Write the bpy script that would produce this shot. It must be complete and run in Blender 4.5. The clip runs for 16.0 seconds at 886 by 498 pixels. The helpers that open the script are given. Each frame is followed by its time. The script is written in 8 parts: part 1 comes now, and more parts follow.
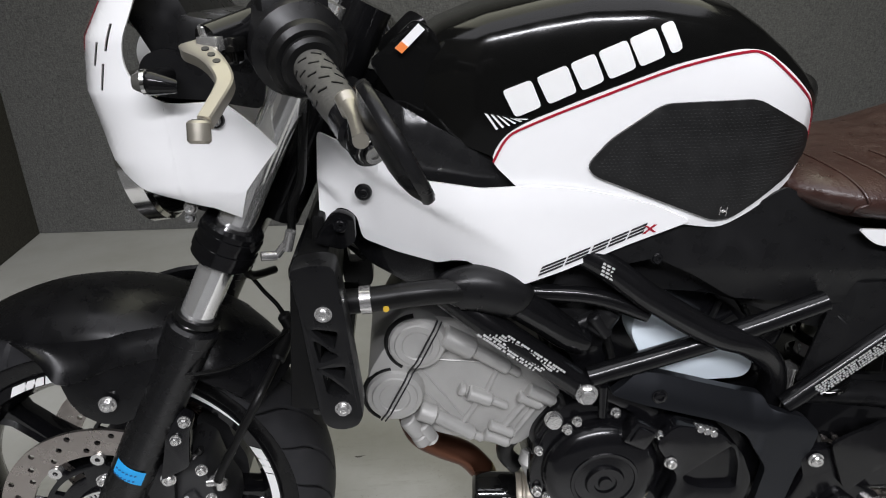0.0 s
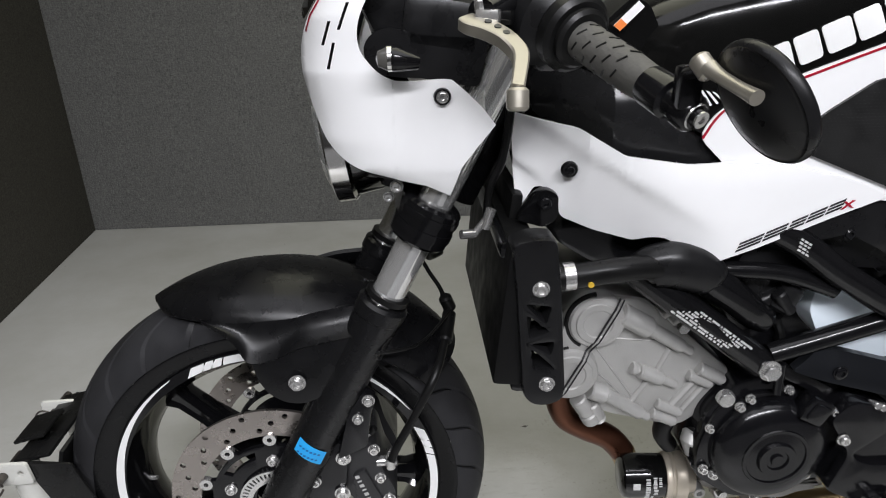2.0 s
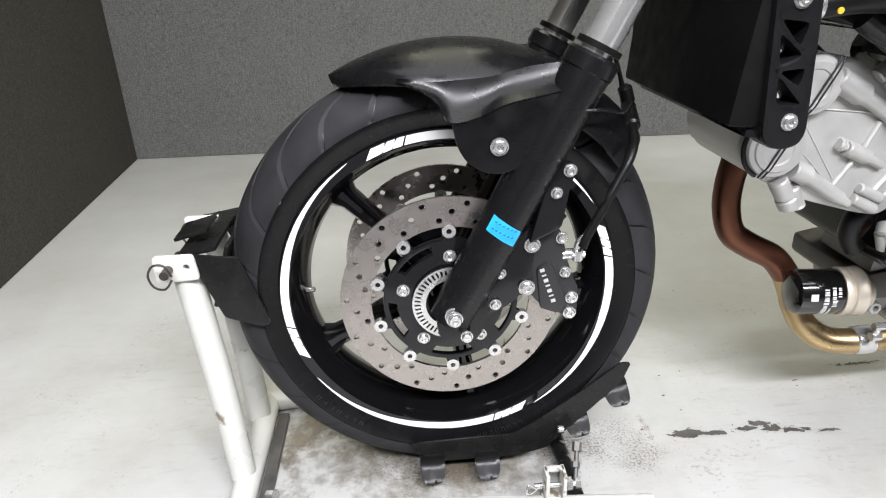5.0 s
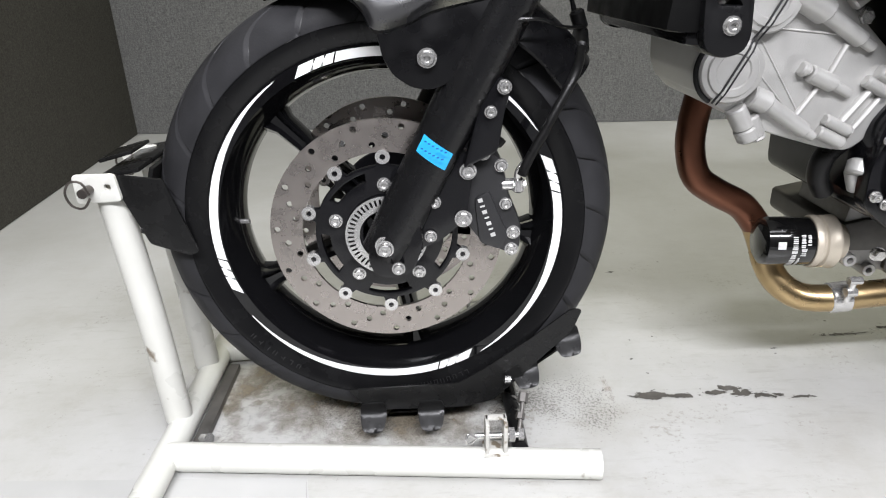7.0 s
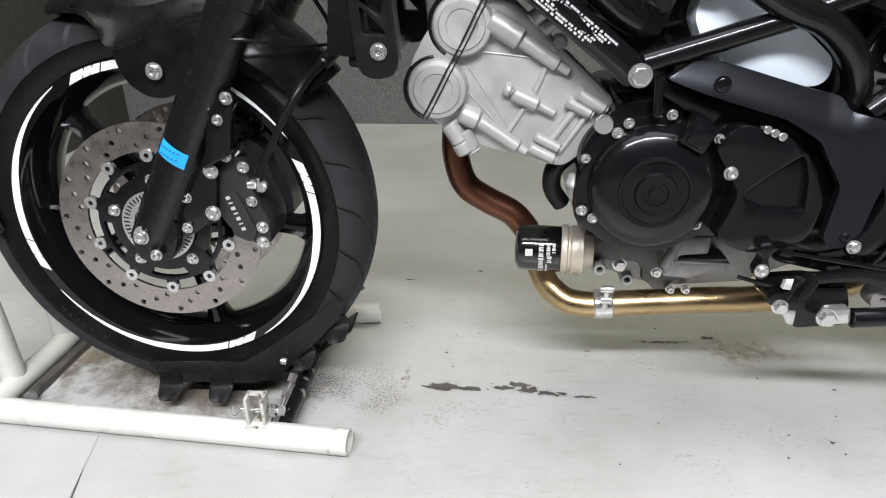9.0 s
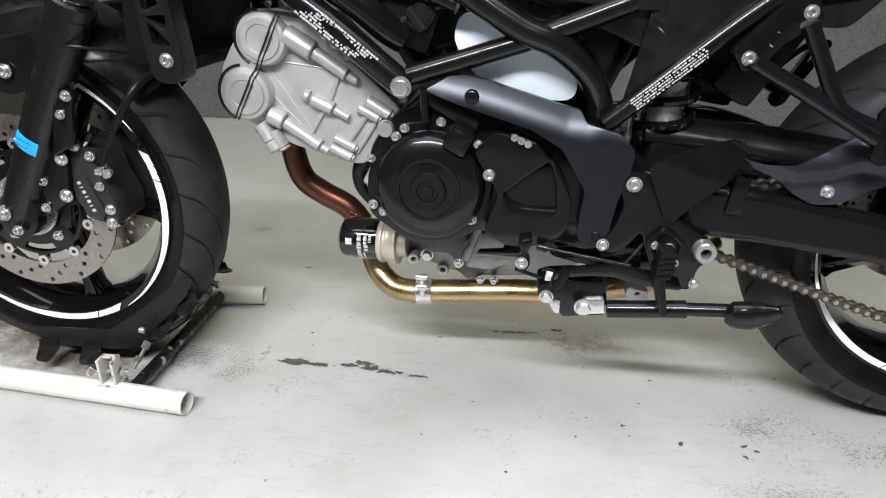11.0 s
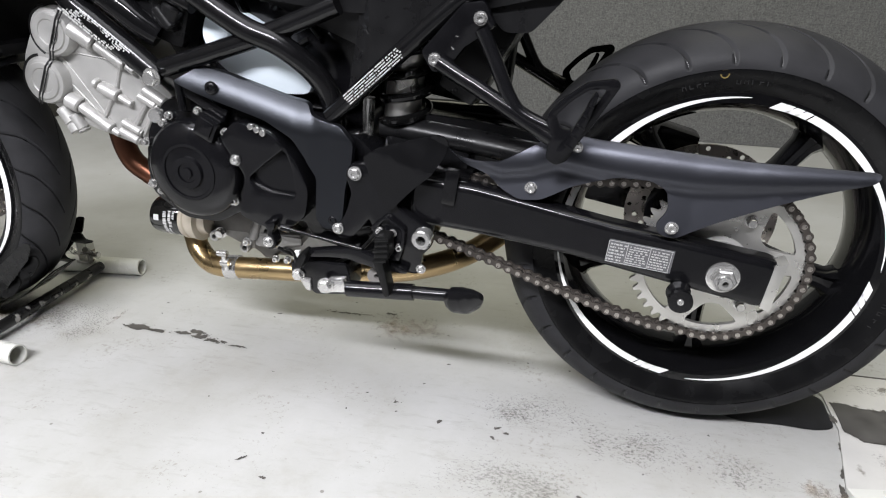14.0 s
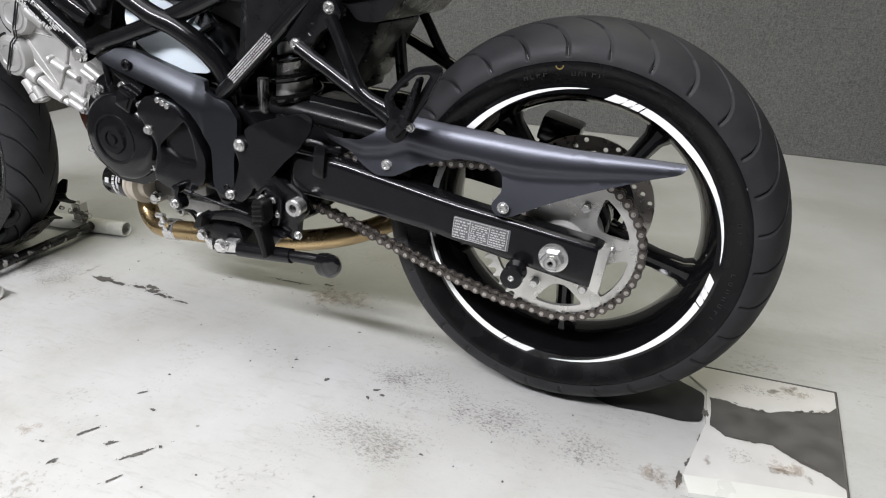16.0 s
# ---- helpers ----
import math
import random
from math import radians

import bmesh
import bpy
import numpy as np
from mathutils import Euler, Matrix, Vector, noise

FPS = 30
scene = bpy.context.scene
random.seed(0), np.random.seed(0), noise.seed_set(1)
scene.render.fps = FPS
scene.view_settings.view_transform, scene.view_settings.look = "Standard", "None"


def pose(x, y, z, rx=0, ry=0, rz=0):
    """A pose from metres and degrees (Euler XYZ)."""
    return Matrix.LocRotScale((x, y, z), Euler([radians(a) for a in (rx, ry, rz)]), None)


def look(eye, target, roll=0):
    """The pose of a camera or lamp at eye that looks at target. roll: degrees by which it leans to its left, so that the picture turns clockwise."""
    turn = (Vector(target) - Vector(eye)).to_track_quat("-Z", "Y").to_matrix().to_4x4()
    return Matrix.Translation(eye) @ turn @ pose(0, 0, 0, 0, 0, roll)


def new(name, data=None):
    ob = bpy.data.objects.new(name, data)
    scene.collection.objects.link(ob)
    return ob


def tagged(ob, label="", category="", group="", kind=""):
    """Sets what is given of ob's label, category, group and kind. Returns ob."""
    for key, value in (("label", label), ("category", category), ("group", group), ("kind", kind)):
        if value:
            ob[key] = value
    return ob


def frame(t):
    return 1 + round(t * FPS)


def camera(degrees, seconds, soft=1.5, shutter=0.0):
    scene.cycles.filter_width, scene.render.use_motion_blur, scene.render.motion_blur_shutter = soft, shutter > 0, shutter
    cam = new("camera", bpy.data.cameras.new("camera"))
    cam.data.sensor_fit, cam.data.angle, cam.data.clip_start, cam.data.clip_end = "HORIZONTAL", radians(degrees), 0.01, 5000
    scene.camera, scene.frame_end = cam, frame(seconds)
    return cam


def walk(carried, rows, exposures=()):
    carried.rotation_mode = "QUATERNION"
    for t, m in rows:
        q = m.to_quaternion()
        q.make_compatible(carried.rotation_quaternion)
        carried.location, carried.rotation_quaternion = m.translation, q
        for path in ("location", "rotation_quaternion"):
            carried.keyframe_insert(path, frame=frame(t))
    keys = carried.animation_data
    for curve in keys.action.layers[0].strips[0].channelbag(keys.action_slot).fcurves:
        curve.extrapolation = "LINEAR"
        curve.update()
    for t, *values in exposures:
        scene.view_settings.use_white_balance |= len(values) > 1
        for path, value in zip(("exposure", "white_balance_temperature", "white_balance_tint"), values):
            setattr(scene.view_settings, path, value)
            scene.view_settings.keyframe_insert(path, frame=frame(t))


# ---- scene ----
cam = camera(68.8, 16.0, soft=1.1)
PATH = [
    (0, (0.429, -0.794, 1.006), (0.541, 1.049, 0.235), -1.1),
    (0.5, (0.385, -0.803, 1.008), (0.495, 1.039, 0.236), -1.2),
    (1, (0.327, -0.806, 1.007), (0.435, 1.036, 0.236), -1.3),
    (1.5, (0.269, -0.802, 0.997), (0.372, 1.04, 0.226), -1.5),
    (2, (0.208, -0.797, 0.991), (0.308, 1.046, 0.22), -1.6),
    (2.5, (0.147, -0.793, 0.988), (0.249, 1.049, 0.214), -1.7),
    (3, (0.076, -0.801, 0.981), (0.191, 1.039, 0.207), -1.8),
    (3.5, (0.024, -0.812, 0.969), (0.138, 1.028, 0.192), -1.9),
    (4, (-0.01, -0.816, 0.939), (0.103, 1.022, 0.159), -2.0),
    (4.5, (-0.039, -0.829, 0.848), (0.076, 1.003, 0.053), -2.0),
    (5, (-0.052, -0.834, 0.733), (0.065, 0.993, -0.074), -2.0),
    (5.2, (-0.048, -0.838, 0.697), (0.061, 0.984, -0.121), -2.1),
    (7.3, (0.101, -0.836, 0.627), (0.114, 1.003, -0.159), -1.0),
    (7.5, (0.138, -0.843, 0.634), (0.113, 0.997, -0.148), -0.9),
    (8, (0.242, -0.863, 0.643), (0.147, 0.972, -0.147), -0.9),
    (8.5, (0.353, -0.876, 0.654), (0.247, 0.953, -0.148), -0.8),
    (9, (0.467, -0.906, 0.657), (0.34, 0.919, -0.152), -0.8),
    (9.2, (0.507, -0.915, 0.658), (0.376, 0.907, -0.158), -0.7),
    (11.3, (0.837, -0.991, 0.685), (0.602, 0.825, -0.12), 0.4),
    (11.5, (0.868, -0.993, 0.684), (0.617, 0.821, -0.12), 0.4),
    (12, (0.946, -0.987, 0.685), (0.666, 0.822, -0.12), 0.4),
    (12.5, (1.017, -0.981, 0.694), (0.704, 0.822, -0.114), 0.5),
    (13, (1.082, -0.981, 0.705), (0.744, 0.817, -0.103), 0.7),
    (13.5, (1.163, -0.983, 0.702), (0.794, 0.807, -0.112), 0.8),
    (14, (1.252, -0.988, 0.701), (0.868, 0.796, -0.117), 1.0),
    (14.5, (1.349, -0.995, 0.703), (0.938, 0.783, -0.115), 1.1),
    (15, (1.432, -1.006, 0.71), (0.995, 0.767, -0.107), 1.2),
    (15.5, (1.511, -1.014, 0.717), (1.006, 0.739, -0.102), 1.4),
    (16, (1.588, -0.984, 0.705), (0.97, 0.729, -0.123), 1.6),
]
EXPO = [(0, -0.10), (2.5, 0.05), (3.5, 0.34), (4.5, 0.72), (5, 1.02), (7.5, 0.78), (9, 0.70), (13, 0.72), (16, 0.66)]
walk(cam, [(t, look(eye, target, roll)) for t, eye, target, roll in PATH], EXPO)

# ---- world and light ----
world = bpy.data.worlds.new("world")
scene.world = world
world.use_nodes = True
world.node_tree.nodes["Background"].inputs[0].default_value = (0.8, 0.82, 0.85, 1)
world.node_tree.nodes["Background"].inputs[1].default_value = 0.05


# Unseen ceiling lights, added; places, sizes and tints tuned to match the lighting.
def ceiling_lamp(x, y, z, sx, sy, watts, color=(0.945, 0.945, 1.0)):
    lamp = bpy.data.lights.new("ceiling_light", "AREA")
    lamp.shape, lamp.size, lamp.size_y, lamp.energy = "RECTANGLE", sx, sy, watts
    lamp.color = color
    ob = new("ceiling_light", lamp)
    ob.matrix_world = pose(x, y, z)
    return ob


ceiling_lamp(0.2, -2.45, 2.66, 3.0, 0.22, 222)
ceiling_lamp(0.5, -0.75, 2.66, 3.0, 1.30, 28)
ceiling_lamp(0.9, 0.65, 2.66, 2.6, 1.9, 31, (1.0, 0.985, 0.80))


# ---- materials ----
def node_mat(name):
    m = bpy.data.materials.new(name)
    m.use_nodes = True
    nt = m.node_tree
    return m, nt, nt.nodes, nt.links, nt.nodes["Principled BSDF"]


def surface(name, color, rough=0.5, metal=0.0, coat=0.0, var=0.15, scale=40.0, bump=0.0, bump_scale=300.0, rough_var=0.1, wear=None, spec=0.5):
    """Base colour varied at two scales, with roughness variation and fine relief."""
    m, nt, n, l, b = node_mat(name)
    tc = n.new("ShaderNodeTexCoord")
    n1 = n.new("ShaderNodeTexNoise")
    n1.inputs["Scale"].default_value, n1.inputs["Detail"].default_value = scale, 6
    n2 = n.new("ShaderNodeTexNoise")
    n2.inputs["Scale"].default_value, n2.inputs["Detail"].default_value = scale * 0.12, 3
    l.new(tc.outputs["Object"], n1.inputs["Vector"])
    l.new(tc.outputs["Object"], n2.inputs["Vector"])
    add = n.new("ShaderNodeMath")
    add.operation = "ADD"
    l.new(n1.outputs["Fac"], add.inputs[0])
    l.new(n2.outputs["Fac"], add.inputs[1])
    ramp = n.new("ShaderNodeMapRange")
    ramp.inputs["From Min"].default_value, ramp.inputs["From Max"].default_value = 0.6, 1.4
    l.new(add.outputs[0], ramp.inputs["Value"])
    mix = n.new("ShaderNodeMix")
    mix.data_type = "RGBA"
    mix.inputs[6].default_value = (*[c * (1 - var) for c in color], 1)
    mix.inputs[7].default_value = (*[min(1, c * (1 + var)) for c in color], 1)
    l.new(ramp.outputs[0], mix.inputs[0])
    out = mix.outputs[2]
    if wear:
        wn = n.new("ShaderNodeTexNoise")
        wn.inputs["Scale"].default_value, wn.inputs["Detail"].default_value = wear[1], 8
        l.new(tc.outputs["Object"], wn.inputs["Vector"])
        wr = n.new("ShaderNodeMapRange")
        wr.inputs["From Min"].default_value, wr.inputs["From Max"].default_value = wear[2], wear[2] + 0.06
        l.new(wn.outputs["Fac"], wr.inputs["Value"])
        m2 = n.new("ShaderNodeMix")
        m2.data_type = "RGBA"
        m2.inputs[7].default_value = (*wear[0], 1)
        l.new(wr.outputs[0], m2.inputs[0])
        l.new(out, m2.inputs[6])
        out = m2.outputs[2]
    l.new(out, b.inputs["Base Color"])
    rr = n.new("ShaderNodeMapRange")
    rr.inputs["From Min"].default_value, rr.inputs["From Max"].default_value = 0.3, 0.7
    rr.inputs["To Min"].default_value, rr.inputs["To Max"].default_value = max(0.02, rough - rough_var), min(1, rough + rough_var)
    l.new(n1.outputs["Fac"], rr.inputs["Value"])
    l.new(rr.outputs[0], b.inputs["Roughness"])
    b.inputs["Metallic"].default_value = metal
    b.inputs["Specular IOR Level"].default_value = spec
    b.inputs["Coat Weight"].default_value = coat
    b.inputs["Coat Roughness"].default_value = 0.04
    if bump:
        n3 = n.new("ShaderNodeTexNoise")
        n3.inputs["Scale"].default_value, n3.inputs["Detail"].default_value = bump_scale, 3
        l.new(tc.outputs["Object"], n3.inputs["Vector"])
        bp = n.new("ShaderNodeBump")
        bp.inputs["Strength"].default_value, bp.inputs["Distance"].default_value = bump, 0.002
        l.new(n3.outputs["Fac"], bp.inputs["Height"])
        l.new(bp.outputs[0], b.inputs["Normal"])
    return m


WHITE = surface("white_paint", (0.88, 0.88, 0.88), 0.20, coat=0.8, var=0.012, rough_var=0.03)
BLACK_GLOSS = surface("black_gloss_paint", (0.004, 0.004, 0.004), 0.08, coat=0.6, var=0.1, rough_var=0.03)
BLACK_TANK = surface("black_tank_paint", (0.004, 0.004, 0.0038), 0.12, var=0.15, rough_var=0.03, spec=0.30)
BLACK_SATIN = surface("black_satin_paint", (0.005, 0.005, 0.0055), 0.14, var=0.2, rough_var=0.05, spec=0.34)
BLACK_METAL = surface("black_satin_metal", (0.005, 0.005, 0.0058), 0.17, var=0.2, rough_var=0.05, spec=0.38)
BLACK_PLASTIC = surface("black_matte_plastic", (0.008, 0.008, 0.0085), 0.32, var=0.2, bump=0.04, bump_scale=900, spec=0.26)
RUBBER = surface("black_rubber", (0.006, 0.006, 0.006), 0.34, var=0.2, bump=0.05, bump_scale=500, spec=0.22)
TYRE = surface("tyre_rubber", (0.023, 0.023, 0.0245), 0.50, var=0.35, scale=25, bump=0.12, bump_scale=350, spec=0.12)
TYRE_WALL = surface("tyre_side_rubber", (0.005, 0.005, 0.0053), 0.24, var=0.25, scale=25, bump=0.03, bump_scale=200, spec=0.16)
FORK_BLACK = surface("satin_black_fork_paint", (0.006, 0.006, 0.0065), 0.27, var=0.15, rough_var=0.03, spec=0.34)
SHROUD = surface("dull_black_plastic", (0.005, 0.005, 0.005), 0.5, var=0.2, spec=0.12)
CALIPER = surface("grey_black_caliper_paint", (0.022, 0.022, 0.023), 0.36, var=0.12, spec=0.4)
RIM = surface("gloss_black_wheel_paint", (0.004, 0.004, 0.0045), 0.08, var=0.2, rough_var=0.04, spec=0.42)
FORK_STEEL = surface("polished_fork_steel", (0.78, 0.78, 0.765), 0.13, metal=0.80, var=0.02, rough_var=0.01)
TRIM_GREY = surface("satin_grey_plastic", (0.010, 0.010, 0.0105), 0.26, var=0.1, spec=0.4)
GREY_SATIN = surface("dark_grey_satin_paint", (0.054, 0.056, 0.066), 0.36, metal=0.85, var=0.03, rough_var=0.008)
HANGER = surface("blue_grey_satin_metal", (0.030, 0.032, 0.037), 0.32, metal=0.8, var=0.04, rough_var=0.01)
CAST = surface("cast_aluminium", (0.42, 0.415, 0.40), 0.46, metal=0.45, var=0.10, scale=45, bump=0.18, bump_scale=520)
# Darker cast metal for the lower engine.
CAST_DARK = surface("dark_cast_aluminium", (0.24, 0.235, 0.225), 0.40, metal=0.5, var=0.3, scale=60, bump=0.2, bump_scale=300)
CHROME = surface("polished_steel", (0.72, 0.71, 0.69), 0.14, metal=1.0, var=0.05, rough_var=0.05)
STEEL = surface("zinc_steel", (0.62, 0.615, 0.60), 0.18, metal=0.82, var=0.12, rough_var=0.08)
DISC = surface("brushed_disc_steel", (0.40, 0.365, 0.34), 0.30, metal=0.95, var=0.05, scale=60, bump=0.02, bump_scale=900)
SPROCKET = surface("sprocket_aluminium", (0.62, 0.61, 0.58), 0.33, metal=0.8, var=0.08, bump=0.06)
FRAME = surface("satin_black_frame_paint", (0.005, 0.005, 0.0055), 0.19, var=0.2, rough_var=0.04, spec=0.36)
GRIMY = surface("grimy_bare_steel", (0.10, 0.095, 0.088), 0.45, metal=0.4, var=0.5, scale=40)
GOLD = surface("heat_tinted_gold_pipe", (0.44, 0.325, 0.175), 0.30, metal=1.0, var=0.2, scale=22, rough_var=0.06)
HEADER = surface("heat_browned_header", (0.14, 0.058, 0.034), 0.34, metal=0.85, var=0.3, scale=30)
LEATHER = surface("brown_leather", (0.034, 0.0150, 0.0115), 0.36, var=0.22, scale=50, bump=0.35, bump_scale=260)
BLUE = surface("blue_sticker", (0.02, 0.36, 0.78), 0.45, var=0.06)
RED = surface("red_vinyl", (0.34, 0.008, 0.025), 0.3, coat=0.4, var=0.05)
ORANGE = surface("orange_label", (0.75, 0.20, 0.04), 0.45, var=0.08)
DECAL = surface("white_decal", (0.80, 0.80, 0.79), 0.40, var=0.03)
LABEL_INK = surface("pale_label_print", (0.44, 0.44, 0.43), 0.45, var=0.1, scale=300)
PRINT = surface("white_print", (0.50, 0.50, 0.49), 0.45, var=0.15, scale=300)
INK = surface("black_ink", (0.012, 0.012, 0.013), 0.35, var=0.05)
MUDGUARD = surface("grained_black_plastic", (0.0045, 0.0045, 0.005), 0.29, var=0.2, bump=0.03, bump_scale=900, spec=0.24)
PAD = surface("carbon_texture_pad", (0.008, 0.008, 0.008), 0.45, var=0.15)
TANK_PLASTIC = surface("milky_coolant_tank", (0.72, 0.80, 0.86), 0.42, var=0.06, scale=12)
GRIP = surface("grey_grip_rubber", (0.060, 0.058, 0.052), 0.6, var=0.15, bump=0.25)
LEVER = surface("champagne_anodised", (0.39, 0.365, 0.31), 0.38, metal=0.75, var=0.10)
CHAIN = surface("grimy_chain_steel", (0.085, 0.075, 0.068), 0.38, metal=0.7, var=0.3, scale=120)
STAND_WHITE = surface("chipped_white_enamel", (0.56, 0.56, 0.52), 0.32, var=0.08, scale=14, bump=0.08, bump_scale=60, wear=((0.17, 0.14, 0.10), 22, 0.655))
DIRTY_WHITE = surface("dirty_white_enamel", (0.42, 0.415, 0.385), 0.4, var=0.25, scale=60, bump=0.08, bump_scale=90, wear=((0.15, 0.125, 0.09), 60, 0.56))
RUBBER_WORN = surface("worn_black_plastic", (0.007, 0.007, 0.007), 0.27, var=0.35, scale=30, bump=0.08, spec=0.25)
SCUFFED = surface("scuffed_black_steel", (0.008, 0.008, 0.008), 0.3, var=0.3, scale=30, wear=((0.30, 0.29, 0.27), 34, 0.60))
AMBER = surface("smoky_lens_plastic", (0.07, 0.068, 0.062), 0.12, var=0.1)


def glass_mat():
    m, nt, n, l, b = node_mat("clear_glass")
    b.inputs["Base Color"].default_value = (0.95, 0.96, 0.96, 1)
    b.inputs["Roughness"].default_value = 0.04
    b.inputs["Transmission Weight"].default_value = 0.9
    b.inputs["IOR"].default_value = 1.45
    return m


GLASS = glass_mat()


def floor_mat():
    """Worn off-white floor paint: soft grime at large scale, specks and scuffs at small scale."""
    m, nt, n, l, b = node_mat("worn_floor_paint")
    geo = n.new("ShaderNodeNewGeometry")
    big = n.new("ShaderNodeTexNoise")
    big.inputs["Scale"].default_value, big.inputs["Detail"].default_value, big.inputs["Roughness"].default_value = 2.2, 10, 0.68
    l.new(geo.outputs["Position"], big.inputs["Vector"])
    r1 = n.new("ShaderNodeMapRange")
    r1.inputs["From Min"].default_value, r1.inputs["From Max"].default_value = 0.35, 0.68
    l.new(big.outputs["Fac"], r1.inputs["Value"])
    base = n.new("ShaderNodeMix")
    base.data_type = "RGBA"
    base.inputs[6].default_value, base.inputs[7].default_value = (0.455, 0.456, 0.446, 1), (0.365, 0.362, 0.340, 1)
    l.new(r1.outputs[0], base.inputs[0])
    # scuffs, stretched along the deck
    mp = n.new("ShaderNodeMapping")
    mp.inputs["Scale"].default_value = (14, 60, 14)
    l.new(geo.outputs["Position"], mp.inputs["Vector"])
    sc = n.new("ShaderNodeTexNoise")
    sc.inputs["Scale"].default_value, sc.inputs["Detail"].default_value, sc.inputs["Roughness"].default_value = 1.0, 9, 0.7
    l.new(mp.outputs[0], sc.inputs["Vector"])
    r2 = n.new("ShaderNodeMapRange")
    r2.inputs["From Min"].default_value, r2.inputs["From Max"].default_value = 0.53, 0.70
    r2.inputs["To Max"].default_value = 0.42
    l.new(sc.outputs["Fac"], r2.inputs["Value"])
    # the scuffs lie where the wheels run
    wear = n.new("ShaderNodeTexNoise")
    wear.inputs["Scale"].default_value, wear.inputs["Detail"].default_value = 2.6, 4
    l.new(geo.outputs["Position"], wear.inputs["Vector"])
    r3 = n.new("ShaderNodeMapRange")
    r3.inputs["From Min"].default_value, r3.inputs["From Max"].default_value = 0.36, 0.62
    l.new(wear.outputs["Fac"], r3.inputs["Value"])
    sep = n.new("ShaderNodeSeparateXYZ")
    l.new(geo.outputs["Position"], sep.inputs[0])
    deck = n.new("ShaderNodeMapRange")
    deck.inputs["From Min"].default_value, deck.inputs["From Max"].default_value = 0.75, 0.35
    l.new(sep.outputs["Y"], deck.inputs["Value"])
    mul = n.new("ShaderNodeMath")
    mul.operation = "MULTIPLY"
    l.new(r2.outputs[0], mul.inputs[0])
    l.new(r3.outputs[0], mul.inputs[1])
    mul2 = n.new("ShaderNodeMath")
    mul2.operation = "MULTIPLY"
    l.new(mul.outputs[0], mul2.inputs[0])
    l.new(deck.outputs[0], mul2.inputs[1])
    c2 = n.new("ShaderNodeMix")
    c2.data_type = "RGBA"
    c2.inputs[7].default_value = (0.25, 0.238, 0.21, 1)
    l.new(mul2.outputs[0], c2.inputs[0])
    l.new(base.outputs[2], c2.inputs[6])
    # fine dark specks
    vor = n.new("ShaderNodeTexVoronoi")
    vor.inputs["Scale"].default_value = 24
    l.new(geo.outputs["Position"], vor.inputs["Vector"])
    spk = n.new("ShaderNodeTexNoise")
    spk.inputs["Scale"].default_value, spk.inputs["Detail"].default_value = 130, 4
    l.new(geo.outputs["Position"], spk.inputs["Vector"])
    sm = n.new("ShaderNodeMath")
    sm.operation = "MULTIPLY_ADD"
    sm.inputs[1].default_value, sm.inputs[2].default_value = 0.10, 0.0
    l.new(spk.outputs["Fac"], sm.inputs[0])
    sub = n.new("ShaderNodeMath")
    sub.operation = "SUBTRACT"
    l.new(vor.outputs["Distance"], sub.inputs[0])
    l.new(sm.outputs[0], sub.inputs[1])
    r4 = n.new("ShaderNodeMapRange")
    r4.inputs["From Min"].default_value, r4.inputs["From Max"].default_value = 0.03, 0.0
    r4.inputs["To Max"].default_value = 0.7
    l.new(sub.outputs[0], r4.inputs["Value"])
    keep = n.new("ShaderNodeMath")
    keep.operation = "GREATER_THAN"
    keep.inputs[1].default_value = 0.80
    l.new(vor.outputs["Color"], keep.inputs[0])
    km = n.new("ShaderNodeMath")
    km.operation = "MULTIPLY"
    l.new(r4.outputs[0], km.inputs[0])
    l.new(keep.outputs[0], km.inputs[1])
    c3 = n.new("ShaderNodeMix")
    c3.data_type = "RGBA"
    c3.inputs[7].default_value = (0.13, 0.12, 0.10, 1)
    l.new(km.outputs[0], c3.inputs[0])
    l.new(c2.outputs[2], c3.inputs[6])
    last = c3.outputs[2]

    def patchy(fine, coarse, lo, hi, top, color, amount):
        """Dirt that breaks up at a fine scale inside uneven patches at a coarse one."""
        nonlocal last
        a = n.new("ShaderNodeTexNoise")
        a.inputs["Scale"].default_value, a.inputs["Detail"].default_value, a.inputs["Roughness"].default_value = fine, 9, 0.7
        c = n.new("ShaderNodeTexNoise")
        c.inputs["Scale"].default_value, c.inputs["Detail"].default_value = coarse, 5
        l.new(geo.outputs["Position"], a.inputs["Vector"])
        l.new(geo.outputs["Position"], c.inputs["Vector"])
        s = n.new("ShaderNodeMath")
        s.operation = "MULTIPLY_ADD"
        s.inputs[1].default_value = amount
        l.new(c.outputs["Fac"], s.inputs[0])
        l.new(a.outputs["Fac"], s.inputs[2])
        r = n.new("ShaderNodeMapRange")
        r.inputs["From Min"].default_value, r.inputs["From Max"].default_value, r.inputs["To Max"].default_value = lo + amount / 2, hi + amount / 2, top
        l.new(s.outputs[0], r.inputs["Value"])
        d = n.new("ShaderNodeMath")
        d.operation = "MULTIPLY"
        l.new(r.outputs[0], d.inputs[0])
        l.new(deck.outputs[0], d.inputs[1])
        x = n.new("ShaderNodeMix")
        x.data_type = "RGBA"
        x.inputs[7].default_value = color
        l.new(d.outputs[0], x.inputs[0])
        l.new(last, x.inputs[6])
        last = x.outputs[2]

    patchy(20, 4.5, 0.54, 0.80, 0.38, (0.30, 0.284, 0.247, 1), 0.7)
    patchy(110, 7, 0.62, 0.71, 0.5, (0.19, 0.170, 0.135, 1), 0.6)
    patchy(300, 14, 0.67, 0.75, 0.5, (0.15, 0.135, 0.11, 1), 0.5)
    l.new(last, b.inputs["Base Color"])
    b.inputs["Roughness"].default_value = 0.32
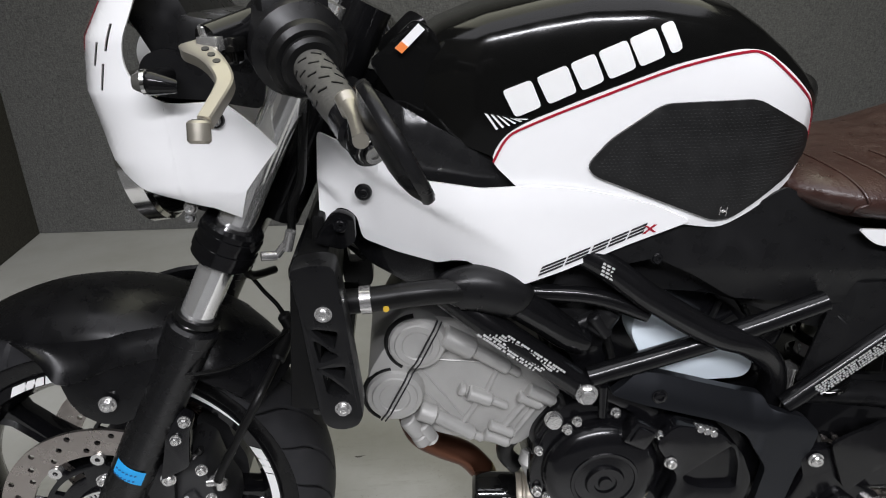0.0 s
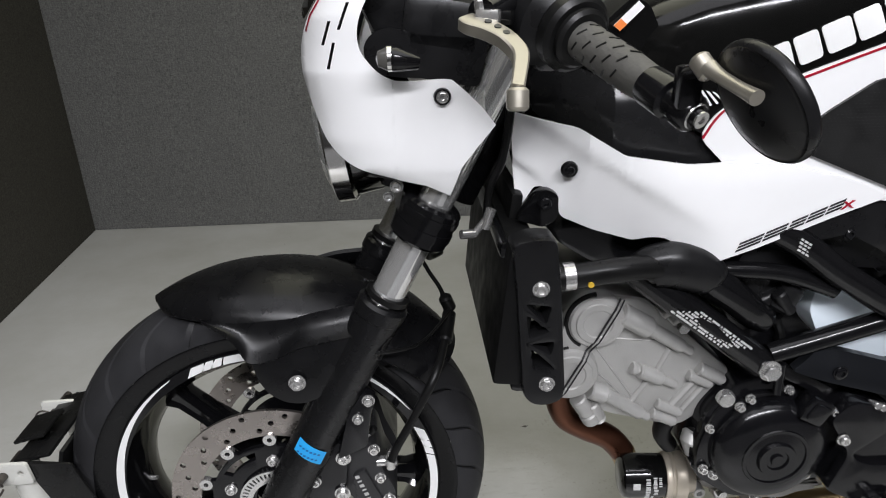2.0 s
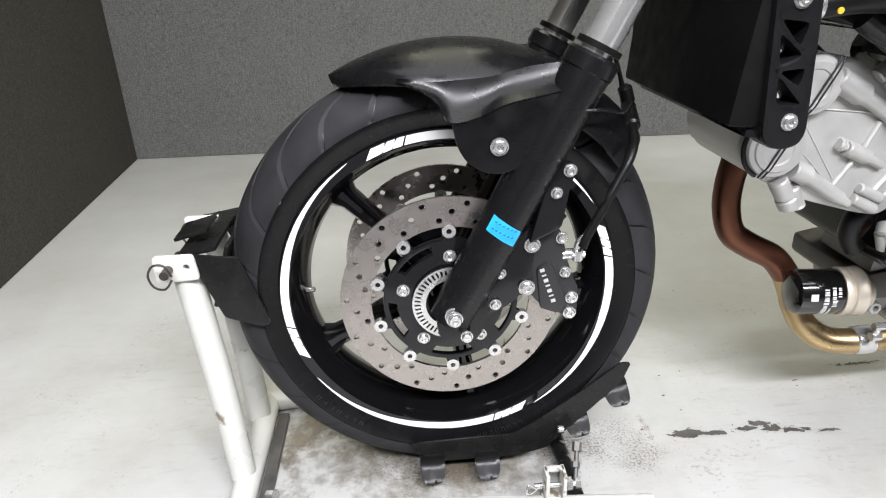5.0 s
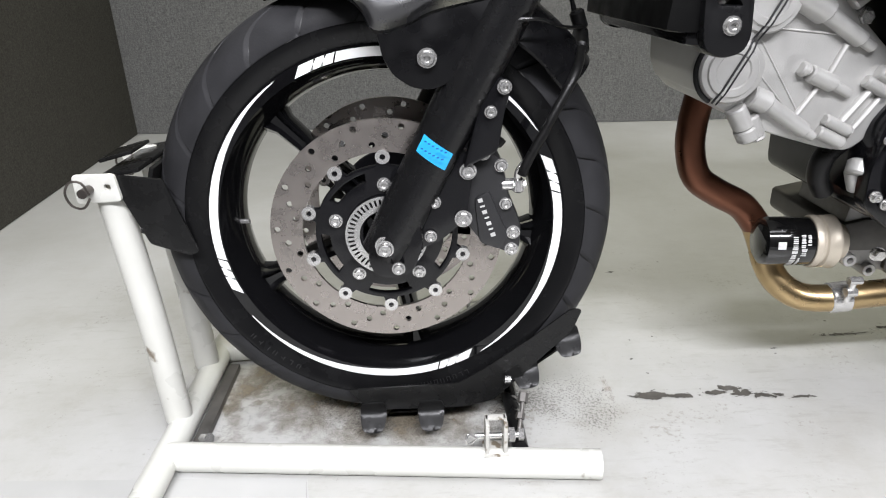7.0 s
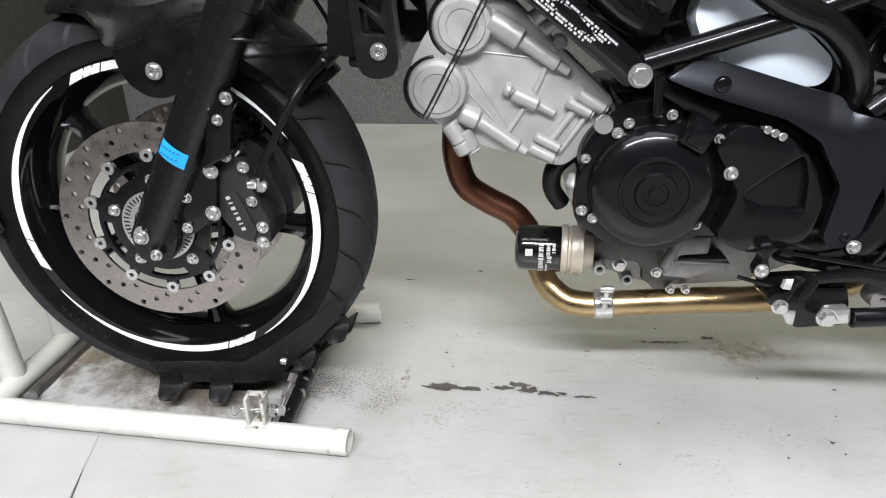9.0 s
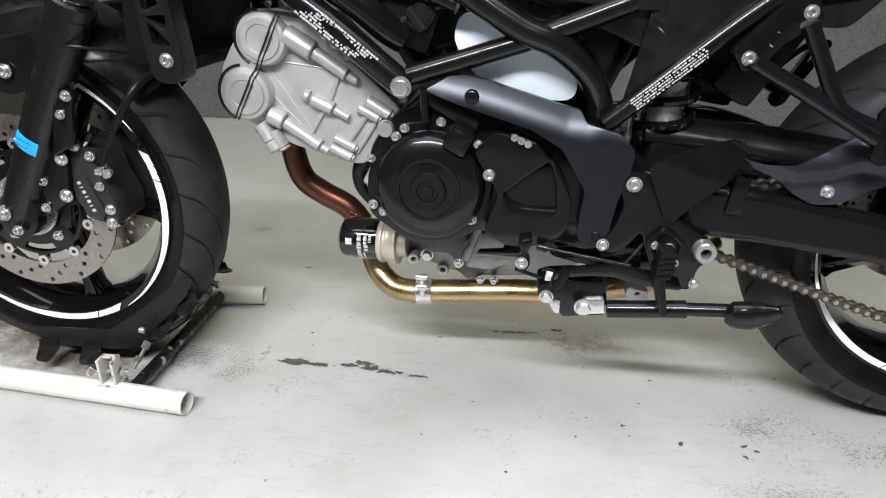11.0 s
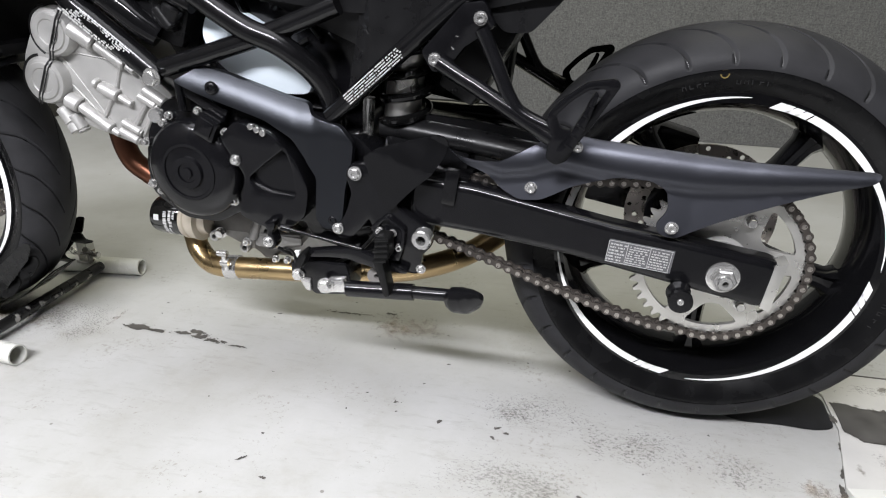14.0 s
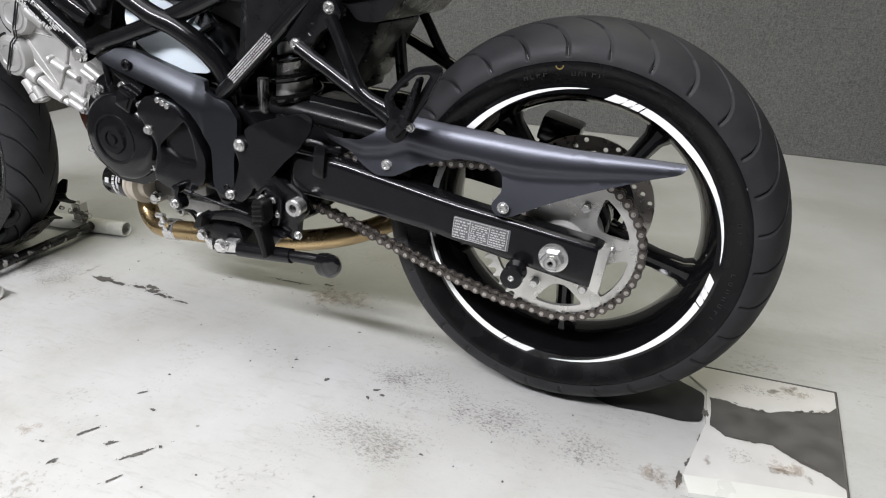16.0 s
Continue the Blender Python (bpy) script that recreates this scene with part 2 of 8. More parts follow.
    bp = n.new("ShaderNodeBump")
    bp.inputs["Strength"].default_value, bp.inputs["Distance"].default_value = 0.12, 0.002
    l.new(sc.outputs["Fac"], bp.inputs["Height"])
    l.new(bp.outputs[0], b.inputs["Normal"])
    return m


def felt_mat(name, color):
    """Rough woven felt: fine speckle with a faint weave."""
    m, nt, n, l, b = node_mat(name)
    geo = n.new("ShaderNodeNewGeometry")
    last = None
    for scale, sc, amount in (((1, 1, 1), 165, 0.9), ((0.5, 0.5, 2.2), 120, 0.5), ((1.6, 1.6, 0.4), 120, 0.5), ((1, 1, 1), 4, 0.16)):
        mp = n.new("ShaderNodeMapping")
        mp.inputs["Scale"].default_value = scale
        l.new(geo.outputs["Position"], mp.inputs["Vector"])
        ns = n.new("ShaderNodeTexNoise")
        ns.inputs["Scale"].default_value, ns.inputs["Detail"].default_value = sc, 2
        l.new(mp.outputs[0], ns.inputs["Vector"])
        ml = n.new("ShaderNodeMath")
        ml.operation = "MULTIPLY_ADD"
        ml.inputs[1].default_value, ml.inputs[2].default_value = amount, -0.5 * amount
        l.new(ns.outputs["Fac"], ml.inputs[0])
        if last:
            ad = n.new("ShaderNodeMath")
            ad.operation = "ADD"
            l.new(last.outputs[0], ad.inputs[0])
            l.new(ml.outputs[0], ad.inputs[1])
            last = ad
        else:
            last = ml
    mr = n.new("ShaderNodeMapRange")
    mr.inputs["From Min"].default_value, mr.inputs["From Max"].default_value = -0.35, 0.35
    l.new(last.outputs[0], mr.inputs["Value"])
    mix = n.new("ShaderNodeMix")
    mix.data_type = "RGBA"
    mix.inputs[6].default_value = (*[c * 0.58 for c in color], 1)
    mix.inputs[7].default_value = (*[c * 1.42 for c in color], 1)
    l.new(mr.outputs[0], mix.inputs[0])
    l.new(mix.outputs[2], b.inputs["Base Color"])
    b.inputs["Roughness"].default_value = 0.95
    b.inputs["Specular IOR Level"].default_value = 0.1
    bp = n.new("ShaderNodeBump")
    bp.inputs["Strength"].default_value, bp.inputs["Distance"].default_value = 0.5, 0.004
    l.new(last.outputs[0], bp.inputs["Height"])
    l.new(bp.outputs[0], b.inputs["Normal"])
    return m


FLOOR = floor_mat()
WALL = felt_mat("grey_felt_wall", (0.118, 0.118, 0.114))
# Same weave, base colour set much darker than the back wall.
WALL_SIDE = felt_mat("darker_felt_wall", (0.048, 0.046, 0.040))
# For unseen walls and ceiling, kept dark to cut fill and reflections.
WALL_UNSEEN = surface("dark_unseen_wall", (0.022, 0.022, 0.022), 0.85, var=0.1, scale=8)
UNSEEN_FLOOR = surface("unseen_dark_floor", (0.075, 0.075, 0.075), 0.7, var=0.2, scale=30, bump=0.1)
PANEL = surface("grey_floor_paint", (0.40, 0.40, 0.39), 0.4, var=0.10, scale=14)
PIN = surface("bright_chain_pin", (0.42, 0.39, 0.36), 0.32, metal=0.9, var=0.15, scale=200)
CHIP = surface("bare_dark_floor", (0.075, 0.070, 0.062), 0.6, var=0.5, scale=90, bump=0.3, bump_scale=120)
OIL_GREY = surface("dried_grey_stain", (0.082, 0.078, 0.072), 0.5, var=0.4, scale=30)
OIL = surface("black_oil_stain", (0.016, 0.016, 0.017), 0.38, var=0.5, scale=40)


def smudge_mat(name, color, scale, lo, hi, top, stretch=(1, 1, 1), broken=0.0):
    """Dirt that thins out towards its edge and breaks up into specks."""
    m, nt, n, l, b = node_mat(name)
    tc = n.new("ShaderNodeTexCoord")
    geo = n.new("ShaderNodeNewGeometry")
    mp = n.new("ShaderNodeMapping")
    mp.inputs["Scale"].default_value = stretch
    l.new(geo.outputs["Position"], mp.inputs["Vector"])
    ns = n.new("ShaderNodeTexNoise")
    ns.inputs["Scale"].default_value, ns.inputs["Detail"].default_value, ns.inputs["Roughness"].default_value = scale, 10, 0.72
    l.new(mp.outputs[0], ns.inputs["Vector"])
    ctr = n.new("ShaderNodeVectorMath")
    ctr.operation = "DISTANCE"
    ctr.inputs[1].default_value = (0.5, 0.5, 0.5)
    l.new(tc.outputs["Generated"], ctr.inputs[0])
    fall = n.new("ShaderNodeMapRange")
    fall.inputs["From Min"].default_value, fall.inputs["From Max"].default_value = 0.50, 0.10
    fall.inputs["To Min"].default_value, fall.inputs["To Max"].default_value = -0.22, 0.06
    l.new(ctr.outputs["Value"], fall.inputs["Value"])
    add = n.new("ShaderNodeMath")
    add.operation = "ADD"
    l.new(ns.outputs["Fac"], add.inputs[0])
    l.new(fall.outputs[0], add.inputs[1])
    low = n.new("ShaderNodeTexNoise")
    low.inputs["Scale"].default_value, low.inputs["Detail"].default_value = 9.0, 5
    l.new(geo.outputs["Position"], low.inputs["Vector"])
    brk = n.new("ShaderNodeMath")
    brk.operation = "MULTIPLY_ADD"
    brk.inputs[1].default_value = broken
    l.new(low.outputs["Fac"], brk.inputs[0])
    l.new(add.outputs[0], brk.inputs[2])
    cut = n.new("ShaderNodeMath")
    cut.operation = "SUBTRACT"
    cut.inputs[1].default_value = broken * 0.5
    l.new(brk.outputs[0], cut.inputs[0])
    add = cut
    al = n.new("ShaderNodeMapRange")
    al.inputs["From Min"].default_value, al.inputs["From Max"].default_value, al.inputs["To Max"].default_value = lo, hi, top
    l.new(add.outputs[0], al.inputs["Value"])
    l.new(al.outputs[0], b.inputs["Alpha"])
    b.inputs["Base Color"].default_value = (*color, 1)
    b.inputs["Roughness"].default_value = 0.65
    return m


DIRT = smudge_mat("brown_floor_dirt", (0.19, 0.160, 0.115), 14, 0.36, 0.66, 0.85, broken=0.5)
SCUFF = smudge_mat("grey_scuff", (0.18, 0.168, 0.148), 200, 0.56, 0.70, 0.40, (1, 1.4, 1), broken=0.35)
SPECKS = smudge_mat("dark_speckle", (0.20, 0.185, 0.155), 120, 0.60, 0.70, 0.55, broken=0.6)
RUST = smudge_mat("rust_stain", (0.34, 0.25, 0.17), 45, 0.46, 0.66, 0.4, broken=0.3)
GRIT = smudge_mat("brown_grit", (0.13, 0.115, 0.09), 260, 0.52, 0.62, 0.45, broken=0.5)
SLAB = surface("worn_painted_slab", (0.50, 0.49, 0.465), 0.45, var=0.12, scale=18, bump=0.15, bump_scale=80, wear=((0.20, 0.185, 0.16), 26, 0.64))


# ---- mesh helpers ----
def finish(bm, sharp=38):
    bmesh.ops.recalc_face_normals(bm, faces=bm.faces)
    lim = radians(sharp)
    for f in bm.faces:
        f.smooth = True
    for e in bm.edges:
        if len(e.link_faces) == 2 and e.calc_face_angle(0) > lim:
            e.smooth = False


def spread(x, z):
    """Sideways shift, growing towards tail and tank, that fits the drawn parts to the camera's view."""
    return 0.006 + 0.022 * min(max(x, 0.0), 1.5) + 0.05 * max(0.0, z - 0.6)


def placed(co):
    """From the drawn outline to its place fitted to the camera's view."""
    k = max(-1.0, min(1.0, co[1] / 0.085))
    return Vector((co[0] - (0.002 if 0.2 < co[0] < 1.1 else 0.0), co[1] + k * spread(co[0], co[2]), co[2] + 0.0045))


def part(name, bm, material, parent=None, label="", sharp=38, raw=False, both=False):
    if both:
        twin = bm.copy()
        bmesh.ops.delete(bm, geom=[v for v in bm.verts if v.co.y > 0], context="VERTS")
        bmesh.ops.delete(twin, geom=[v for v in twin.verts if v.co.y < 0], context="VERTS")
        part(name, twin, material, parent, label, sharp, raw)
    if not raw and parent is not None and "drawn" in parent:
        for v in bm.verts:
            v.co = placed(v.co)
    finish(bm, sharp)
    me = bpy.data.meshes.new(name)
    bm.to_mesh(me)
    bm.free()
    me.materials.append(material)
    ob = new(name, me)
    if parent:
        ob.parent = parent
        if not raw and "drawn" in parent:
            ob["drawn"] = 1
    if label:
        tagged(ob, label)
    return ob


def curve(pts, n=6):
    """A smooth line through points."""
    p = [Vector(a) for a in pts]
    if len(p) < 3:
        return p
    out = []
    for i in range(len(p) - 1):
        a, b, c, d = p[max(i - 1, 0)], p[i], p[i + 1], p[min(i + 2, len(p) - 1)]
        for k in range(n):
            t = k / n
            out.append(0.5 * ((2 * b) + (c - a) * t + (2 * a - 5 * b + 4 * c - d) * t * t + (3 * b - a - 3 * c + d) * t ** 3))
    out.append(p[-1])
    return out


def tube(bm, pts, r, seg=12, n=6, flat=1.0, hollow=0.0):
    """A round bar along a smooth line; r may be a list, one radius a point; flat squeezes it sideways."""
    line = curve(pts, n) if len(pts) > 2 else [Vector(a) for a in pts]
    rad = [r] * len(line) if not isinstance(r, (list, tuple)) else [float(np.interp(i / (len(line) - 1), np.linspace(0, 1, len(r)), r)) for i in range(len(line))]
    tan = [(line[min(i + 1, len(line) - 1)] - line[max(i - 1, 0)]).normalized() for i in range(len(line))]
    up = Vector((0, 1, 0)) if abs(tan[0].y) < 0.9 else Vector((0, 0, 1))
    side = (up - tan[0] * up.dot(tan[0])).normalized()
    rings = []
    for i, c in enumerate(line):
        side = (side - tan[i] * side.dot(tan[i])).normalized()
        other = tan[i].cross(side)
        rings.append([bm.verts.new(c + (side * math.cos(a) * flat + other * math.sin(a)) * rad[i]) for a in (2 * math.pi * k / seg for k in range(seg))])
    for a, b in zip(rings, rings[1:]):
        for k in range(seg):
            bm.faces.new((a[k], a[(k + 1) % seg], b[(k + 1) % seg], b[k]))
    if hollow:
        for ring, c, tn in ((rings[0], line[0], tan[0]), (rings[-1], line[-1], -tan[-1])):
            inner = [bm.verts.new(c + (v.co - c) * hollow) for v in ring]
            deep = [bm.verts.new(v.co + tn * 0.06) for v in inner]
            for k in range(seg):
                j = (k + 1) % seg
                bm.faces.new((ring[k], ring[j], inner[j], inner[k]))
                bm.faces.new((inner[k], inner[j], deep[j], deep[k]))
            bm.faces.new(deep)
    else:
        bm.faces.new(rings[0][::-1])
        bm.faces.new(rings[-1])
    return bm


def lathe(bm, profile, seg=64, centre=(0, 0, 0), closed=False, axis="y"):
    """Turns a profile of (radius, offset) round an axis through the centre."""
    c = Vector(centre)
    rings = []
    for r, o in profile:
        ring = []
        for k in range(seg):
            a = 2 * math.pi * k / seg
            u, v = r * math.cos(a), r * math.sin(a)
            ring.append(bm.verts.new(c + (Vector((u, o, v)) if axis == "y" else Vector((o, u, v)) if axis == "x" else Vector((u, v, o)))))
        rings.append(ring)
    pairs = list(zip(rings, rings[1:])) + ([(rings[-1], rings[0])] if closed else [])
    for a, b in pairs:
        for k in range(seg):
            j = (k + 1) % seg
            bm.faces.new((a[k], a[j], b[j], b[k]))
    if not closed:
        for ring in (rings[0], rings[-1]):
            if (ring[0].co - ring[seg // 2].co).length > 1e-5:
                bm.faces.new(ring)
    return bm


def rounded(outline, rad=0.01, n=3):
    """An outline with its corners rounded."""
    out = []
    m = len(outline)
    for i in range(m):
        p, a, b = Vector(outline[i]), Vector(outline[i - 1]), Vector(outline[(i + 1) % m])
        ra = min(rad, 0.45 * (a - p).length)
        rb = min(rad, 0.45 * (b - p).length)
        s, e = p + (a - p).normalized() * ra, p + (b - p).normalized() * rb
        for k in range(n + 1):
            t = k / n
            out.append(tuple(s * (1 - t) ** 2 + p * 2 * t * (1 - t) + e * t * t))
    return out


def plate(bm, outline, y0, y1, bevel=0.003, holes=(), seg=2):
    """An upright slab: an outline in x and z, from y0 (towards the left side) to y1, with real holes."""
    loops = [outline, *holes]
    sides = []
    front_edges = []
    for loop in loops:
        vs = [bm.verts.new((p[0], y0, p[1])) for p in loop]
        es = [bm.edges.new((vs[i], vs[(i + 1) % len(vs)])) for i in range(len(vs))]
        sides.append((vs, es))
        front_edges += es
    made = bmesh.ops.triangle_fill(bm, use_beauty=True, use_dissolve=False, edges=front_edges)
    front = [g for g in made["geom"] if isinstance(g, bmesh.types.BMFace)]
    back_of = {v: bm.verts.new((v.co.x, y1, v.co.z)) for vs, _ in sides for v in vs}
    for f in front:
        bm.faces.new([back_of[v] for v in reversed(f.verts)])
    for vs, _ in sides:
        for i in range(len(vs)):
            a, b = vs[i], vs[(i + 1) % len(vs)]
            bm.faces.new((a, b, back_of[b], back_of[a]))
    if bevel:
        bmesh.ops.recalc_face_normals(bm, faces=bm.faces)
        es = [e for e in front_edges if e.is_valid]
        bmesh.ops.bevel(bm, geom=es, offset=bevel, segments=seg, affect="EDGES", profile=0.6, clamp_overlap=False)
    return bm


def skin(bm, outline, f, th=0.003, step=0.012, holes=(), mirror=False, creases=()):
    """A curved panel: an outline in x and z whose y is f(x, z), th thick."""
    t = bmesh.new()
    es = []
    for loop in (outline, *holes):
        vs = [t.verts.new((p[0], 0, p[1])) for p in loop]
        es += [t.edges.new((vs[i], vs[(i + 1) % len(vs)])) for i in range(len(vs))]
    bmesh.ops.triangle_fill(t, use_beauty=True, use_dissolve=False, edges=es)
    for ax, no in ((0, (1, 0, 0)), (2, (0, 0, 1))):
        lo, hi = min(v.co[ax] for v in t.verts), max(v.co[ax] for v in t.verts)
        for k in range(1, int((hi - lo) / step) + 1):
            co = [0, 0, 0]
            co[ax] = lo + k * step
            bmesh.ops.bisect_plane(t, geom=t.verts[:] + t.edges[:] + t.faces[:], dist=1e-6, plane_co=co, plane_no=no)
    for (ax_, az_), (bx_, bz_) in creases:
        bmesh.ops.bisect_plane(t, geom=t.verts[:] + t.edges[:] + t.faces[:], dist=1e-6, plane_co=(ax_, 0, az_), plane_no=(bz_ - az_, 0, ax_ - bx_))
    bmesh.ops.remove_doubles(t, verts=t.verts, dist=2e-4)
    for sgn in ((1, -1) if mirror else (1,)):
        a, b = {}, {}
        for v in t.verts:
            y = f(v.co.x, v.co.z)
            a[v] = bm.verts.new((v.co.x, y * sgn, v.co.z))
            b[v] = bm.verts.new((v.co.x, (y + th) * sgn, v.co.z))
        for fc in t.faces:
            bm.faces.new([a[v] for v in fc.verts])
            bm.faces.new([b[v] for v in reversed(fc.verts)])
        rim = []
        for e in t.edges:
            if len(e.link_faces) == 1:
                u, v = e.verts
                bm.faces.new((a[u], a[v], b[v], b[u]))
                rim.append(bm.edges.get((a[u], a[v])))
        if th >= 0.004:
            bmesh.ops.bevel(bm, geom=rim, offset=0.0016, segments=2, affect="EDGES", profile=0.6, clamp_overlap=True)
    t.free()
    return bm


def rod(bm, p0, p1, r, seg=16, r1=None, bevel=0.0):
    p0, p1 = Vector(p0), Vector(p1)
    d = (p1 - p0).normalized()
    if bevel:
        pts = [p0, p0 + d * bevel, p1 - d * bevel, p1]
        rs = [r - bevel, r, r1 or r, (r1 or r) - bevel]
    else:
        pts, rs = [p0, p1], [r, r1 or r]
    q = d.to_track_quat("Z", "Y")
    rings = [[bm.verts.new(p + q @ Vector((math.cos(a) * rr, math.sin(a) * rr, 0))) for a in (2 * math.pi * k / seg for k in range(seg))] for p, rr in zip(pts, rs)]
    for a, b in zip(rings, rings[1:]):
        for k in range(seg):
            bm.faces.new((a[k], a[(k + 1) % seg], b[(k + 1) % seg], b[k]))
    bm.faces.new(rings[0][::-1])
    bm.faces.new(rings[-1])
    return bm


def block(bm, centre, size, turn=(0, 0, 0), bevel=0.004):
    made = bmesh.ops.create_cube(bm, size=1.0, matrix=pose(*centre, *turn) @ Matrix.Diagonal((*size, 1)))
    if bevel:
        es = list({e for v in made["verts"] for e in v.link_edges})
        bmesh.ops.bevel(bm, geom=es, offset=bevel, segments=2, affect="EDGES", profile=0.6)
    return bm


def bolt_bm(r=0.008, h=0.006, seg=16, hexa=False):
    """A screw head that looks towards -y, with a washer and a socket."""
    bm = bmesh.new()
    lathe(bm, [(r * 1.25, 0.001), (r * 1.25, -0.001), (r * 1.0, -0.0012)], seg)
    if hexa:
        lathe(bm, [(r, -0.001), (r, -h), (r * 0.85, -h - 0.0012), (0.0001, -h - 0.0012)], 6)
    else:
        lathe(bm, [(r, -0.001), (r, -h * 0.75), (r * 0.82, -h), (r * 0.48, -h), (r * 0.42, -h * 0.45), (0.0001, -h * 0.4)], seg)
    finish(bm)
    return bm


BOLT_MESH = {}


def bolt(x, y, z, parent, r=0.008, h=0.006, mat=STEEL, hexa=False, turn=(0, 0, 0), name="bolt"):
    r *= 0.82
    key = (round(r, 5), h, mat.name, hexa)
    if key not in BOLT_MESH:
        bm = bolt_bm(r, h, hexa=hexa)
        me = bpy.data.meshes.new("bolt")
        bm.to_mesh(me)
        bm.free()
        me.materials.append(mat)
        BOLT_MESH[key] = me
    ob = new(name, BOLT_MESH[key])
    ob.parent = parent
    ob.matrix_local = Matrix.Translation(placed((x, y, z)) if "drawn" in parent else (x, y, z)) @ pose(0, 0, 0, *turn)
    return ob


# ---- room ----
def slab_of(name, corners, z0, z1, mat, label, category):
    bm = bmesh.new()
    lo = [bm.verts.new((x, y, z0)) for x, y in corners]
    hi = [bm.verts.new((x, y, z1)) for x, y in corners]
    bm.faces.new(lo[::-1])
    bm.faces.new(hi)
    for i in range(len(corners)):
        j = (i + 1) % len(corners)
        bm.faces.new((lo[i], lo[j], hi[j], hi[i]))
    return tagged(part(name, bm, mat), label, category, kind="structure")


XR, YF, ZC = 3.6, -2.6, 2.7
# Unseen dark floor, added so black parts mirror less bright paint.
slab_of("unseen_floor", [(-2, -2.8), (3.8, -2.8), (3.8, -0.722), (-2, -0.722)], -0.1, -0.004, UNSEEN_FLOOR, "unseen dark floor added to dim reflections in the black parts", "floor")
slab_of("floor", [(-2, -0.72), (3.8, -0.72), (3.8, 2.2), (-2, 2.2)], -0.1, 0.0, FLOOR, "worn off-white painted floor with scuffs and chips", "floor")
slab_of("wall_back", [(-1.40, 1.988), (XR + 0.1, 1.870), (XR + 0.1, 2.05), (-1.40, 2.15)], 0.002, ZC, WALL, "wall covered in speckled grey felt", "wall")
slab_of("wall_side", [(-1.182, 1.979), (-1.30, 1.983), (-1.02, YF), (-0.88, YF)], 0.002, ZC, WALL_SIDE, "side wall covered in felt, coloured darker and browner than the back", "wall")
slab_of("wall_rear", [(XR, YF), (XR + 0.1, YF), (XR + 0.1, 1.868), (XR, 1.870)], 0.002, ZC, WALL_UNSEEN, "unseen dark wall added to close the room", "wall")
slab_of("wall_front", [(-1.1, YF - 0.1), (XR + 0.1, YF - 0.1), (XR + 0.1, YF - 0.002), (-1.1, YF - 0.002)], 0.002, ZC, WALL_UNSEEN, "unseen dark wall added behind the camera", "wall")
slab_of("ceiling", [(-2, -2.8), (3.8, -2.8), (3.8, 2.2), (-2, 2.2)], ZC, ZC + 0.1, WALL_UNSEEN, "unseen dark ceiling added over the room", "ceiling")

# ---- motorcycle ----
bike = tagged(new("motorcycle"), "black and white cafe racer motorcycle standing in a wheel stand", "motorcycle")
bike["drawn"] = 1
FX, FZ, RX, RZ = 0.005, 0.321, 1.454, 0.320


def arc(cx, cz, r, a0, a1, n):
    return [(cx + r * math.cos(radians(a0 + (a1 - a0) * k / n)), cz + r * math.sin(radians(a0 + (a1 - a0) * k / n))) for k in range(n + 1)]


def ring(cx, cz, r, n=24, a0=0):
    return arc(cx, cz, r, a0, a0 + 360, n)[:-1]


def tyre_meshes(R, half, rim_r, groove, count):
    """A tyre as a turned profile in two meshes, side walls and tread. The tread's columns follow the grooves,
    which are pressed into it: count on each side, half a step apart."""
    depth = R - rim_r
    sweep, lo_s, hi_s = groove
    per = 28
    prof = []
    for k in range(129):
        u = -1 + 2 * k / 128
        a = u * radians(118)
        if abs(a) < radians(90):
            y, r = half * math.sin(a), R - depth * 0.60 * (1 - math.cos(a))
        else:
            t = (abs(a) - radians(90)) / radians(28)
            y, r = half * (1 - 0.22 * t ** 1.4) * (1 if a > 0 else -1), R - depth * (0.60 + 0.40 * t)
        prof.append((r, y, u))
    out = []
    for lo, hi, n in ((16, 112, count * per), (0, 16, 160), (112, 128, 160)):
        bm = bmesh.new() if lo in (16, 0) else out.pop()
        rings_ = []
        deep = set()
        for r, y, u in prof[lo:hi + 1]:
            row = []
            s = abs(u)
            shift = sweep(s) * 2 * math.pi / count if lo == 16 else 0.0
            for k in range(n):
                a = 2 * math.pi * k / n + shift
                d = 0.0
                if lo == 16 and lo_s < s < hi_s:
                    c = (k + (per // 2 if u < 0 else 0)) % per
                    if c in (10, 11):
                        d = 0.0044 * min(1.0, (hi_s - s) / 0.05 + 0.25)
                if lo != 16 and s < 0.78:
                    d = 0.0006
                if d > 0.002:
                    deep.add((len(rings_), k))
                row.append(bm.verts.new(((r - d) * math.cos(a), y * (1 - 0.3 * d / half), (r - d) * math.sin(a))))
            rings_.append(row)
        for i, (p, q) in enumerate(zip(rings_, rings_[1:])):
            for k in range(n):
                j = (k + 1) % n
                f = bm.faces.new((p[k], p[j], q[j], q[k]))
                # Groove faces take a darker rubber: shade in the grooves put into colour.
                if sum((a, b) in deep for a in (i, i + 1) for b in (k, j)) >= 3:
                    f.material_index = 1
        out.append(bm)
    return out


def tyre(parent, R, half, groove, count, label):
    tread, walls = tyre_meshes(R, half, 0.222, groove, count)
    wall = part("tyre", walls, TYRE_WALL, parent, label, 60)
    band = part("tread", tread, TYRE, parent, "dusty tread with its groove faces coloured darker", 60)
    band.data.materials.append(RUBBER)
    return wall


# how far each groove sweeps round, in steps, from shoulder to crown, and where it begins and ends
GROOVE_FRONT = (lambda s: 0.75 * s ** 1.4 - 0.95 * max(0.0, (0.50 - s) / 0.45) ** 2, 0.07, 0.735)
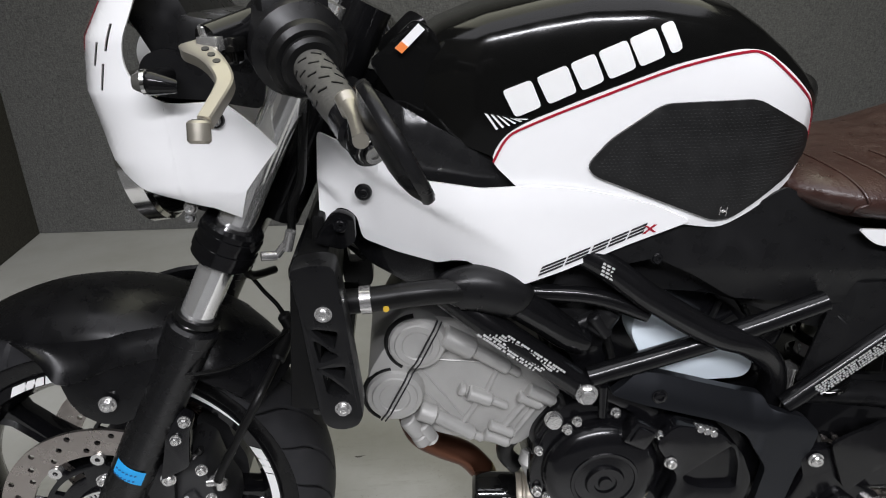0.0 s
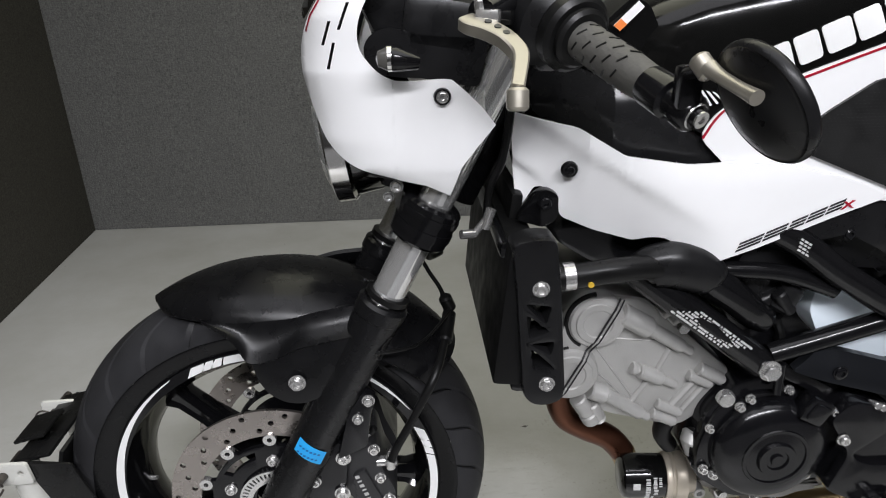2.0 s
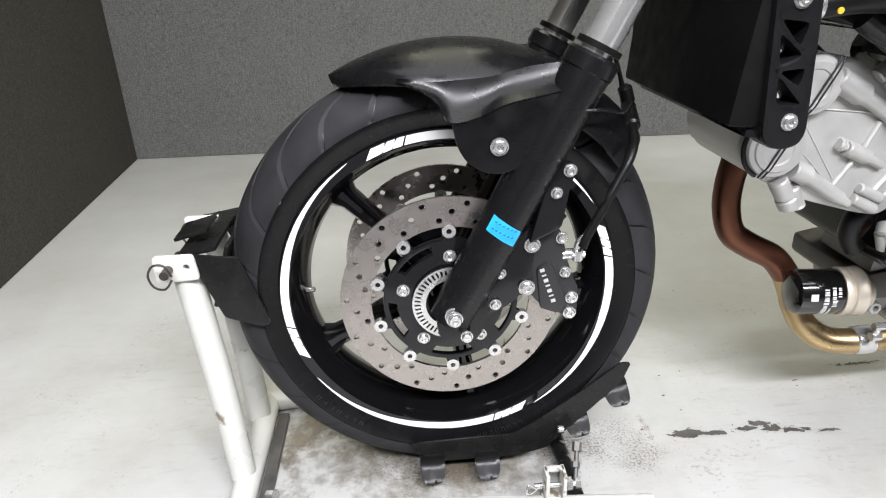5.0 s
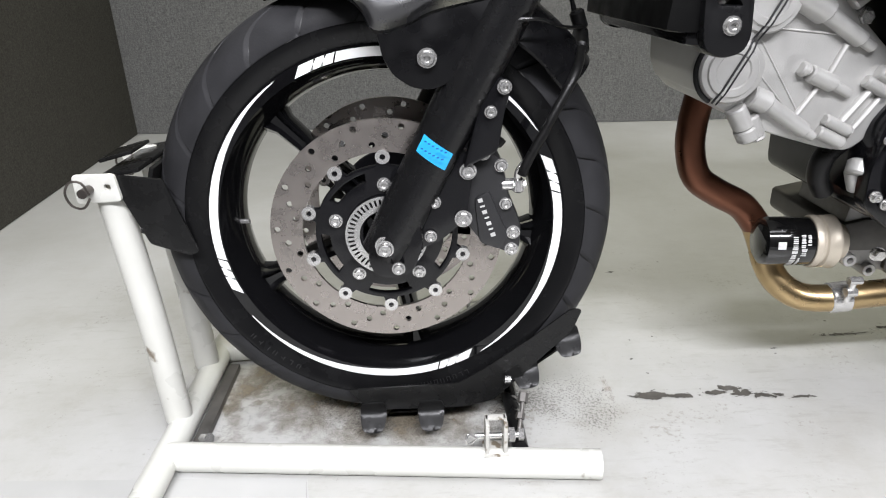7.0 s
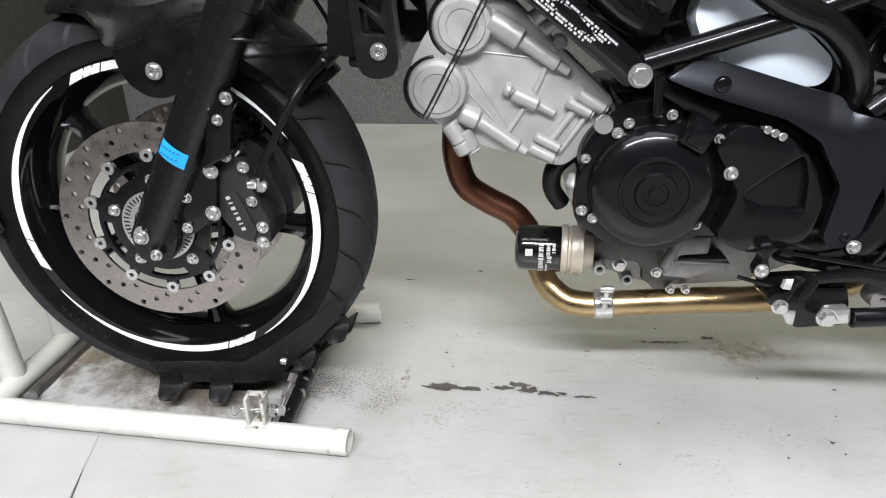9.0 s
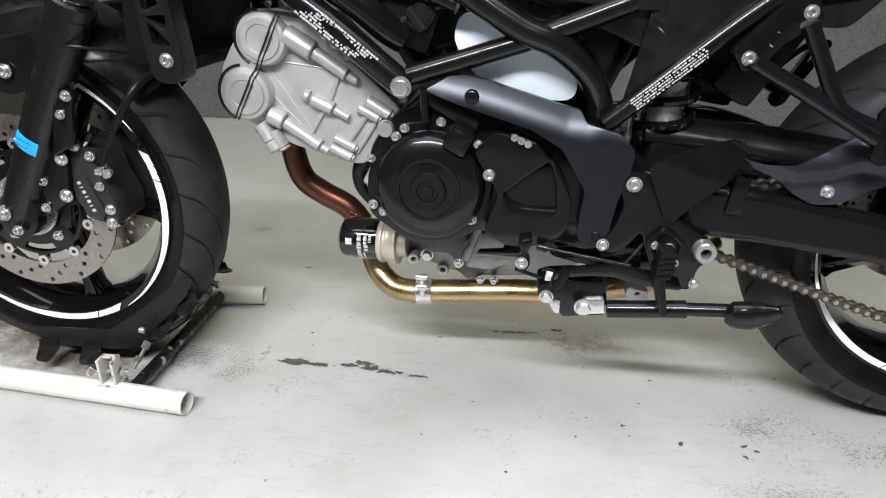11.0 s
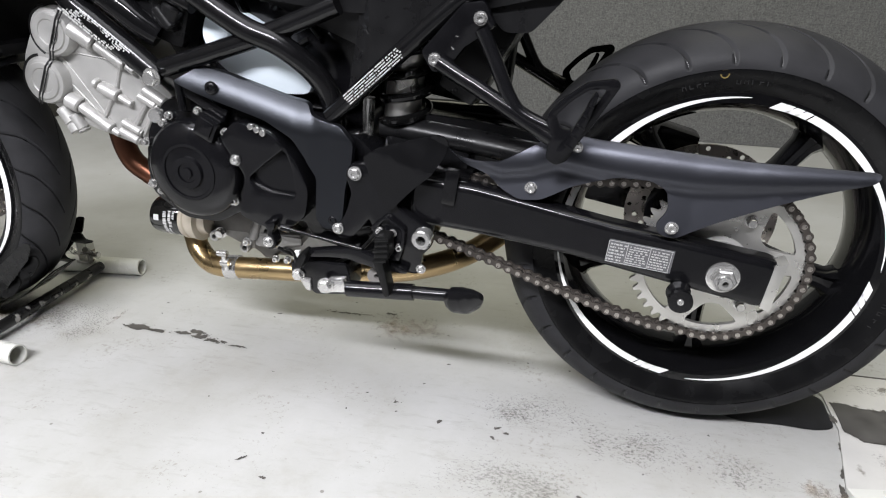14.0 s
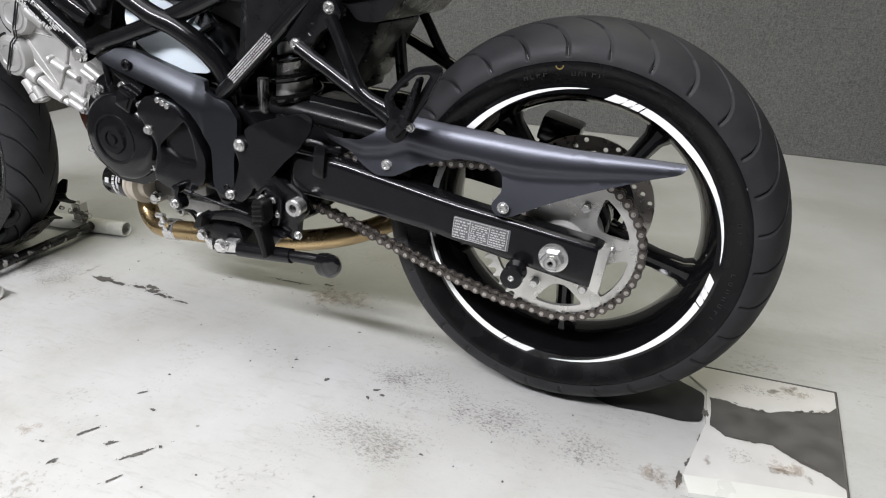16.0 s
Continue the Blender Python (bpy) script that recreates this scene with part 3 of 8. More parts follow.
GROOVE_REAR = (lambda s: 1.10 * max(0.0, (0.62 - s) / 0.55) ** 2, 0.08, 0.69)


def wheel(half, rim_r, spokes, hub_r, hub_half, a0, wide, name):
    """A cast wheel: the rim, with the hub and each spoke under it."""
    bm = bmesh.new()
    h = half
    prof = [(rim_r + 0.004, -h), (rim_r + 0.002, -h - 0.004), (rim_r - 0.012, -h - 0.004), (rim_r - 0.016, -h + 0.004), (rim_r - 0.028, -h * 0.55), (rim_r - 0.034, 0), (rim_r - 0.028, h * 0.55), (rim_r - 0.016, h - 0.004), (rim_r - 0.012, h + 0.004), (rim_r + 0.002, h + 0.004), (rim_r + 0.004, h), (rim_r - 0.008, h * 0.6), (rim_r - 0.016, 0), (rim_r - 0.008, -h * 0.6)]
    lathe(bm, prof, 128, closed=True)
    rim = part(name, bm, RIM, bike, "gloss black five-spoke cast wheel", raw=True)
    bm = bmesh.new()
    lathe(bm, [(0.012, -hub_half), (hub_r * 0.8, -hub_half), (hub_r, -hub_half * 0.7), (hub_r, hub_half * 0.7), (hub_r * 0.8, hub_half), (0.012, hub_half)], 48, closed=True)
    part("hub", bm, RIM, rim)
    for k in range(spokes):
        bm = bmesh.new()
        a = radians(a0 + 360 * k / spokes)
        rings_ = []
        for r, w, t in ((hub_r * 0.9, wide * 1.15, 0.030), (hub_r + 0.04, wide * 0.9, 0.026), (rim_r * 0.62, wide * 0.8, 0.021), (rim_r * 0.80, wide * 0.95, 0.020), (rim_r - 0.026, wide * 1.6, 0.024)):
            ring_ = []
            for s, y in ((-1, -0.5), (-0.6, -1), (-0.25, -0.72), (0.25, -0.72), (0.6, -1), (1, -0.5), (1, 0.5), (0.6, 1), (-0.6, 1), (-1, 0.5)):
                u, v = r, s * w / 2
                ring_.append(bm.verts.new((u * math.cos(a) - v * math.sin(a), y * t, u * math.sin(a) + v * math.cos(a))))
            rings_.append(ring_)
        for p, q in zip(rings_, rings_[1:]):
            for i in range(10):
                j = (i + 1) % 10
                bm.faces.new((p[i], p[j], q[j], q[i]))
        bm.faces.new(rings_[0][::-1])
        bm.faces.new(rings_[-1])
        part("spoke", bm, RIM, rim)
    return rim


def stripe_part(parent, y, r0, r1, a0, a1, side=-1):
    """A rim stripe: thin at a0, full at a1, where it breaks into slanted bars."""
    bm = bmesh.new()
    n = 28
    stop = a1 - 12
    inner = []
    outer = []
    for k in range(n + 1):
        a = a0 + (stop - a0) * k / n
        t = min(1, k / n * 1.5)
        outer.append((r1 * math.cos(radians(a)), r1 * math.sin(radians(a))))
        rr = r1 - (r1 - r0) * (0.12 + 0.88 * t)
        inner.append((rr * math.cos(radians(a + 1.5)), rr * math.sin(radians(a + 1.5))))
    quads = [(outer[k], outer[k + 1], inner[k + 1], inner[k]) for k in range(n)]
    for d0, d1 in ((stop + 0.5, stop + 3.0), (stop + 3.7, stop + 6.4), (stop + 7.1, a1)):
        quads.append([(r * math.cos(radians(a)), r * math.sin(radians(a))) for r, a in ((r1, d0 + 0.0), (r1, d1), (r0, d1 + 3.2), (r0, d0 + 1.6))])
    seen = {}
    for q in quads:
        vs = []
        for p in q:
            key = (round(p[0], 6), round(p[1], 6))
            if key not in seen:
                seen[key] = bm.verts.new((p[0], y, p[1]))
            vs.append(seen[key])
        bm.faces.new(vs)
    geo_ = bmesh.ops.extrude_face_region(bm, geom=bm.faces[:])
    for v in geo_["geom"]:
        if isinstance(v, bmesh.types.BMVert):
            v.co.y -= side * 0.0006
    return part("rim_stripe", bm, DECAL, parent, "white vinyl stripe with slashed end")


def disc_part(parent, name, cx, cz, y, r_out, r_in, rows, mat, th=0.0045, per=30, scallop=0):
    holes = [ring(cx, cz, r_in, 72)]
    for i, r in enumerate(rows):
        for k in range(per):
            if (k + i) % 2 and len(rows) > 2:
                continue
            a = radians(360 * (k + 0.33 * i) / per)
            holes.append(ring(cx + r * math.cos(a), cz + r * math.sin(a), 0.0041, 10))
    bm = bmesh.new()
    plate(bm, ring(cx, cz, r_out, 120), y - th / 2, y + th / 2, 0, holes)
    return part(name, bm, mat, parent)


def marks(parent, name, spots, mat, label="", raw=False):
    """Small raised bars that stand for print: each (matrix, width, height)."""
    bm = bmesh.new()
    for m, w, h in spots:
        bmesh.ops.create_cube(bm, size=1.0, matrix=m @ Matrix.Diagonal((w, 0.0008, h, 1)))
    return part(name, bm, mat, parent, label, raw=raw)


# front wheel: the rim is the part, tyre, discs and stripes are its pieces
front_wheel = wheel(0.049, 0.226, 5, 0.052, 0.045, 135, 0.030, "front_wheel")
front_wheel.location = (FX, 0, FZ)
tyre(front_wheel, 0.301, 0.060, GROOVE_FRONT, 24, "black road tyre in the wheel stand")
for a0, a1 in ((122.5, 200.5), (212, 297), (302, 382), (32, 114)):
    stripe_part(front_wheel, -0.0545, 0.2155, 0.2265, a0, a1)
    stripe_part(front_wheel, 0.0545, 0.2155, 0.2265, a0, a1, 1)
for side in (-1, 1):
    disc_part(front_wheel, "brake_disc", 0, 0, side * 0.070, 0.1465, 0.106, (0.115, 0.126, 0.138), DISC)
    bm = bmesh.new()
    windows = []
    for k in range(5):
        c = 90 + 72 * k + 36
        windows.append(arc(0, 0, 0.083, c - 20, c + 20, 8) + arc(0, 0, 0.072, c + 18, c - 18, 8))
    scal = []
    for k in range(120):
        a = 3.0 * k
        lobe = max(0.0, math.cos(radians((a - 90) * 10 / 2)) ** 2)
        scal.append(((0.090 + 0.012 * (lobe > 0.8)) * math.cos(radians(a)), (0.090 + 0.012 * (lobe > 0.8)) * math.sin(radians(a))))
    plate(bm, scal, side * 0.070 - 0.004, side * 0.070 + 0.003, 0.0012, [ring(0, 0, 0.030, 32), *windows])
    part("disc_carrier", bm, BLACK_METAL, front_wheel)
    for k in range(10):
        a = radians(90 + 36 * k)
        bm = bmesh.new()
        lathe(bm, [(0.0035, -0.0055), (0.0090, -0.0055), (0.0090, 0.003), (0.0035, 0.003)], 16, (0.1005 * math.cos(a), side * 0.070, 0.1005 * math.sin(a)), closed=True)
        part("disc_bobbin", bm, STEEL, front_wheel)
    for k in range(5):
        a = radians(90 + 72 * k)
        bolt(0.066 * math.cos(a), side * 0.075, 0.066 * math.sin(a), front_wheel, 0.0085, 0.006, turn=(0, 0, 0 if side < 0 else 180))
# slotted speed-sensor ring
bm = bmesh.new()
slots = []
for k in range(48):
    a = 7.5 * k
    slots.append([(r * math.cos(radians(b)), r * math.sin(radians(b))) for r, b in ((0.041, a - 1.8), (0.049, a - 1.6), (0.049, a + 1.6), (0.041, a + 1.8))])
plate(bm, ring(0, 0, 0.052, 96), -0.081, -0.079, 0, [ring(0, 0, 0.034, 48), *slots])
part("sensor_ring", bm, STEEL, front_wheel, "slotted steel sensor ring")
bm = bmesh.new()
rod(bm, (-0.226, -0.01, 0.0), (-0.200, -0.018, 0.003), 0.0045, 12)
rod(bm, (-0.200, -0.018, 0.003), (-0.185, -0.022, 0.004), 0.0035, 12)
part("valve", bm, STEEL, front_wheel)
LETTER = surface("raised_tyre_letter", (0.011, 0.011, 0.0115), 0.45, var=0.2)


def wall_letters(parent, r, y, angles, seed):
    """Raised strokes on the tyre wall that stand for lettering."""
    rnd_ = random.Random(seed)
    spots_ = []
    for a in angles:
        m = pose(0, 0, 0, 0, -a, 0) @ pose(r, y, 0)
        spots_.append((m @ pose(0, 0, 0.0022), 0.0085, 0.0011))
        spots_.append((m @ pose(0.0040 * rnd_.choice((-1, 0, 1)), 0, 0), 0.0011, 0.0045))
        if rnd_.random() < 0.6:
            spots_.append((m @ pose(0, 0, -0.0022), 0.0085, 0.0011))
    tagged(marks(parent, "tyre_lettering", spots_, LETTER, "raised lettering on the tyre wall"), kind="stuff")


wall_letters(front_wheel, 0.245, -0.0584, [218 + 3.0 * k for k in range(7)] + [270 + 2.2 * k for k in range(12)], 5)

# rear wheel
rear_wheel = wheel(0.062, 0.226, 5, 0.060, 0.055, 55, 0.034, "rear_wheel")
rear_wheel.location = (RX, 0, RZ)
tyre(rear_wheel, 0.312, 0.080, GROOVE_REAR, 30, "wide black road tyre")
for a0, a1 in ((87, 167), (178, 259), (269, 351), (-2, 78)):
    stripe_part(rear_wheel, -0.0675, 0.2125, 0.2225, a0, a1)
    stripe_part(rear_wheel, 0.0675, 0.2125, 0.2225, a0, a1, 1)
disc_part(rear_wheel, "brake_disc", 0, 0, 0.085, 0.120, 0.085, (0.093, 0.103, 0.113), DISC, per=26)
bm = bmesh.new()
plate(bm, ring(0, 0, 0.088, 48), 0.082, 0.088, 0.001, [arc(0, 0, 0.076, c - 20, c + 20, 6) + arc(0, 0, 0.05, c + 15, c - 15, 6) for c in range(0, 360, 60)])
part("disc_carrier", bm, BLACK_METAL, rear_wheel)
# toothed sprocket with windows
teeth = 46
outl = []
for k in range(teeth):
    for f, r in ((0.0, 0.110), (0.22, 0.1115), (0.38, 0.119), (0.5, 0.1205), (0.62, 0.119), (0.78, 0.1115)):
        a = 2 * math.pi * (k + f) / teeth
        outl.append((r * math.cos(a), r * math.sin(a)))
wins = []
for k in (0, 2, 3, 4, 5):
    c = 34 + 60 * k
    wins.append(rounded(arc(0, 0, 0.100, c - 22, c + 22, 6) + [(0.064 * math.cos(radians(c + 9)), 0.064 * math.sin(radians(c + 9))), (0.064 * math.cos(radians(c - 9)), 0.064 * math.sin(radians(c - 9)))], 0.008, 2))
bm = bmesh.new()
plate(bm, outl, -0.106, -0.099, 0, [ring(0, 0, 0.034, 32), *wins])
part("sprocket", bm, SPROCKET, rear_wheel, "bare aluminium chain sprocket")
bm = bmesh.new()
lathe(bm, [(0.020, -0.115), (0.036, -0.115), (0.040, -0.106), (0.054, -0.098), (0.056, -0.050), (0.020, -0.050)], 40, closed=True)
part("sprocket_carrier", bm, CAST, rear_wheel)
for k in range(6):
    a = radians(64 + 60 * k)
    bolt(0.073 * math.cos(a), -0.106, 0.073 * math.sin(a), rear_wheel, 0.0085, 0.011, hexa=True)
wall_letters(rear_wheel, 0.244, -0.0755, [-22 + 3.0 * k for k in range(7)] + [8, 11, 14] + [84 + 2.2 * k for k in range(5)] + [102 + 2.2 * k for k in range(4)], 6)
bm = bmesh.new()
lathe(bm, [(0.0042, -0.0785), (0.0044, -0.0792), (0.0058, -0.0792), (0.0060, -0.0785)], 20, (0.254 * math.cos(radians(97)), 0, 0.254 * math.sin(radians(97))), closed=True)
part("tyre_dot", bm, surface("yellow_paint_dot", (0.16, 0.115, 0.03), 0.6), rear_wheel)

# fork
FT, FB = Vector((0.3555, 0, 0.980)), Vector((-0.0075, 0, 0.290))
FD = (FT - FB).normalized()


def on_fork(d, y):
    p = FB + FD * d
    return Vector((p.x, y, p.z))


for side in (-1, 1):
    y = side * 0.097
    bm = bmesh.new()
    rod(bm, on_fork(0.33, y), on_fork(0.79, y), 0.0205, 32)
    inner = part("fork_tube", bm, FORK_STEEL, bike, "polished steel fork tube", raw=True)
    bm = bmesh.new()
    tube(bm, [on_fork(0.02, y), on_fork(0.05, y), on_fork(0.30, y), on_fork(0.372, y)], [0.027, 0.029, 0.0295, 0.0300], 28, 4)
    rod(bm, on_fork(0.366, y), on_fork(0.390, y), 0.0318, 28, bevel=0.004)
    lower = part("fork_slider", bm, FORK_BLACK, bike, "black lower fork leg", raw=True)
    bm = bmesh.new()
    plate(bm, rounded([(-0.018, 0.306), (-0.006, 0.350), (0.045, 0.360), (0.052, 0.325), (0.038, 0.286), (0.014, 0.276), (-0.012, 0.284)], 0.010), y - 0.020, y + 0.018, 0.005)
    part("fork_foot", bm, BLACK_SATIN, lower, raw=True)
    bm = bmesh.new()
    rod(bm, on_fork(0.395, y), on_fork(0.402, y), 0.027, 24)
    part("dust_seal", bm, RUBBER, lower, raw=True)
    # lower clamp
    bm = bmesh.new()
    rod(bm, on_fork(0.478, y), on_fork(0.528, y), 0.0350, 28, bevel=0.004)
    rod(bm, on_fork(0.490, y), on_fork(0.500, y), 0.0365, 28)
    rod(bm, on_fork(0.510, y), on_fork(0.517, y), 0.0365, 28)
    part("fork_clamp", bm, BLACK_SATIN, bike, raw=True)
bm = bmesh.new()
block(bm, on_fork(0.503, 0), (0.06, 0.2, 0.05), (0, 25, 0), 0.008)
block(bm, on_fork(0.745, 0), (0.055, 0.2, 0.035), (0, 25, 0), 0.008)
rod(bm, on_fork(0.48, 0) + Vector((0.05, 0, 0.02)), on_fork(0.76, 0) + Vector((0.05, 0, 0.02)), 0.03)
part("triple_clamp", bm, BLACK_SATIN, bike, raw=True)
bolt(FX, -0.122, FZ - 0.002, bike, 0.0105, 0.008, name="axle_bolt")
bolt(0.020, -0.120, 0.292, bike, 0.008, 0.007, name="pinch_bolt")
bm = bmesh.new()
rod(bm, (FX, -0.118, FZ), (FX, 0.118, FZ), 0.012)
part("front_axle", bm, STEEL, bike)
# sticker wrapped on the left slider
bm = bmesh.new()
c0 = FB + FD * 0.155 + Vector((0, -0.097, 0))
side_v = FD.cross(Vector((0, 1, 0))).normalized()
cols = []
for k in range(13):
    a = radians(-46 + 6.2 * k)
    nrm = Vector((0, -1, 0)) * math.cos(a) + side_v * -math.sin(a)
    cols.append([bm.verts.new(c0 + nrm * 0.0300 + FD * h + Vector((0, 0, -0.006 * k / 12))) for h in (0.002, 0.0235)])
for p, q in zip(cols, cols[1:]):
    bm.faces.new((p[0], q[0], q[1], p[1]))
part("sticker", bm, BLUE, bike, "bright blue inspection sticker with faint marks", raw=True)
spots = []
for r_ in range(2):
    for k in range(6):
        a = radians(-36 + 10 * k)
        nrm = Vector((0, -1, 0)) * math.cos(a) + side_v * -math.sin(a)
        p = c0 + nrm * 0.0302 + FD * (0.009 + 0.009 * r_) + Vector((0, 0, -0.004))
        spots.append((Matrix.Translation(p) @ nrm.to_track_quat("-Y", "Z").to_matrix().to_4x4(), 0.0030, 0.0018))
marks(bike, "sticker_print", spots, surface("dark_blue_ink", (0.01, 0.10, 0.32), 0.5), "illegible dark marks on the sticker")

# front mudguard: a crown over the tyre, side arms and bolts
bm = bmesh.new()
rows_ = []
A0, A1, NA = 116, 37, 36
for i in range(NA + 1):
    t = i / NA
    a = radians(A0 + (A1 - A0) * t)
    w = 0.085 * math.sqrt(max(0.015, 1 - max(0.0, 1 - t / 0.42) ** 2)) * (1 if t < 0.8 else 1 - 0.25 * (t - 0.8) / 0.2)
    row = []
    for k in range(17):
        s = -1 + k / 8
        y = w * math.sin(s * radians(80)) / math.sin(radians(80))
        R = 0.328 - 0.010 * max(0, 0.5 - t) / 0.5 - 0.062 * (1 - math.cos(s * radians(80))) * min(1, 0.25 + 2.2 * t)
        row.append((R, y, a))
    rows_.append(row)
for off in (0.0, 0.003):
    grid = [[bm.verts.new((FX + (R - off) * math.cos(a), y * (1 - off * 8), FZ + (R - off) * math.sin(a))) for R, y, a in row] for row in rows_]
    for p, q in zip(grid, grid[1:]):
        for k in range(16):
            bm.faces.new((p[k], p[k + 1], q[k + 1], q[k]))
    if off == 0.0:
        top_grid = grid
edge_a = [r[0] for r in top_grid] + top_grid[-1][1:] + [r[-1] for r in reversed(top_grid[:-1])] + top_grid[0][1:-1][::-1]
edge_b = [r[0] for r in grid] + grid[-1][1:] + [r[-1] for r in reversed(grid[:-1])] + grid[0][1:-1][::-1]
for k in range(len(edge_a)):
    j = (k + 1) % len(edge_a)
    bm.faces.new((edge_a[k], edge_a[j], edge_b[j], edge_b[k]))
mudguard = part("front_mudguard", bm, MUDGUARD, bike, "matte black front mudguard")
ARM_TOP = [(-0.052, -0.080, 0.612), (-0.034, -0.082, 0.610), (-0.012, -0.085, 0.607), (0.020, -0.086, 0.608), (0.060, -0.086, 0.611), (0.100, -0.085, 0.620), (0.150, -0.082, 0.624)]
ARM_LIP = [(-0.050, -0.084, 0.609), (-0.022, -0.102, 0.601), (-0.006, -0.109, 0.588), (0.007, -0.112, 0.566), (0.038, -0.112, 0.570), (0.075, -0.112, 0.585), (0.150, -0.110, 0.598)]
for side in (-1, 1):
    # upper band of the arm, from the crown out to a lip
    bm = bmesh.new()
    layers = []
    for off in (0.0, 0.004):
        grid = []
        for p, q in zip(curve(ARM_TOP, 5), curve(ARM_LIP, 5)):
            row = []
            for k in range(9):
                t = k / 8
                c = p.lerp(q, t)
                c.y += 0.004 * math.sin(math.pi * t) * (1 if t < 0.9 else 0.5) + off
                c.z -= 0.003 * math.sin(math.pi * t) + off
                row.append(bm.verts.new(c))
            grid.append(row)
        for p, q in zip(grid, grid[1:]):
            for k in range(8):
                bm.faces.new((p[k], p[k + 1], q[k + 1], q[k]))
        layers.append(grid)
    rims_ = [[r[0] for r in g] + g[-1][1:] + [r[-1] for r in reversed(g[:-1])] + g[0][1:-1][::-1] for g in layers]
    for k in range(len(rims_[0])):
        j = (k + 1) % len(rims_[0])
        bm.faces.new((rims_[0][k], rims_[0][j], rims_[1][j], rims_[1][k]))
    # bolted plate below the lip
    plate(bm, rounded([(0.008, 0.568), (0.014, 0.537), (0.024, 0.518), (0.044, 0.504), (0.066, 0.501), (0.090, 0.510), (0.118, 0.545), (0.150, 0.572), (0.150, 0.599), (0.075, 0.586), (0.038, 0.572)], 0.008), -0.1085, -0.100, 0.002)
    if side > 0:
        for v in bm.verts:
            v.co.y *= -1
    part("mudguard_arm", bm, MUDGUARD, mudguard, "satin black mudguard arm", 40)
bolt(0.062, -0.1135, 0.536, bike, 0.0105, 0.007, name="mudguard_bolt")

# front brake calipers
for side in (-1, 1):
    bm = bmesh.new()
    o = rounded([(0.100, 0.420), (0.120, 0.440), (0.140, 0.426), (0.148, 0.385), (0.164, 0.345), (0.164, 0.310), (0.148, 0.304), (0.112, 0.324), (0.096, 0.345), (0.094, 0.375)], 0.008)
    plate(bm, o, -0.122, -0.052, 0.007)
    plate(bm, rounded([(0.106, 0.380), (0.124, 0.390), (0.148, 0.330), (0.138, 0.312), (0.112, 0.322)], 0.006), -0.127, -0.120, 0.004)
    for v in bm.verts:
        v.co += Vector((0.008, 0.036, -0.012))
    if side > 0:
        for v in bm.verts:
            v.co.y *= -1
    cal = part("brake_caliper", bm, CALIPER, bike, "black multi-piston brake caliper")
    bm = bmesh.new()
    plate(bm, rounded([(0.030, 0.318), (0.050, 0.372), (0.088, 0.424), (0.104, 0.430), (0.112, 0.400), (0.104, 0.345), (0.075, 0.318), (0.045, 0.305)], 0.008), -0.096, -0.084, 0.003)
    plate(bm, rounded([(0.100, 0.410), (0.118, 0.480), (0.140, 0.515), (0.156, 0.505), (0.148, 0.480), (0.140, 0.430)], 0.006), -0.108, -0.094, 0.003)
    if side > 0:
        for v in bm.verts:
            v.co.y *= -1
    part("caliper_bracket", bm, BLACK_METAL, bike)
    if side < 0:
        for x, z, r, y in ((0.125, 0.424, 0.0085, -0.089), (0.106, 0.405, 0.0100, -0.098), (0.146, 0.408, 0.0080, -0.087), (0.100, 0.346, 0.0105, -0.098), (0.162, 0.3225, 0.0085, -0.087), (0.160, 0.300, 0.0085, -0.087), (0.152, 0.360, 0.0075, -0.087), (0.146, 0.503, 0.0080, -0.110), (0.131, 0.476, 0.0070, -0.110), (0.066, 0.368, 0.0075, -0.098), (0.060, 0.324, 0.0075, -0.098)):
            bolt(x, y, z, cal, r, 0.006)
        marks(cal, "caliper_print", [(pose(0.121 + 0.0026 * k, -0.0915, 0.366 - 0.0074 * k, 0, -18, 0), 0.0058, 0.0046 - 0.0026 * (k % 2)) for k in range(7)], LABEL_INK, "row of pale marks on the caliper")
        bm = bmesh.new()
        rod(bm, (0.148, -0.080, 0.382), (0.165, -0.080, 0.382), 0.0072, 16)
        rod(bm, (0.167, -0.086, 0.374), (0.167, -0.086, 0.392), 0.0068, 16, bevel=0.002)
        rod(bm, (0.160, -0.086, 0.384), (0.176, -0.086, 0.384), 0.0050, 6)
        tube(bm, [(0.166, -0.086, 0.392), (0.167, -0.090, 0.402), (0.174, -0.095, 0.413)], 0.0046, 12, 4)
        part("banjo_bolt", bm, STEEL, cal)
        bm = bmesh.new()
        rod(bm, (0.134, -0.080, 0.420), (0.142, -0.080, 0.430), 0.0030, 10)
        part("bleed_nipple", bm, STEEL, cal)
        bm = bmesh.new()
        rod(bm, (0.142, -0.080, 0.430), (0.149, -0.080, 0.438), 0.0050, 12, bevel=0.001)
        part("nipple_cap", bm, RUBBER, cal)
# brake hose and sensor wire
bm = bmesh.new()
tube(bm, [(0.169, -0.098, 0.398), (0.180, -0.095, 0.422), (0.212, -0.086, 0.474), (0.236, -0.070, 0.514), (0.252, -0.020, 0.534), (0.258, 0.020, 0.546), (0.250, 0.022, 0.580), (0.232, 0.008, 0.620), (0.217, 0.0, 0.660), (0.212, -0.005, 0.72)], [0.0058, 0.0058, 0.0058, 0.0058, 0.0058, 0.0055, 0.0030, 0.0028, 0.0028, 0.0028], 12, 8)
part("brake_hose", bm, RUBBER, bike, "black rubber brake hose")
bm = bmesh.new()
rod(bm, (0.250, -0.030, 0.530), (0.261, 0.018, 0.546), 0.0100, 14, bevel=0.003)
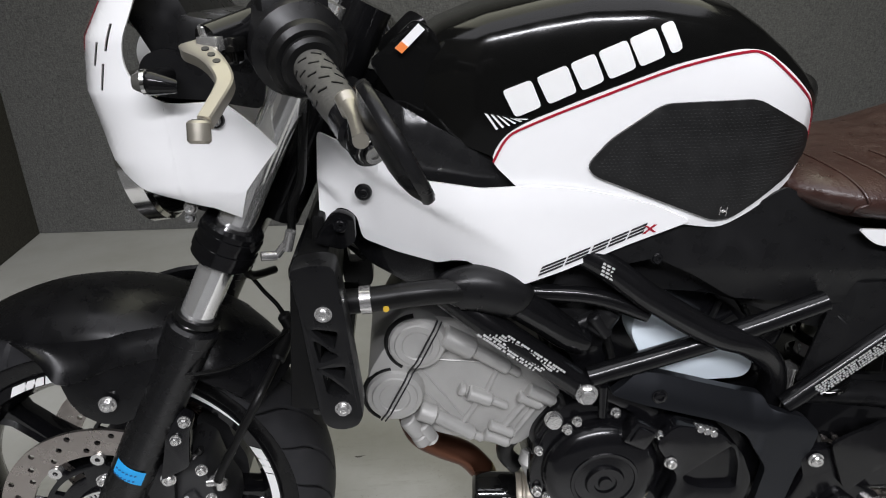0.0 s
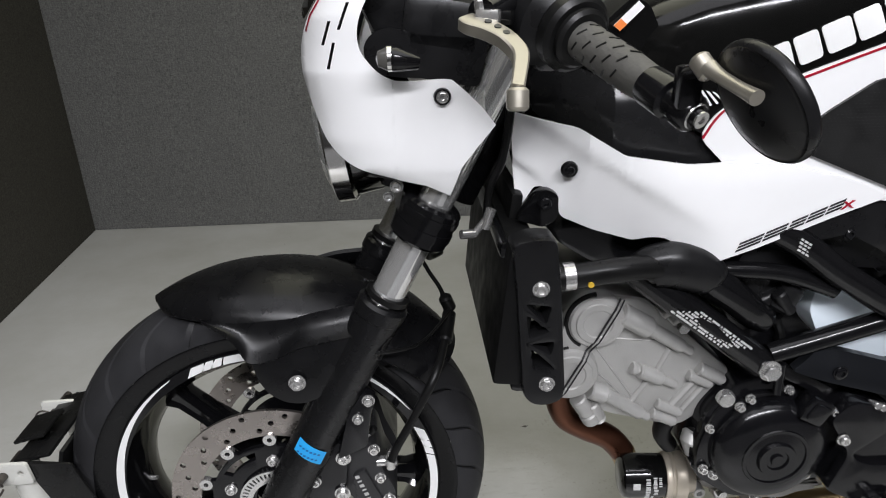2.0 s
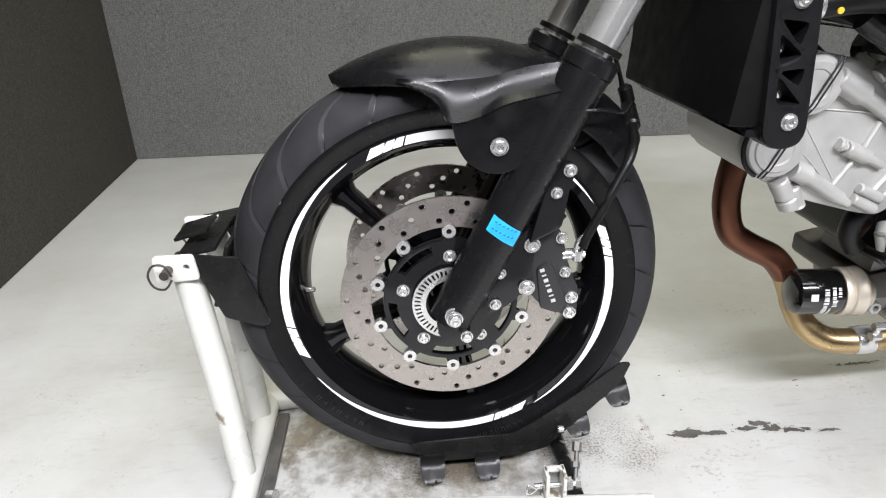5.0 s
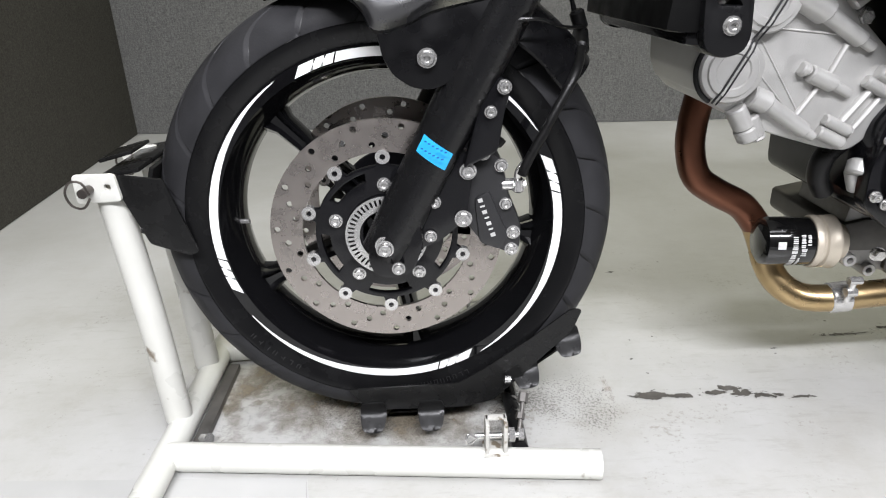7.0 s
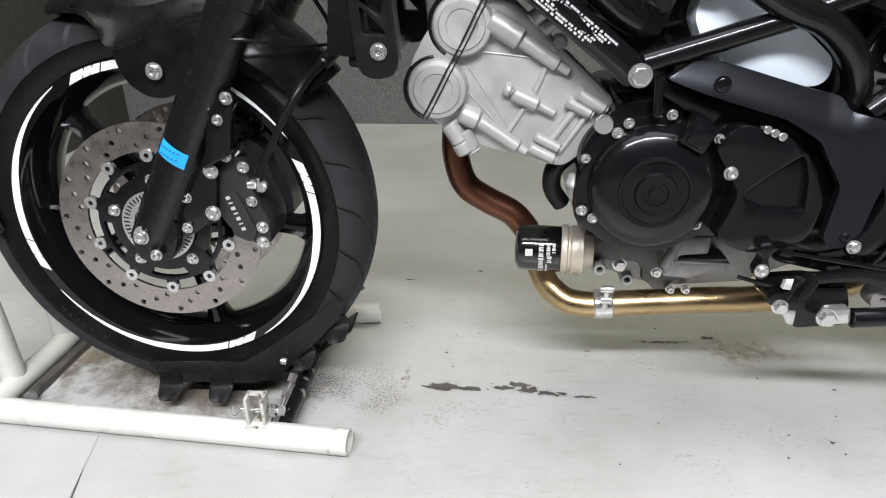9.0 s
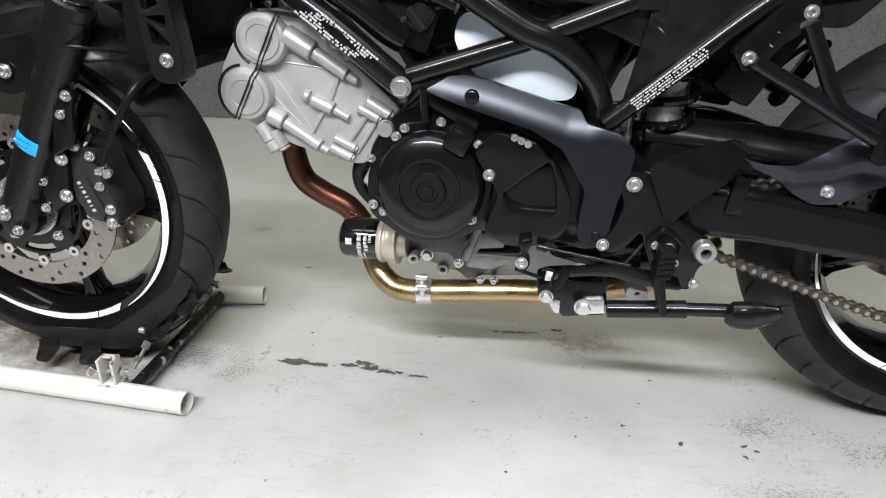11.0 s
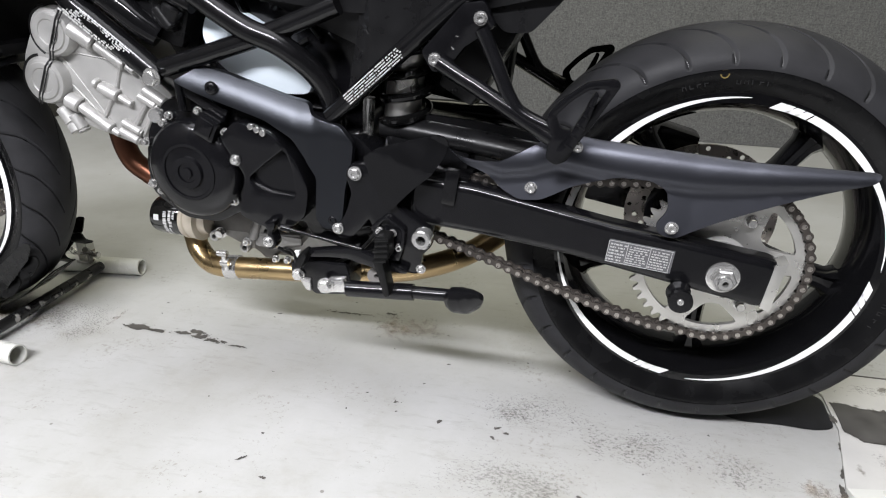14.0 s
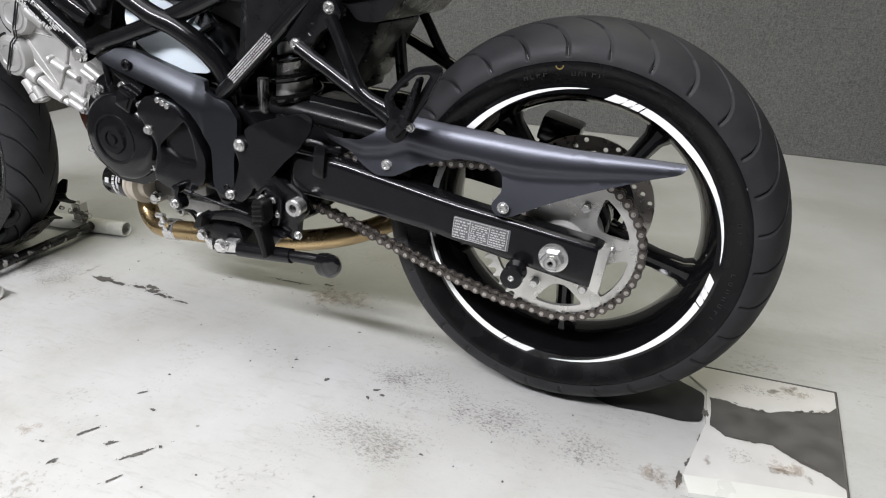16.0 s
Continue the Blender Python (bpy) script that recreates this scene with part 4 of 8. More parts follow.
rod(bm, (0.263, 0.022, 0.548), (0.254, 0.019, 0.572), 0.0095, 14, bevel=0.003)
part("hose_clip", bm, RUBBER, bike)
bm = bmesh.new()
tube(bm, [(0.150, -0.110, 0.572), (0.180, -0.109, 0.572), (0.220, -0.070, 0.560), (0.262, 0.012, 0.552)], 0.0022, 8, 8)
part("sensor_wire", bm, RUBBER, bike)

# ---- bodywork ----
TOP_X = (0.40, 0.420, 0.438, 0.462, 0.495, 0.535, 0.62, 0.70, 0.772, 0.806, 0.84, 0.885)
TOP_Z = (0.892, 0.912, 0.933, 0.953, 0.968, 0.980, 0.996, 0.996, 0.977, 0.955, 0.930, 0.895)


def tank_half(x, z):
    """Half the tank's width at x and z."""
    w = 0.110
    if x > 0.76:
        w = 0.110 - 0.052 * ((x - 0.76) / 0.14) ** 2.4
    if x < 0.56:
        w = 0.110 - 0.055 * ((0.56 - x) / 0.15) ** 1.6
    top = float(np.interp(x, TOP_X, TOP_Z))
    if z > 0.86:
        u = min(0.999, (z - 0.86) / (top - 0.86))
        w *= (1 - u ** 4.5) ** (1 / 4.5)
    else:
        w *= 1 - 0.10 * ((0.86 - z) / 0.14) ** 2
    return max(w, 0.0)


bm = bmesh.new()
stations = [0.405, 0.415, 0.43, 0.45, 0.48, 0.52, 0.57, 0.62, 0.68, 0.73, 0.77, 0.80, 0.83, 0.855, 0.872, 0.885, 0.894, 0.90]
rings = []
for x in stations:
    top = float(np.interp(x, TOP_X, TOP_Z))
    low = float(np.interp(x, (0.40, 0.44, 0.52, 0.62, 0.78, 0.865, 0.90), (0.870, 0.860, 0.830, 0.775, 0.742, 0.786, 0.84)))
    half = []
    for k in range(25):
        t = k / 24
        z = low + (top - low) * math.sin(t * math.pi / 2)
        half.append((tank_half(x, min(z, top - 1e-4)) if k < 24 else 0.0, z))
    ring_ = [(-y, z) for y, z in half] + [(y, z) for y, z in reversed(half[:-1])]
    rings.append([bm.verts.new((x, y, z)) for y, z in ring_])
for p, q in zip(rings, rings[1:]):
    for k in range(len(p)):
        j = (k + 1) % len(p)
        bm.faces.new((p[k], p[j], q[j], q[k]))
bm.faces.new(rings[0])
bm.faces.new(rings[-1])
tank = part("fuel_tank", bm, BLACK_TANK, bike, "gloss black fuel tank with white lower sides", 50)


def on_tank(off):
    return lambda x, z: -tank_half(x, z) - off


WHITE_OUT = [(0.522, 0.824), (0.535, 0.850), (0.556, 0.864), (0.626, 0.891), (0.709, 0.920), (0.772, 0.933), (0.799, 0.930), (0.832, 0.908), (0.868, 0.880), (0.886, 0.856), (0.890, 0.828), (0.862, 0.783), (0.805, 0.748), (0.782, 0.737), (0.745, 0.742), (0.666, 0.762), (0.571, 0.775)]
bm = bmesh.new()
skin(bm, rounded(WHITE_OUT, 0.012), on_tank(0.0022), 0.002, 0.010, mirror=True)
part("tank_side", bm, WHITE, tank, "gloss white lower tank side", both=True)
bm = bmesh.new()
edge = [Vector((x, z)) for x, z in WHITE_OUT[0:11]]
up = [(p.x - 0.000, p.y + 0.0) for p in edge]


def offset_line(line, d):
    out = []
    for i in range(len(line)):
        a, b = Vector(line[max(i - 1, 0)]), Vector(line[min(i + 1, len(line) - 1)])
        t = (b - a).normalized()
        out.append((line[i][0] - t.y * d, line[i][1] + t.x * d))
    return out


fine = [tuple(v.to_2d()) for v in curve([(x, z, 0) for x, z in WHITE_OUT[0:11]], 4)]
for d0, d1, mat, nm in ((-0.0052, -0.0028, RED, "red_pinstripe"),):
    b0, b1 = offset_line(fine, d0), offset_line(fine, d1)
    bm = bmesh.new()
    skin(bm, b0 + b1[::-1], on_tank(0.0032), 0.001, 0.02, mirror=True)
    part(nm, bm, mat, tank, both=True)
# brand mark: six slanted white blocks
LX = [(0.543, 0.571), (0.576, 0.606), (0.609, 0.633), (0.636, 0.664), (0.666, 0.692), (0.696, 0.709)]
for x0, x1 in LX:
    def base(x):
        return 0.870 + (x - 0.543) * 0.385
    hgt = 0.027 + 0.010 * (0.70 - x0) * 0
    o = [(x0 + 0.004, base(x0)), (x1 + 0.002, base(x1)), (x1 - 0.010, base(x1) + hgt), (x0 - 0.010, base(x0) + hgt)]
    bm = bmesh.new()
    skin(bm, rounded(o, 0.004, 2), on_tank(0.0022), 0.001, 0.01)
    part("brand_mark", bm, DECAL, tank, "white block of the brand mark")
for k in range(6):
    x0 = 0.516 + 0.006 * k
    o = [(x0, 0.874 - 0.001 * k), (x0 + 0.0035, 0.873 - 0.001 * k), (x0 + 0.014, 0.858 + 0.0035 * k * 0.6), (x0 + 0.012, 0.857 + 0.0035 * k * 0.6)]
    bm = bmesh.new()
    skin(bm, o, on_tank(0.0020), 0.001, 0.02)
    part("wing_stripe", bm, DECAL, tank)
# warning label on the front edge
bm = bmesh.new()
plate(bm, [(0.4255, 0.9425), (0.4500, 0.9655), (0.4565, 0.9595), (0.4325, 0.9370)], -0.1135, -0.1125, 0)
wl = part("warning_label", bm, DECAL, tank, "small white warning label with an orange end", raw=True)
bm = bmesh.new()
plate(bm, [(0.4255, 0.9425), (0.4325, 0.9490), (0.4392, 0.9432), (0.4325, 0.9370)], -0.1141, -0.1136, 0)
part("label_end", bm, ORANGE, wl, raw=True)
# knee pad with raised dashes
PAD_OUT = [(0.624, 0.818), (0.646, 0.845), (0.698, 0.881), (0.796, 0.883), (0.872, 0.845), (0.880, 0.824), (0.860, 0.797), (0.793, 0.750), (0.772, 0.748), (0.632, 0.806)]
bm = bmesh.new()
skin(bm, rounded(PAD_OUT, 0.010), on_tank(0.0062), 0.0045, 0.010, mirror=True)
pad = part("knee_pad", bm, PAD, tank, "black textured rubber knee pad", both=True)


def inside(p, poly):
    x, z = p
    hit_ = False
    for i in range(len(poly)):
        (x1, z1), (x2, z2) = poly[i - 1], poly[i]
        if (z1 > z) != (z2 > z) and x < (x2 - x1) * (z - z1) / (z2 - z1) + x1:
            hit_ = not hit_
    return hit_


bm = bmesh.new()
cx_, cz_ = 0.755, 0.82
shrunk = [(cx_ + (x - cx_) * 0.93, cz_ + (z - cz_) * 0.91) for x, z in PAD_OUT]
for i in range(60):
    for j in range(40):
        x, z = 0.62 + 0.0048 * i + 0.0024 * (j % 2), 0.748 + 0.0036 * j + 0.0010 * i * 0.0
        if inside((x, z), shrunk):
            y = -tank_half(x, z) - 0.0062
            vs = [bm.verts.new((x + dx, y + (0.0004 if dy else -0.0003), z + dz)) for dx, dz, dy in ((-0.0024, 0, 1), (0, -0.0009, 1), (0.0024, 0, 1), (0, 0.0009, 1), (0, 0, 0))]
            for k in range(4):
                bm.faces.new((vs[k], vs[(k + 1) % 4], vs[4]))
tagged(part("pad_texture", bm, PAD, pad), "raised dash texture", kind="stuff")
for a in (0, 180):
    bm = bmesh.new()
    c = (0.781, 0.7595 + (0.003 if a else -0.003))
    tube(bm, [(c[0] + 0.004 * math.cos(radians(a + b)), -tank_half(0.781, 0.76) - 0.0068, c[1] + 0.004 * math.sin(radians(a + b))) for b in range(-40, 220, 40)], 0.0007, 6, 3)
    part("pad_badge", bm, STEEL, pad)

# white side cowl below the tank
COWL = [(0.333, 0.8425), (0.3325, 0.790), (0.334, 0.7395), (0.342, 0.746), (0.349, 0.757), (0.354, 0.766), (0.367, 0.767), (0.377, 0.760), (0.382, 0.732), (0.420, 0.715), (0.466, 0.702), (0.480, 0.708), (0.498, 0.709), (0.520, 0.696), (0.557, 0.680), (0.600, 0.694), (0.680, 0.724), (0.748, 0.748), (0.712, 0.766), (0.666, 0.781), (0.620, 0.792), (0.571, 0.798), (0.512, 0.796), (0.446, 0.806), (0.395, 0.837)]


def ease(t):
    t = min(1.0, max(0.0, t))
    return t * t * (3 - 2 * t)


def cowl_y(x, z):
    """A soft crease runs down from the bolt; the panel falls away gently below it."""
    crease = 0.815 - 0.62 * (x - 0.40)
    y = -0.108 - 0.012 * math.exp(-((x - 0.56) / 0.12) ** 2)
    d = z - crease
    if x < 0.56:
        y += min(1, (0.56 - x) / 0.1) * (0.20 * max(0, -d) + 0.004 * ease(-d / 0.014))
    y += 0.10 * max(0, z - 0.775) * (1 if x > 0.45 else 0.3)
    # the front corner turns in towards the fork
    y += 0.064 * min(1.0, max(0.0, (z - 0.745) / 0.0975)) * max(0.0, 1 - (x - 0.333) / 0.072)
    return y


def front_crease(x, z):
    y = cowl_y(x, z)
    # a shallow scoop in front of the bracket
    y += 0.0070 * ease((0.802 - z - 0.5 * (x - 0.322)) / 0.014) * ease((0.374 - x) / 0.040)
    return y


bm = bmesh.new()
skin(bm, rounded(COWL, 0.006, 2), front_crease, 0.004, 0.006, mirror=True)
cowl = part("side_cowl", bm, WHITE, bike, "gloss white side cowl", 30, both=True)
bolt(0.387, -0.1015, 0.791, bike, 0.0060, 0.004, mat=BLACK_METAL, name="cowl_bolt")
bm = bmesh.new()
lathe(bm, [(0.0001, -0.002), (0.0080, -0.002), (0.0095, 0.0005), (0.0095, 0.003)], 24, (0.387, -0.1005, 0.791))
part("cowl_washer", bm, BLACK_SATIN, bike)
# model mark: groups of slanted dark bars and a red cross
for u0, u1 in ((0.0, 0.20), (0.22, 0.40), (0.43, 0.56), (0.58, 0.72), (0.74, 0.87)):
    def mp_(u, v):
        return (0.577 + 0.134 * u + 0.004 * v, 0.6915 + 0.0530 * u + 0.0115 * v)
    for v0, v1 in ((0.0, 0.22), (0.39, 0.61), (0.78, 1.0)):
        bm = bmesh.new()
        skin(bm, [mp_(u0, v0), mp_(u1, v0), mp_(u1, v1), mp_(u0, v1)], lambda x, z: cowl_y(x, z) - 0.0012, 0.0008, 0.01)
        part("model_mark", bm, INK, cowl)
for o in ([(0.693, 0.736), (0.696, 0.736), (0.7085, 0.7465), (0.705, 0.7465)], [(0.705, 0.7375), (0.7085, 0.7375), (0.698, 0.7455), (0.6945, 0.7455)]):
    bm = bmesh.new()
    skin(bm, o, lambda x, z: cowl_y(x, z) - 0.0012, 0.0008, 0.01)
    part("model_mark", bm, RED, cowl, "red slanted bar")
# black trim between cowl and tank
bm = bmesh.new()
skin(bm, rounded([(0.375, 0.905), (0.425, 0.884), (0.455, 0.867), (0.515, 0.830), (0.575, 0.797), (0.560, 0.775), (0.440, 0.790), (0.360, 0.840), (0.350, 0.880)], 0.008), lambda x, z: -0.092 + 0.35 * max(0, z - 0.86) - 0.006 * math.exp(-((z - 0.845 + 0.5 * (x - 0.44)) / 0.03) ** 2) + 0.075 * max(0.0, 1 - (x - 0.333) / 0.10), 0.004, 0.008, mirror=True)
part("tank_trim", bm, TRIM_GREY, bike, "satin black trim panel beside the tank", both=True)
bm = bmesh.new()
skin(bm, rounded([(0.40, 0.925), (0.422, 0.942), (0.448, 0.966), (0.466, 0.956), (0.50, 0.88), (0.535, 0.835), (0.515, 0.820), (0.44, 0.860)], 0.008), lambda x, z: -0.076 - 0.2 * max(0, x - 0.43) * 0.5, 0.004, 0.010, mirror=True)
part("tank_edge_trim", bm, BLACK_GLOSS, bike, both=True)

# half fairing
FAIR = [(0.138, 0.987), (0.115, 0.955), (0.103, 0.925), (0.104, 0.890), (0.112, 0.858), (0.124, 0.829), (0.142, 0.809), (0.164, 0.798), (0.196, 0.790), (0.230, 0.782), (0.256, 0.768), (0.268, 0.802), (0.283, 0.821), (0.304, 0.846), (0.288, 0.867), (0.265, 0.889), (0.253, 0.895), (0.210, 0.894), (0.192, 0.898), (0.178, 0.909), (0.167, 0.927), (0.168, 0.950), (0.181, 0.977), (0.200, 1.010), (0.235, 1.045), (0.200, 1.060), (0.160, 1.025)]


def fair_y(x, z):
    """The fairing wraps round the headlight at the front and runs back flat."""
    front = float(np.interp(z, (0.76, 0.80, 0.83, 0.90, 0.955, 1.06), (0.21, 0.138, 0.118, 0.094, 0.098, 0.160)))
    start = float(np.interp(z, (0.76, 0.80, 0.83, 0.86, 0.89, 0.925, 0.955, 1.06), (0.085, 0.085, 0.074, 0.062, 0.053, 0.045, 0.040, 0.030)))
    d = max(0.0, x - front)
    y = -start - (0.122 - start) * (1 - math.exp(-d / 0.040))
    y += 0.15 * max(0, 0.80 - z)
    y += 0.009 * max(0, (x - 0.22) / 0.08) * (1 - 0.6 * ease((z - 0.845) / 0.04))
    return y


bm = bmesh.new()
slot_holes = [[(a[0] - 0.0016, a[1]), (b[0] - 0.0016, b[1]), (b[0] + 0.0016, b[1]), (a[0] + 0.0016, a[1])] for a, b in (((0.159, 0.968), (0.148, 0.943)), ((0.142, 0.931), (0.134, 0.905)), ((0.139, 0.951), (0.1300, 0.928)))]
front_line = [tuple(v.to_2d()) for v in curve([(x, z, 0) for x, z in FAIR[:10]], 4)]
back_line = [tuple(v.to_2d()) for v in curve([(x, z, 0) for x, z in FAIR[13:26]], 4)]
skin(bm, front_line + FAIR[10:13] + back_line + FAIR[26:], fair_y, 0.003, 0.007, slot_holes, mirror=True)
fairing = part("headlight_fairing", bm, WHITE, bike, "gloss white half fairing with slot vents", 32, both=True)
bm = bmesh.new()
skin(bm, rounded([(0.136, 0.988), (0.108, 0.950), (0.104, 0.962), (0.122, 1.000), (0.150, 1.040), (0.190, 1.065), (0.165, 1.035)], 0.004), lambda x, z: fair_y(x, z) + 0.004, 0.003, 0.010, mirror=True)
part("fairing_lip", bm, BLACK_GLOSS, fairing, both=True)
# Added black sheet that keeps the slot vents dark inside.
bm = bmesh.new()
skin(bm, rounded([(0.126, 0.896), (0.146, 0.898), (0.160, 0.940), (0.170, 0.968), (0.160, 0.978), (0.140, 0.968), (0.122, 0.932)], 0.004), lambda x, z: fair_y(x, z) + 0.008, 0.002, 0.010, mirror=True)
part("slot_backing", bm, BLACK_PLASTIC, fairing, both=True)
bm = bmesh.new()
skin(bm, [(0.140, 0.988), (0.117, 0.956), (0.110, 0.940), (0.1115, 0.940), (0.1185, 0.955), (0.1420, 0.988)], lambda x, z: fair_y(x, z) - 0.0012, 0.0008, 0.01, mirror=True)
part("fairing_pinstripe", bm, RED, fairing, "thin red pinstripe", both=True)
bolt(0.249, -0.1225, 0.878, bike, 0.0062, 0.004, mat=STEEL, name="fairing_bolt")
bm = bmesh.new()
lathe(bm, [(0.0001, -0.001), (0.0080, -0.001), (0.0090, 0.001), (0.0090, 0.004)], 24, (0.249, -0.1215, 0.878))
part("fairing_washer", bm, BLACK_SATIN, bike)
# headlight
bm = bmesh.new()
prof = [(0.0001, -0.012), (0.040, -0.010), (0.068, -0.004), (0.084, 0.006), (0.086, 0.010)]
lathe(bm, prof, 48, axis="x")
lens = part("headlight_lens", bm, GLASS, bike, "clear round headlight lens", raw=True)
lens.matrix_local = pose(0.112, 0, 0.824, 0, -5, 0)
bm = bmesh.new()
lathe(bm, [(0.086, 0.004), (0.090, 0.006), (0.090, 0.026), (0.086, 0.030), (0.082, 0.028), (0.082, 0.010)], 48, closed=True, axis="x")
part("headlight_rim", bm, CHROME, lens, "chromed headlight rim")
bm = bmesh.new()
lathe(bm, [(0.084, 0.030), (0.080, 0.060), (0.060, 0.100), (0.030, 0.120), (0.0001, 0.122)], 40, axis="x")
part("headlight_bucket", bm, BLACK_GLOSS, lens)
bm = bmesh.new()
lathe(bm, [(0.080, 0.012), (0.066, 0.036), (0.036, 0.056), (0.012, 0.062), (0.012, 0.040), (0.0001, 0.038)], 40, axis="x")
part("headlight_reflector", bm, CHROME, lens)
bm = bmesh.new()
block(bm, (0.205, -0.055, 0.775), (0.05, 0.02, 0.03), (0, 20, 0))
block(bm, (0.20, 0, 0.80), (0.07, 0.15, 0.05), (0, 12, 0), 0.01)
part("headlight_bracket", bm, BLACK_SATIN, bike)
bolt(0.196, -0.088, 0.776, bike, 0.0075, 0.007)
bolt(0.186, -0.070, 0.757, bike, 0.0065, 0.006)
# turn signals behind the fairing, on a black bracket with an inspection plate
bm = bmesh.new()
skin(bm, rounded([(0.168, 0.922), (0.178, 0.938), (0.200, 0.944), (0.222, 0.936), (0.262, 0.932), (0.300, 0.930), (0.290, 0.880), (0.230, 0.892), (0.210, 0.893), (0.178, 0.897)], 0.010), lambda x, z: -0.085, 0.003, 0.012, mirror=True)
part("instrument_side_cover", bm, BLACK_PLASTIC, bike, "matte black inner fairing cover", both=True)
for side in (-1, 1):
    bm = bmesh.new()
    tube(bm, [(0.205, side * 0.098, 0.920), (0.198, side * 0.135, 0.919), (0.205, side * 0.146, 0.918), (0.226, side * 0.143, 0.914)], [0.008, 0.0115, 0.0115, 0.006], 18, 6)
    sig = part("turn_signal", bm, BLACK_SATIN, bike, "small black indicator with clear lens")
    bm = bmesh.new()
    lathe(bm, [(0.0001, -0.010), (0.007, -0.008), (0.0112, 0.001), (0.0115, 0.006)], 24, axis="x")
    ln = part("lens", bm, AMBER, sig, raw=True)
    ln.location = (0.194, side * 0.170, 0.9235)
    bm = bmesh.new()
    lathe(bm, [(0.0110, 0.0), (0.0122, 0.0), (0.0122, 0.004), (0.0110, 0.004)], 24, closed=True, axis="x")
    lr = part("lens_ring", bm, CHROME, sig, raw=True)
    lr.location = (0.195, side * 0.170, 0.9235)

# clip-on bars, grips, mirrors, levers
for side in (-1, 1):
    def S(p):
        return (p[0], -p[1] * side, p[2])
    bm = bmesh.new()
    rod(bm, S((0.330, -0.110, 0.960)), S((0.405, -0.318, 0.899)), 0.011, 16)
    bar = part("handlebar", bm, BLACK_SATIN, bike)
    G0, G1 = placed(S((0.357, -0.205, 0.940))), placed(S((0.4015, -0.312, 0.902)))
    gd = (G1 - G0).normalized()
    bm = bmesh.new()
    prof = [(0.016, 0), (0.019, 0.003), (0.0162, 0.010), (0.0160, 0.040), (0.0158, 0.070), (0.0145, 0.092), (0.0145, 0.105)]
    lathe(bm, [(r, o) for r, o in prof], 28, axis="x")
    grip = part("grip", bm, GRIP, bar, "grey rubber handlebar grip with cut pattern", raw=True)
    along = Matrix.Translation(G0) @ gd.to_track_quat("X", "Z").to_matrix().to_4x4()
    grip.matrix_local = along
    spots = []
    for i in range(5):
        for k in range(8):
            a = radians(45 * k + 22 * (i % 2))
            spots.append((pose(0.020 + 0.013 * i, 0, 0) @ pose(0, 0, 0, math.degrees(a), 0, 0) @ pose(0, -0.0161, 0, 0, 28, 0), 0.0013, 0.0085))
    tagged(marks(bar, "grip_texture", spots, RUBBER, raw=True), kind="stuff").matrix_local = along
    bm = bmesh.new()
    rod(bm, G0 - gd * 0.075, G0 - gd * 0.012, 0.042, 28, bevel=0.010)
    part("switch_housing", bm, BLACK_PLASTIC, bar, "black plastic switch housing", raw=True)
    bm = bmesh.new()
    rod(bm, G0 - gd * 0.014, G0 + gd * 0.004, 0.033, 28, bevel=0.004)
    part("grip_collar", bm, RUBBER, bar, raw=True)
    bm = bmesh.new()
    rod(bm, G0 + gd * 0.002, G0 + gd * 0.012, 0.025, 28, bevel=0.003)
    part("grip_flange", bm, RUBBER, bar, raw=True)
    bm = bmesh.new()
    block(bm, G0 - gd * 0.045 + Vector((0, 0, 0.02)), (0.06, 0.05, 0.05), (0, 0, 20), 0.012)
    part("switch_pod", bm, BLACK_PLASTIC, bar, "black plastic switch housing", raw=True)
    bm = bmesh.new()
    lathe(bm, [(0.0001, 0.040), (0.006, 0.040), (0.007, 0.037), (0.0115, 0.036), (0.0135, 0.033), (0.0135, 0.022), (0.0115, 0.020), (0.0115, 0.012), (0.0152, 0.010), (0.0152, -0.012), (0.0140, -0.016)], 28, axis="x")
    be = part("bar_end", bm, BLACK_METAL, bar, raw=True)
    be.matrix_local = Matrix.Translation(G1 - gd * 0.012) @ gd.to_track_quat("X", "Z").to_matrix().to_4x4()
    bm = bmesh.new()
    lathe(bm, [(0.0062, 0.0405), (0.0062, 0.042), (0.003, 0.042), (0.003, 0.039)], 20, axis="x")
    lathe(bm, [(0.0085, 0.0362), (0.0092, 0.0376), (0.0100, 0.0362)], 28, axis="x")
    part("bar_end_screw", bm, STEEL, be)
    # bar-end mirror
    bm = bmesh.new()
    block(bm, S((0.403, -0.330, 0.914)), (0.016, 0.016, 0.030), (0, 0, 0), 0.004)
    rod(bm, S((0.401, -0.332, 0.924)), S((0.399, -0.358, 0.931)), 0.0055, 14, bevel=0.001)
    part("mirror_clamp", bm, BLACK_METAL, bar, "black mirror clamp on the bar end")
    bm = bmesh.new()
    tube(bm, [S((0.400, -0.364, 0.931)), S((0.403, -0.376, 0.927)), S((0.406, -0.394, 0.923)), S((0.4085, -0.410, 0.920))], [0.0058, 0.0042, 0.0040, 0.0048], 14, 6)
    rod(bm, S((0.396, -0.354, 0.937)), S((0.402, -0.364, 0.926)), 0.0068, 18, bevel=0.002)
    part("mirror_arm", bm, LEVER, bar, "champagne metal mirror arm")
    bm = bmesh.new()
    lathe(bm, [(0.0001, 0.0120), (0.012, 0.0117), (0.022, 0.0104), (0.031, 0.0078), (0.0365, 0.0048), (0.0385, 0.0036), (0.0395, 0.0040), (0.0412, 0.0018), (0.0414, -0.0010), (0.0405, -0.0035), (0.0385, -0.004), (0.0001, -0.003)], 64, axis="x")
    mir = part("mirror", bm, BLACK_PLASTIC, bar, "round black bar-end mirror", 60, raw=True)
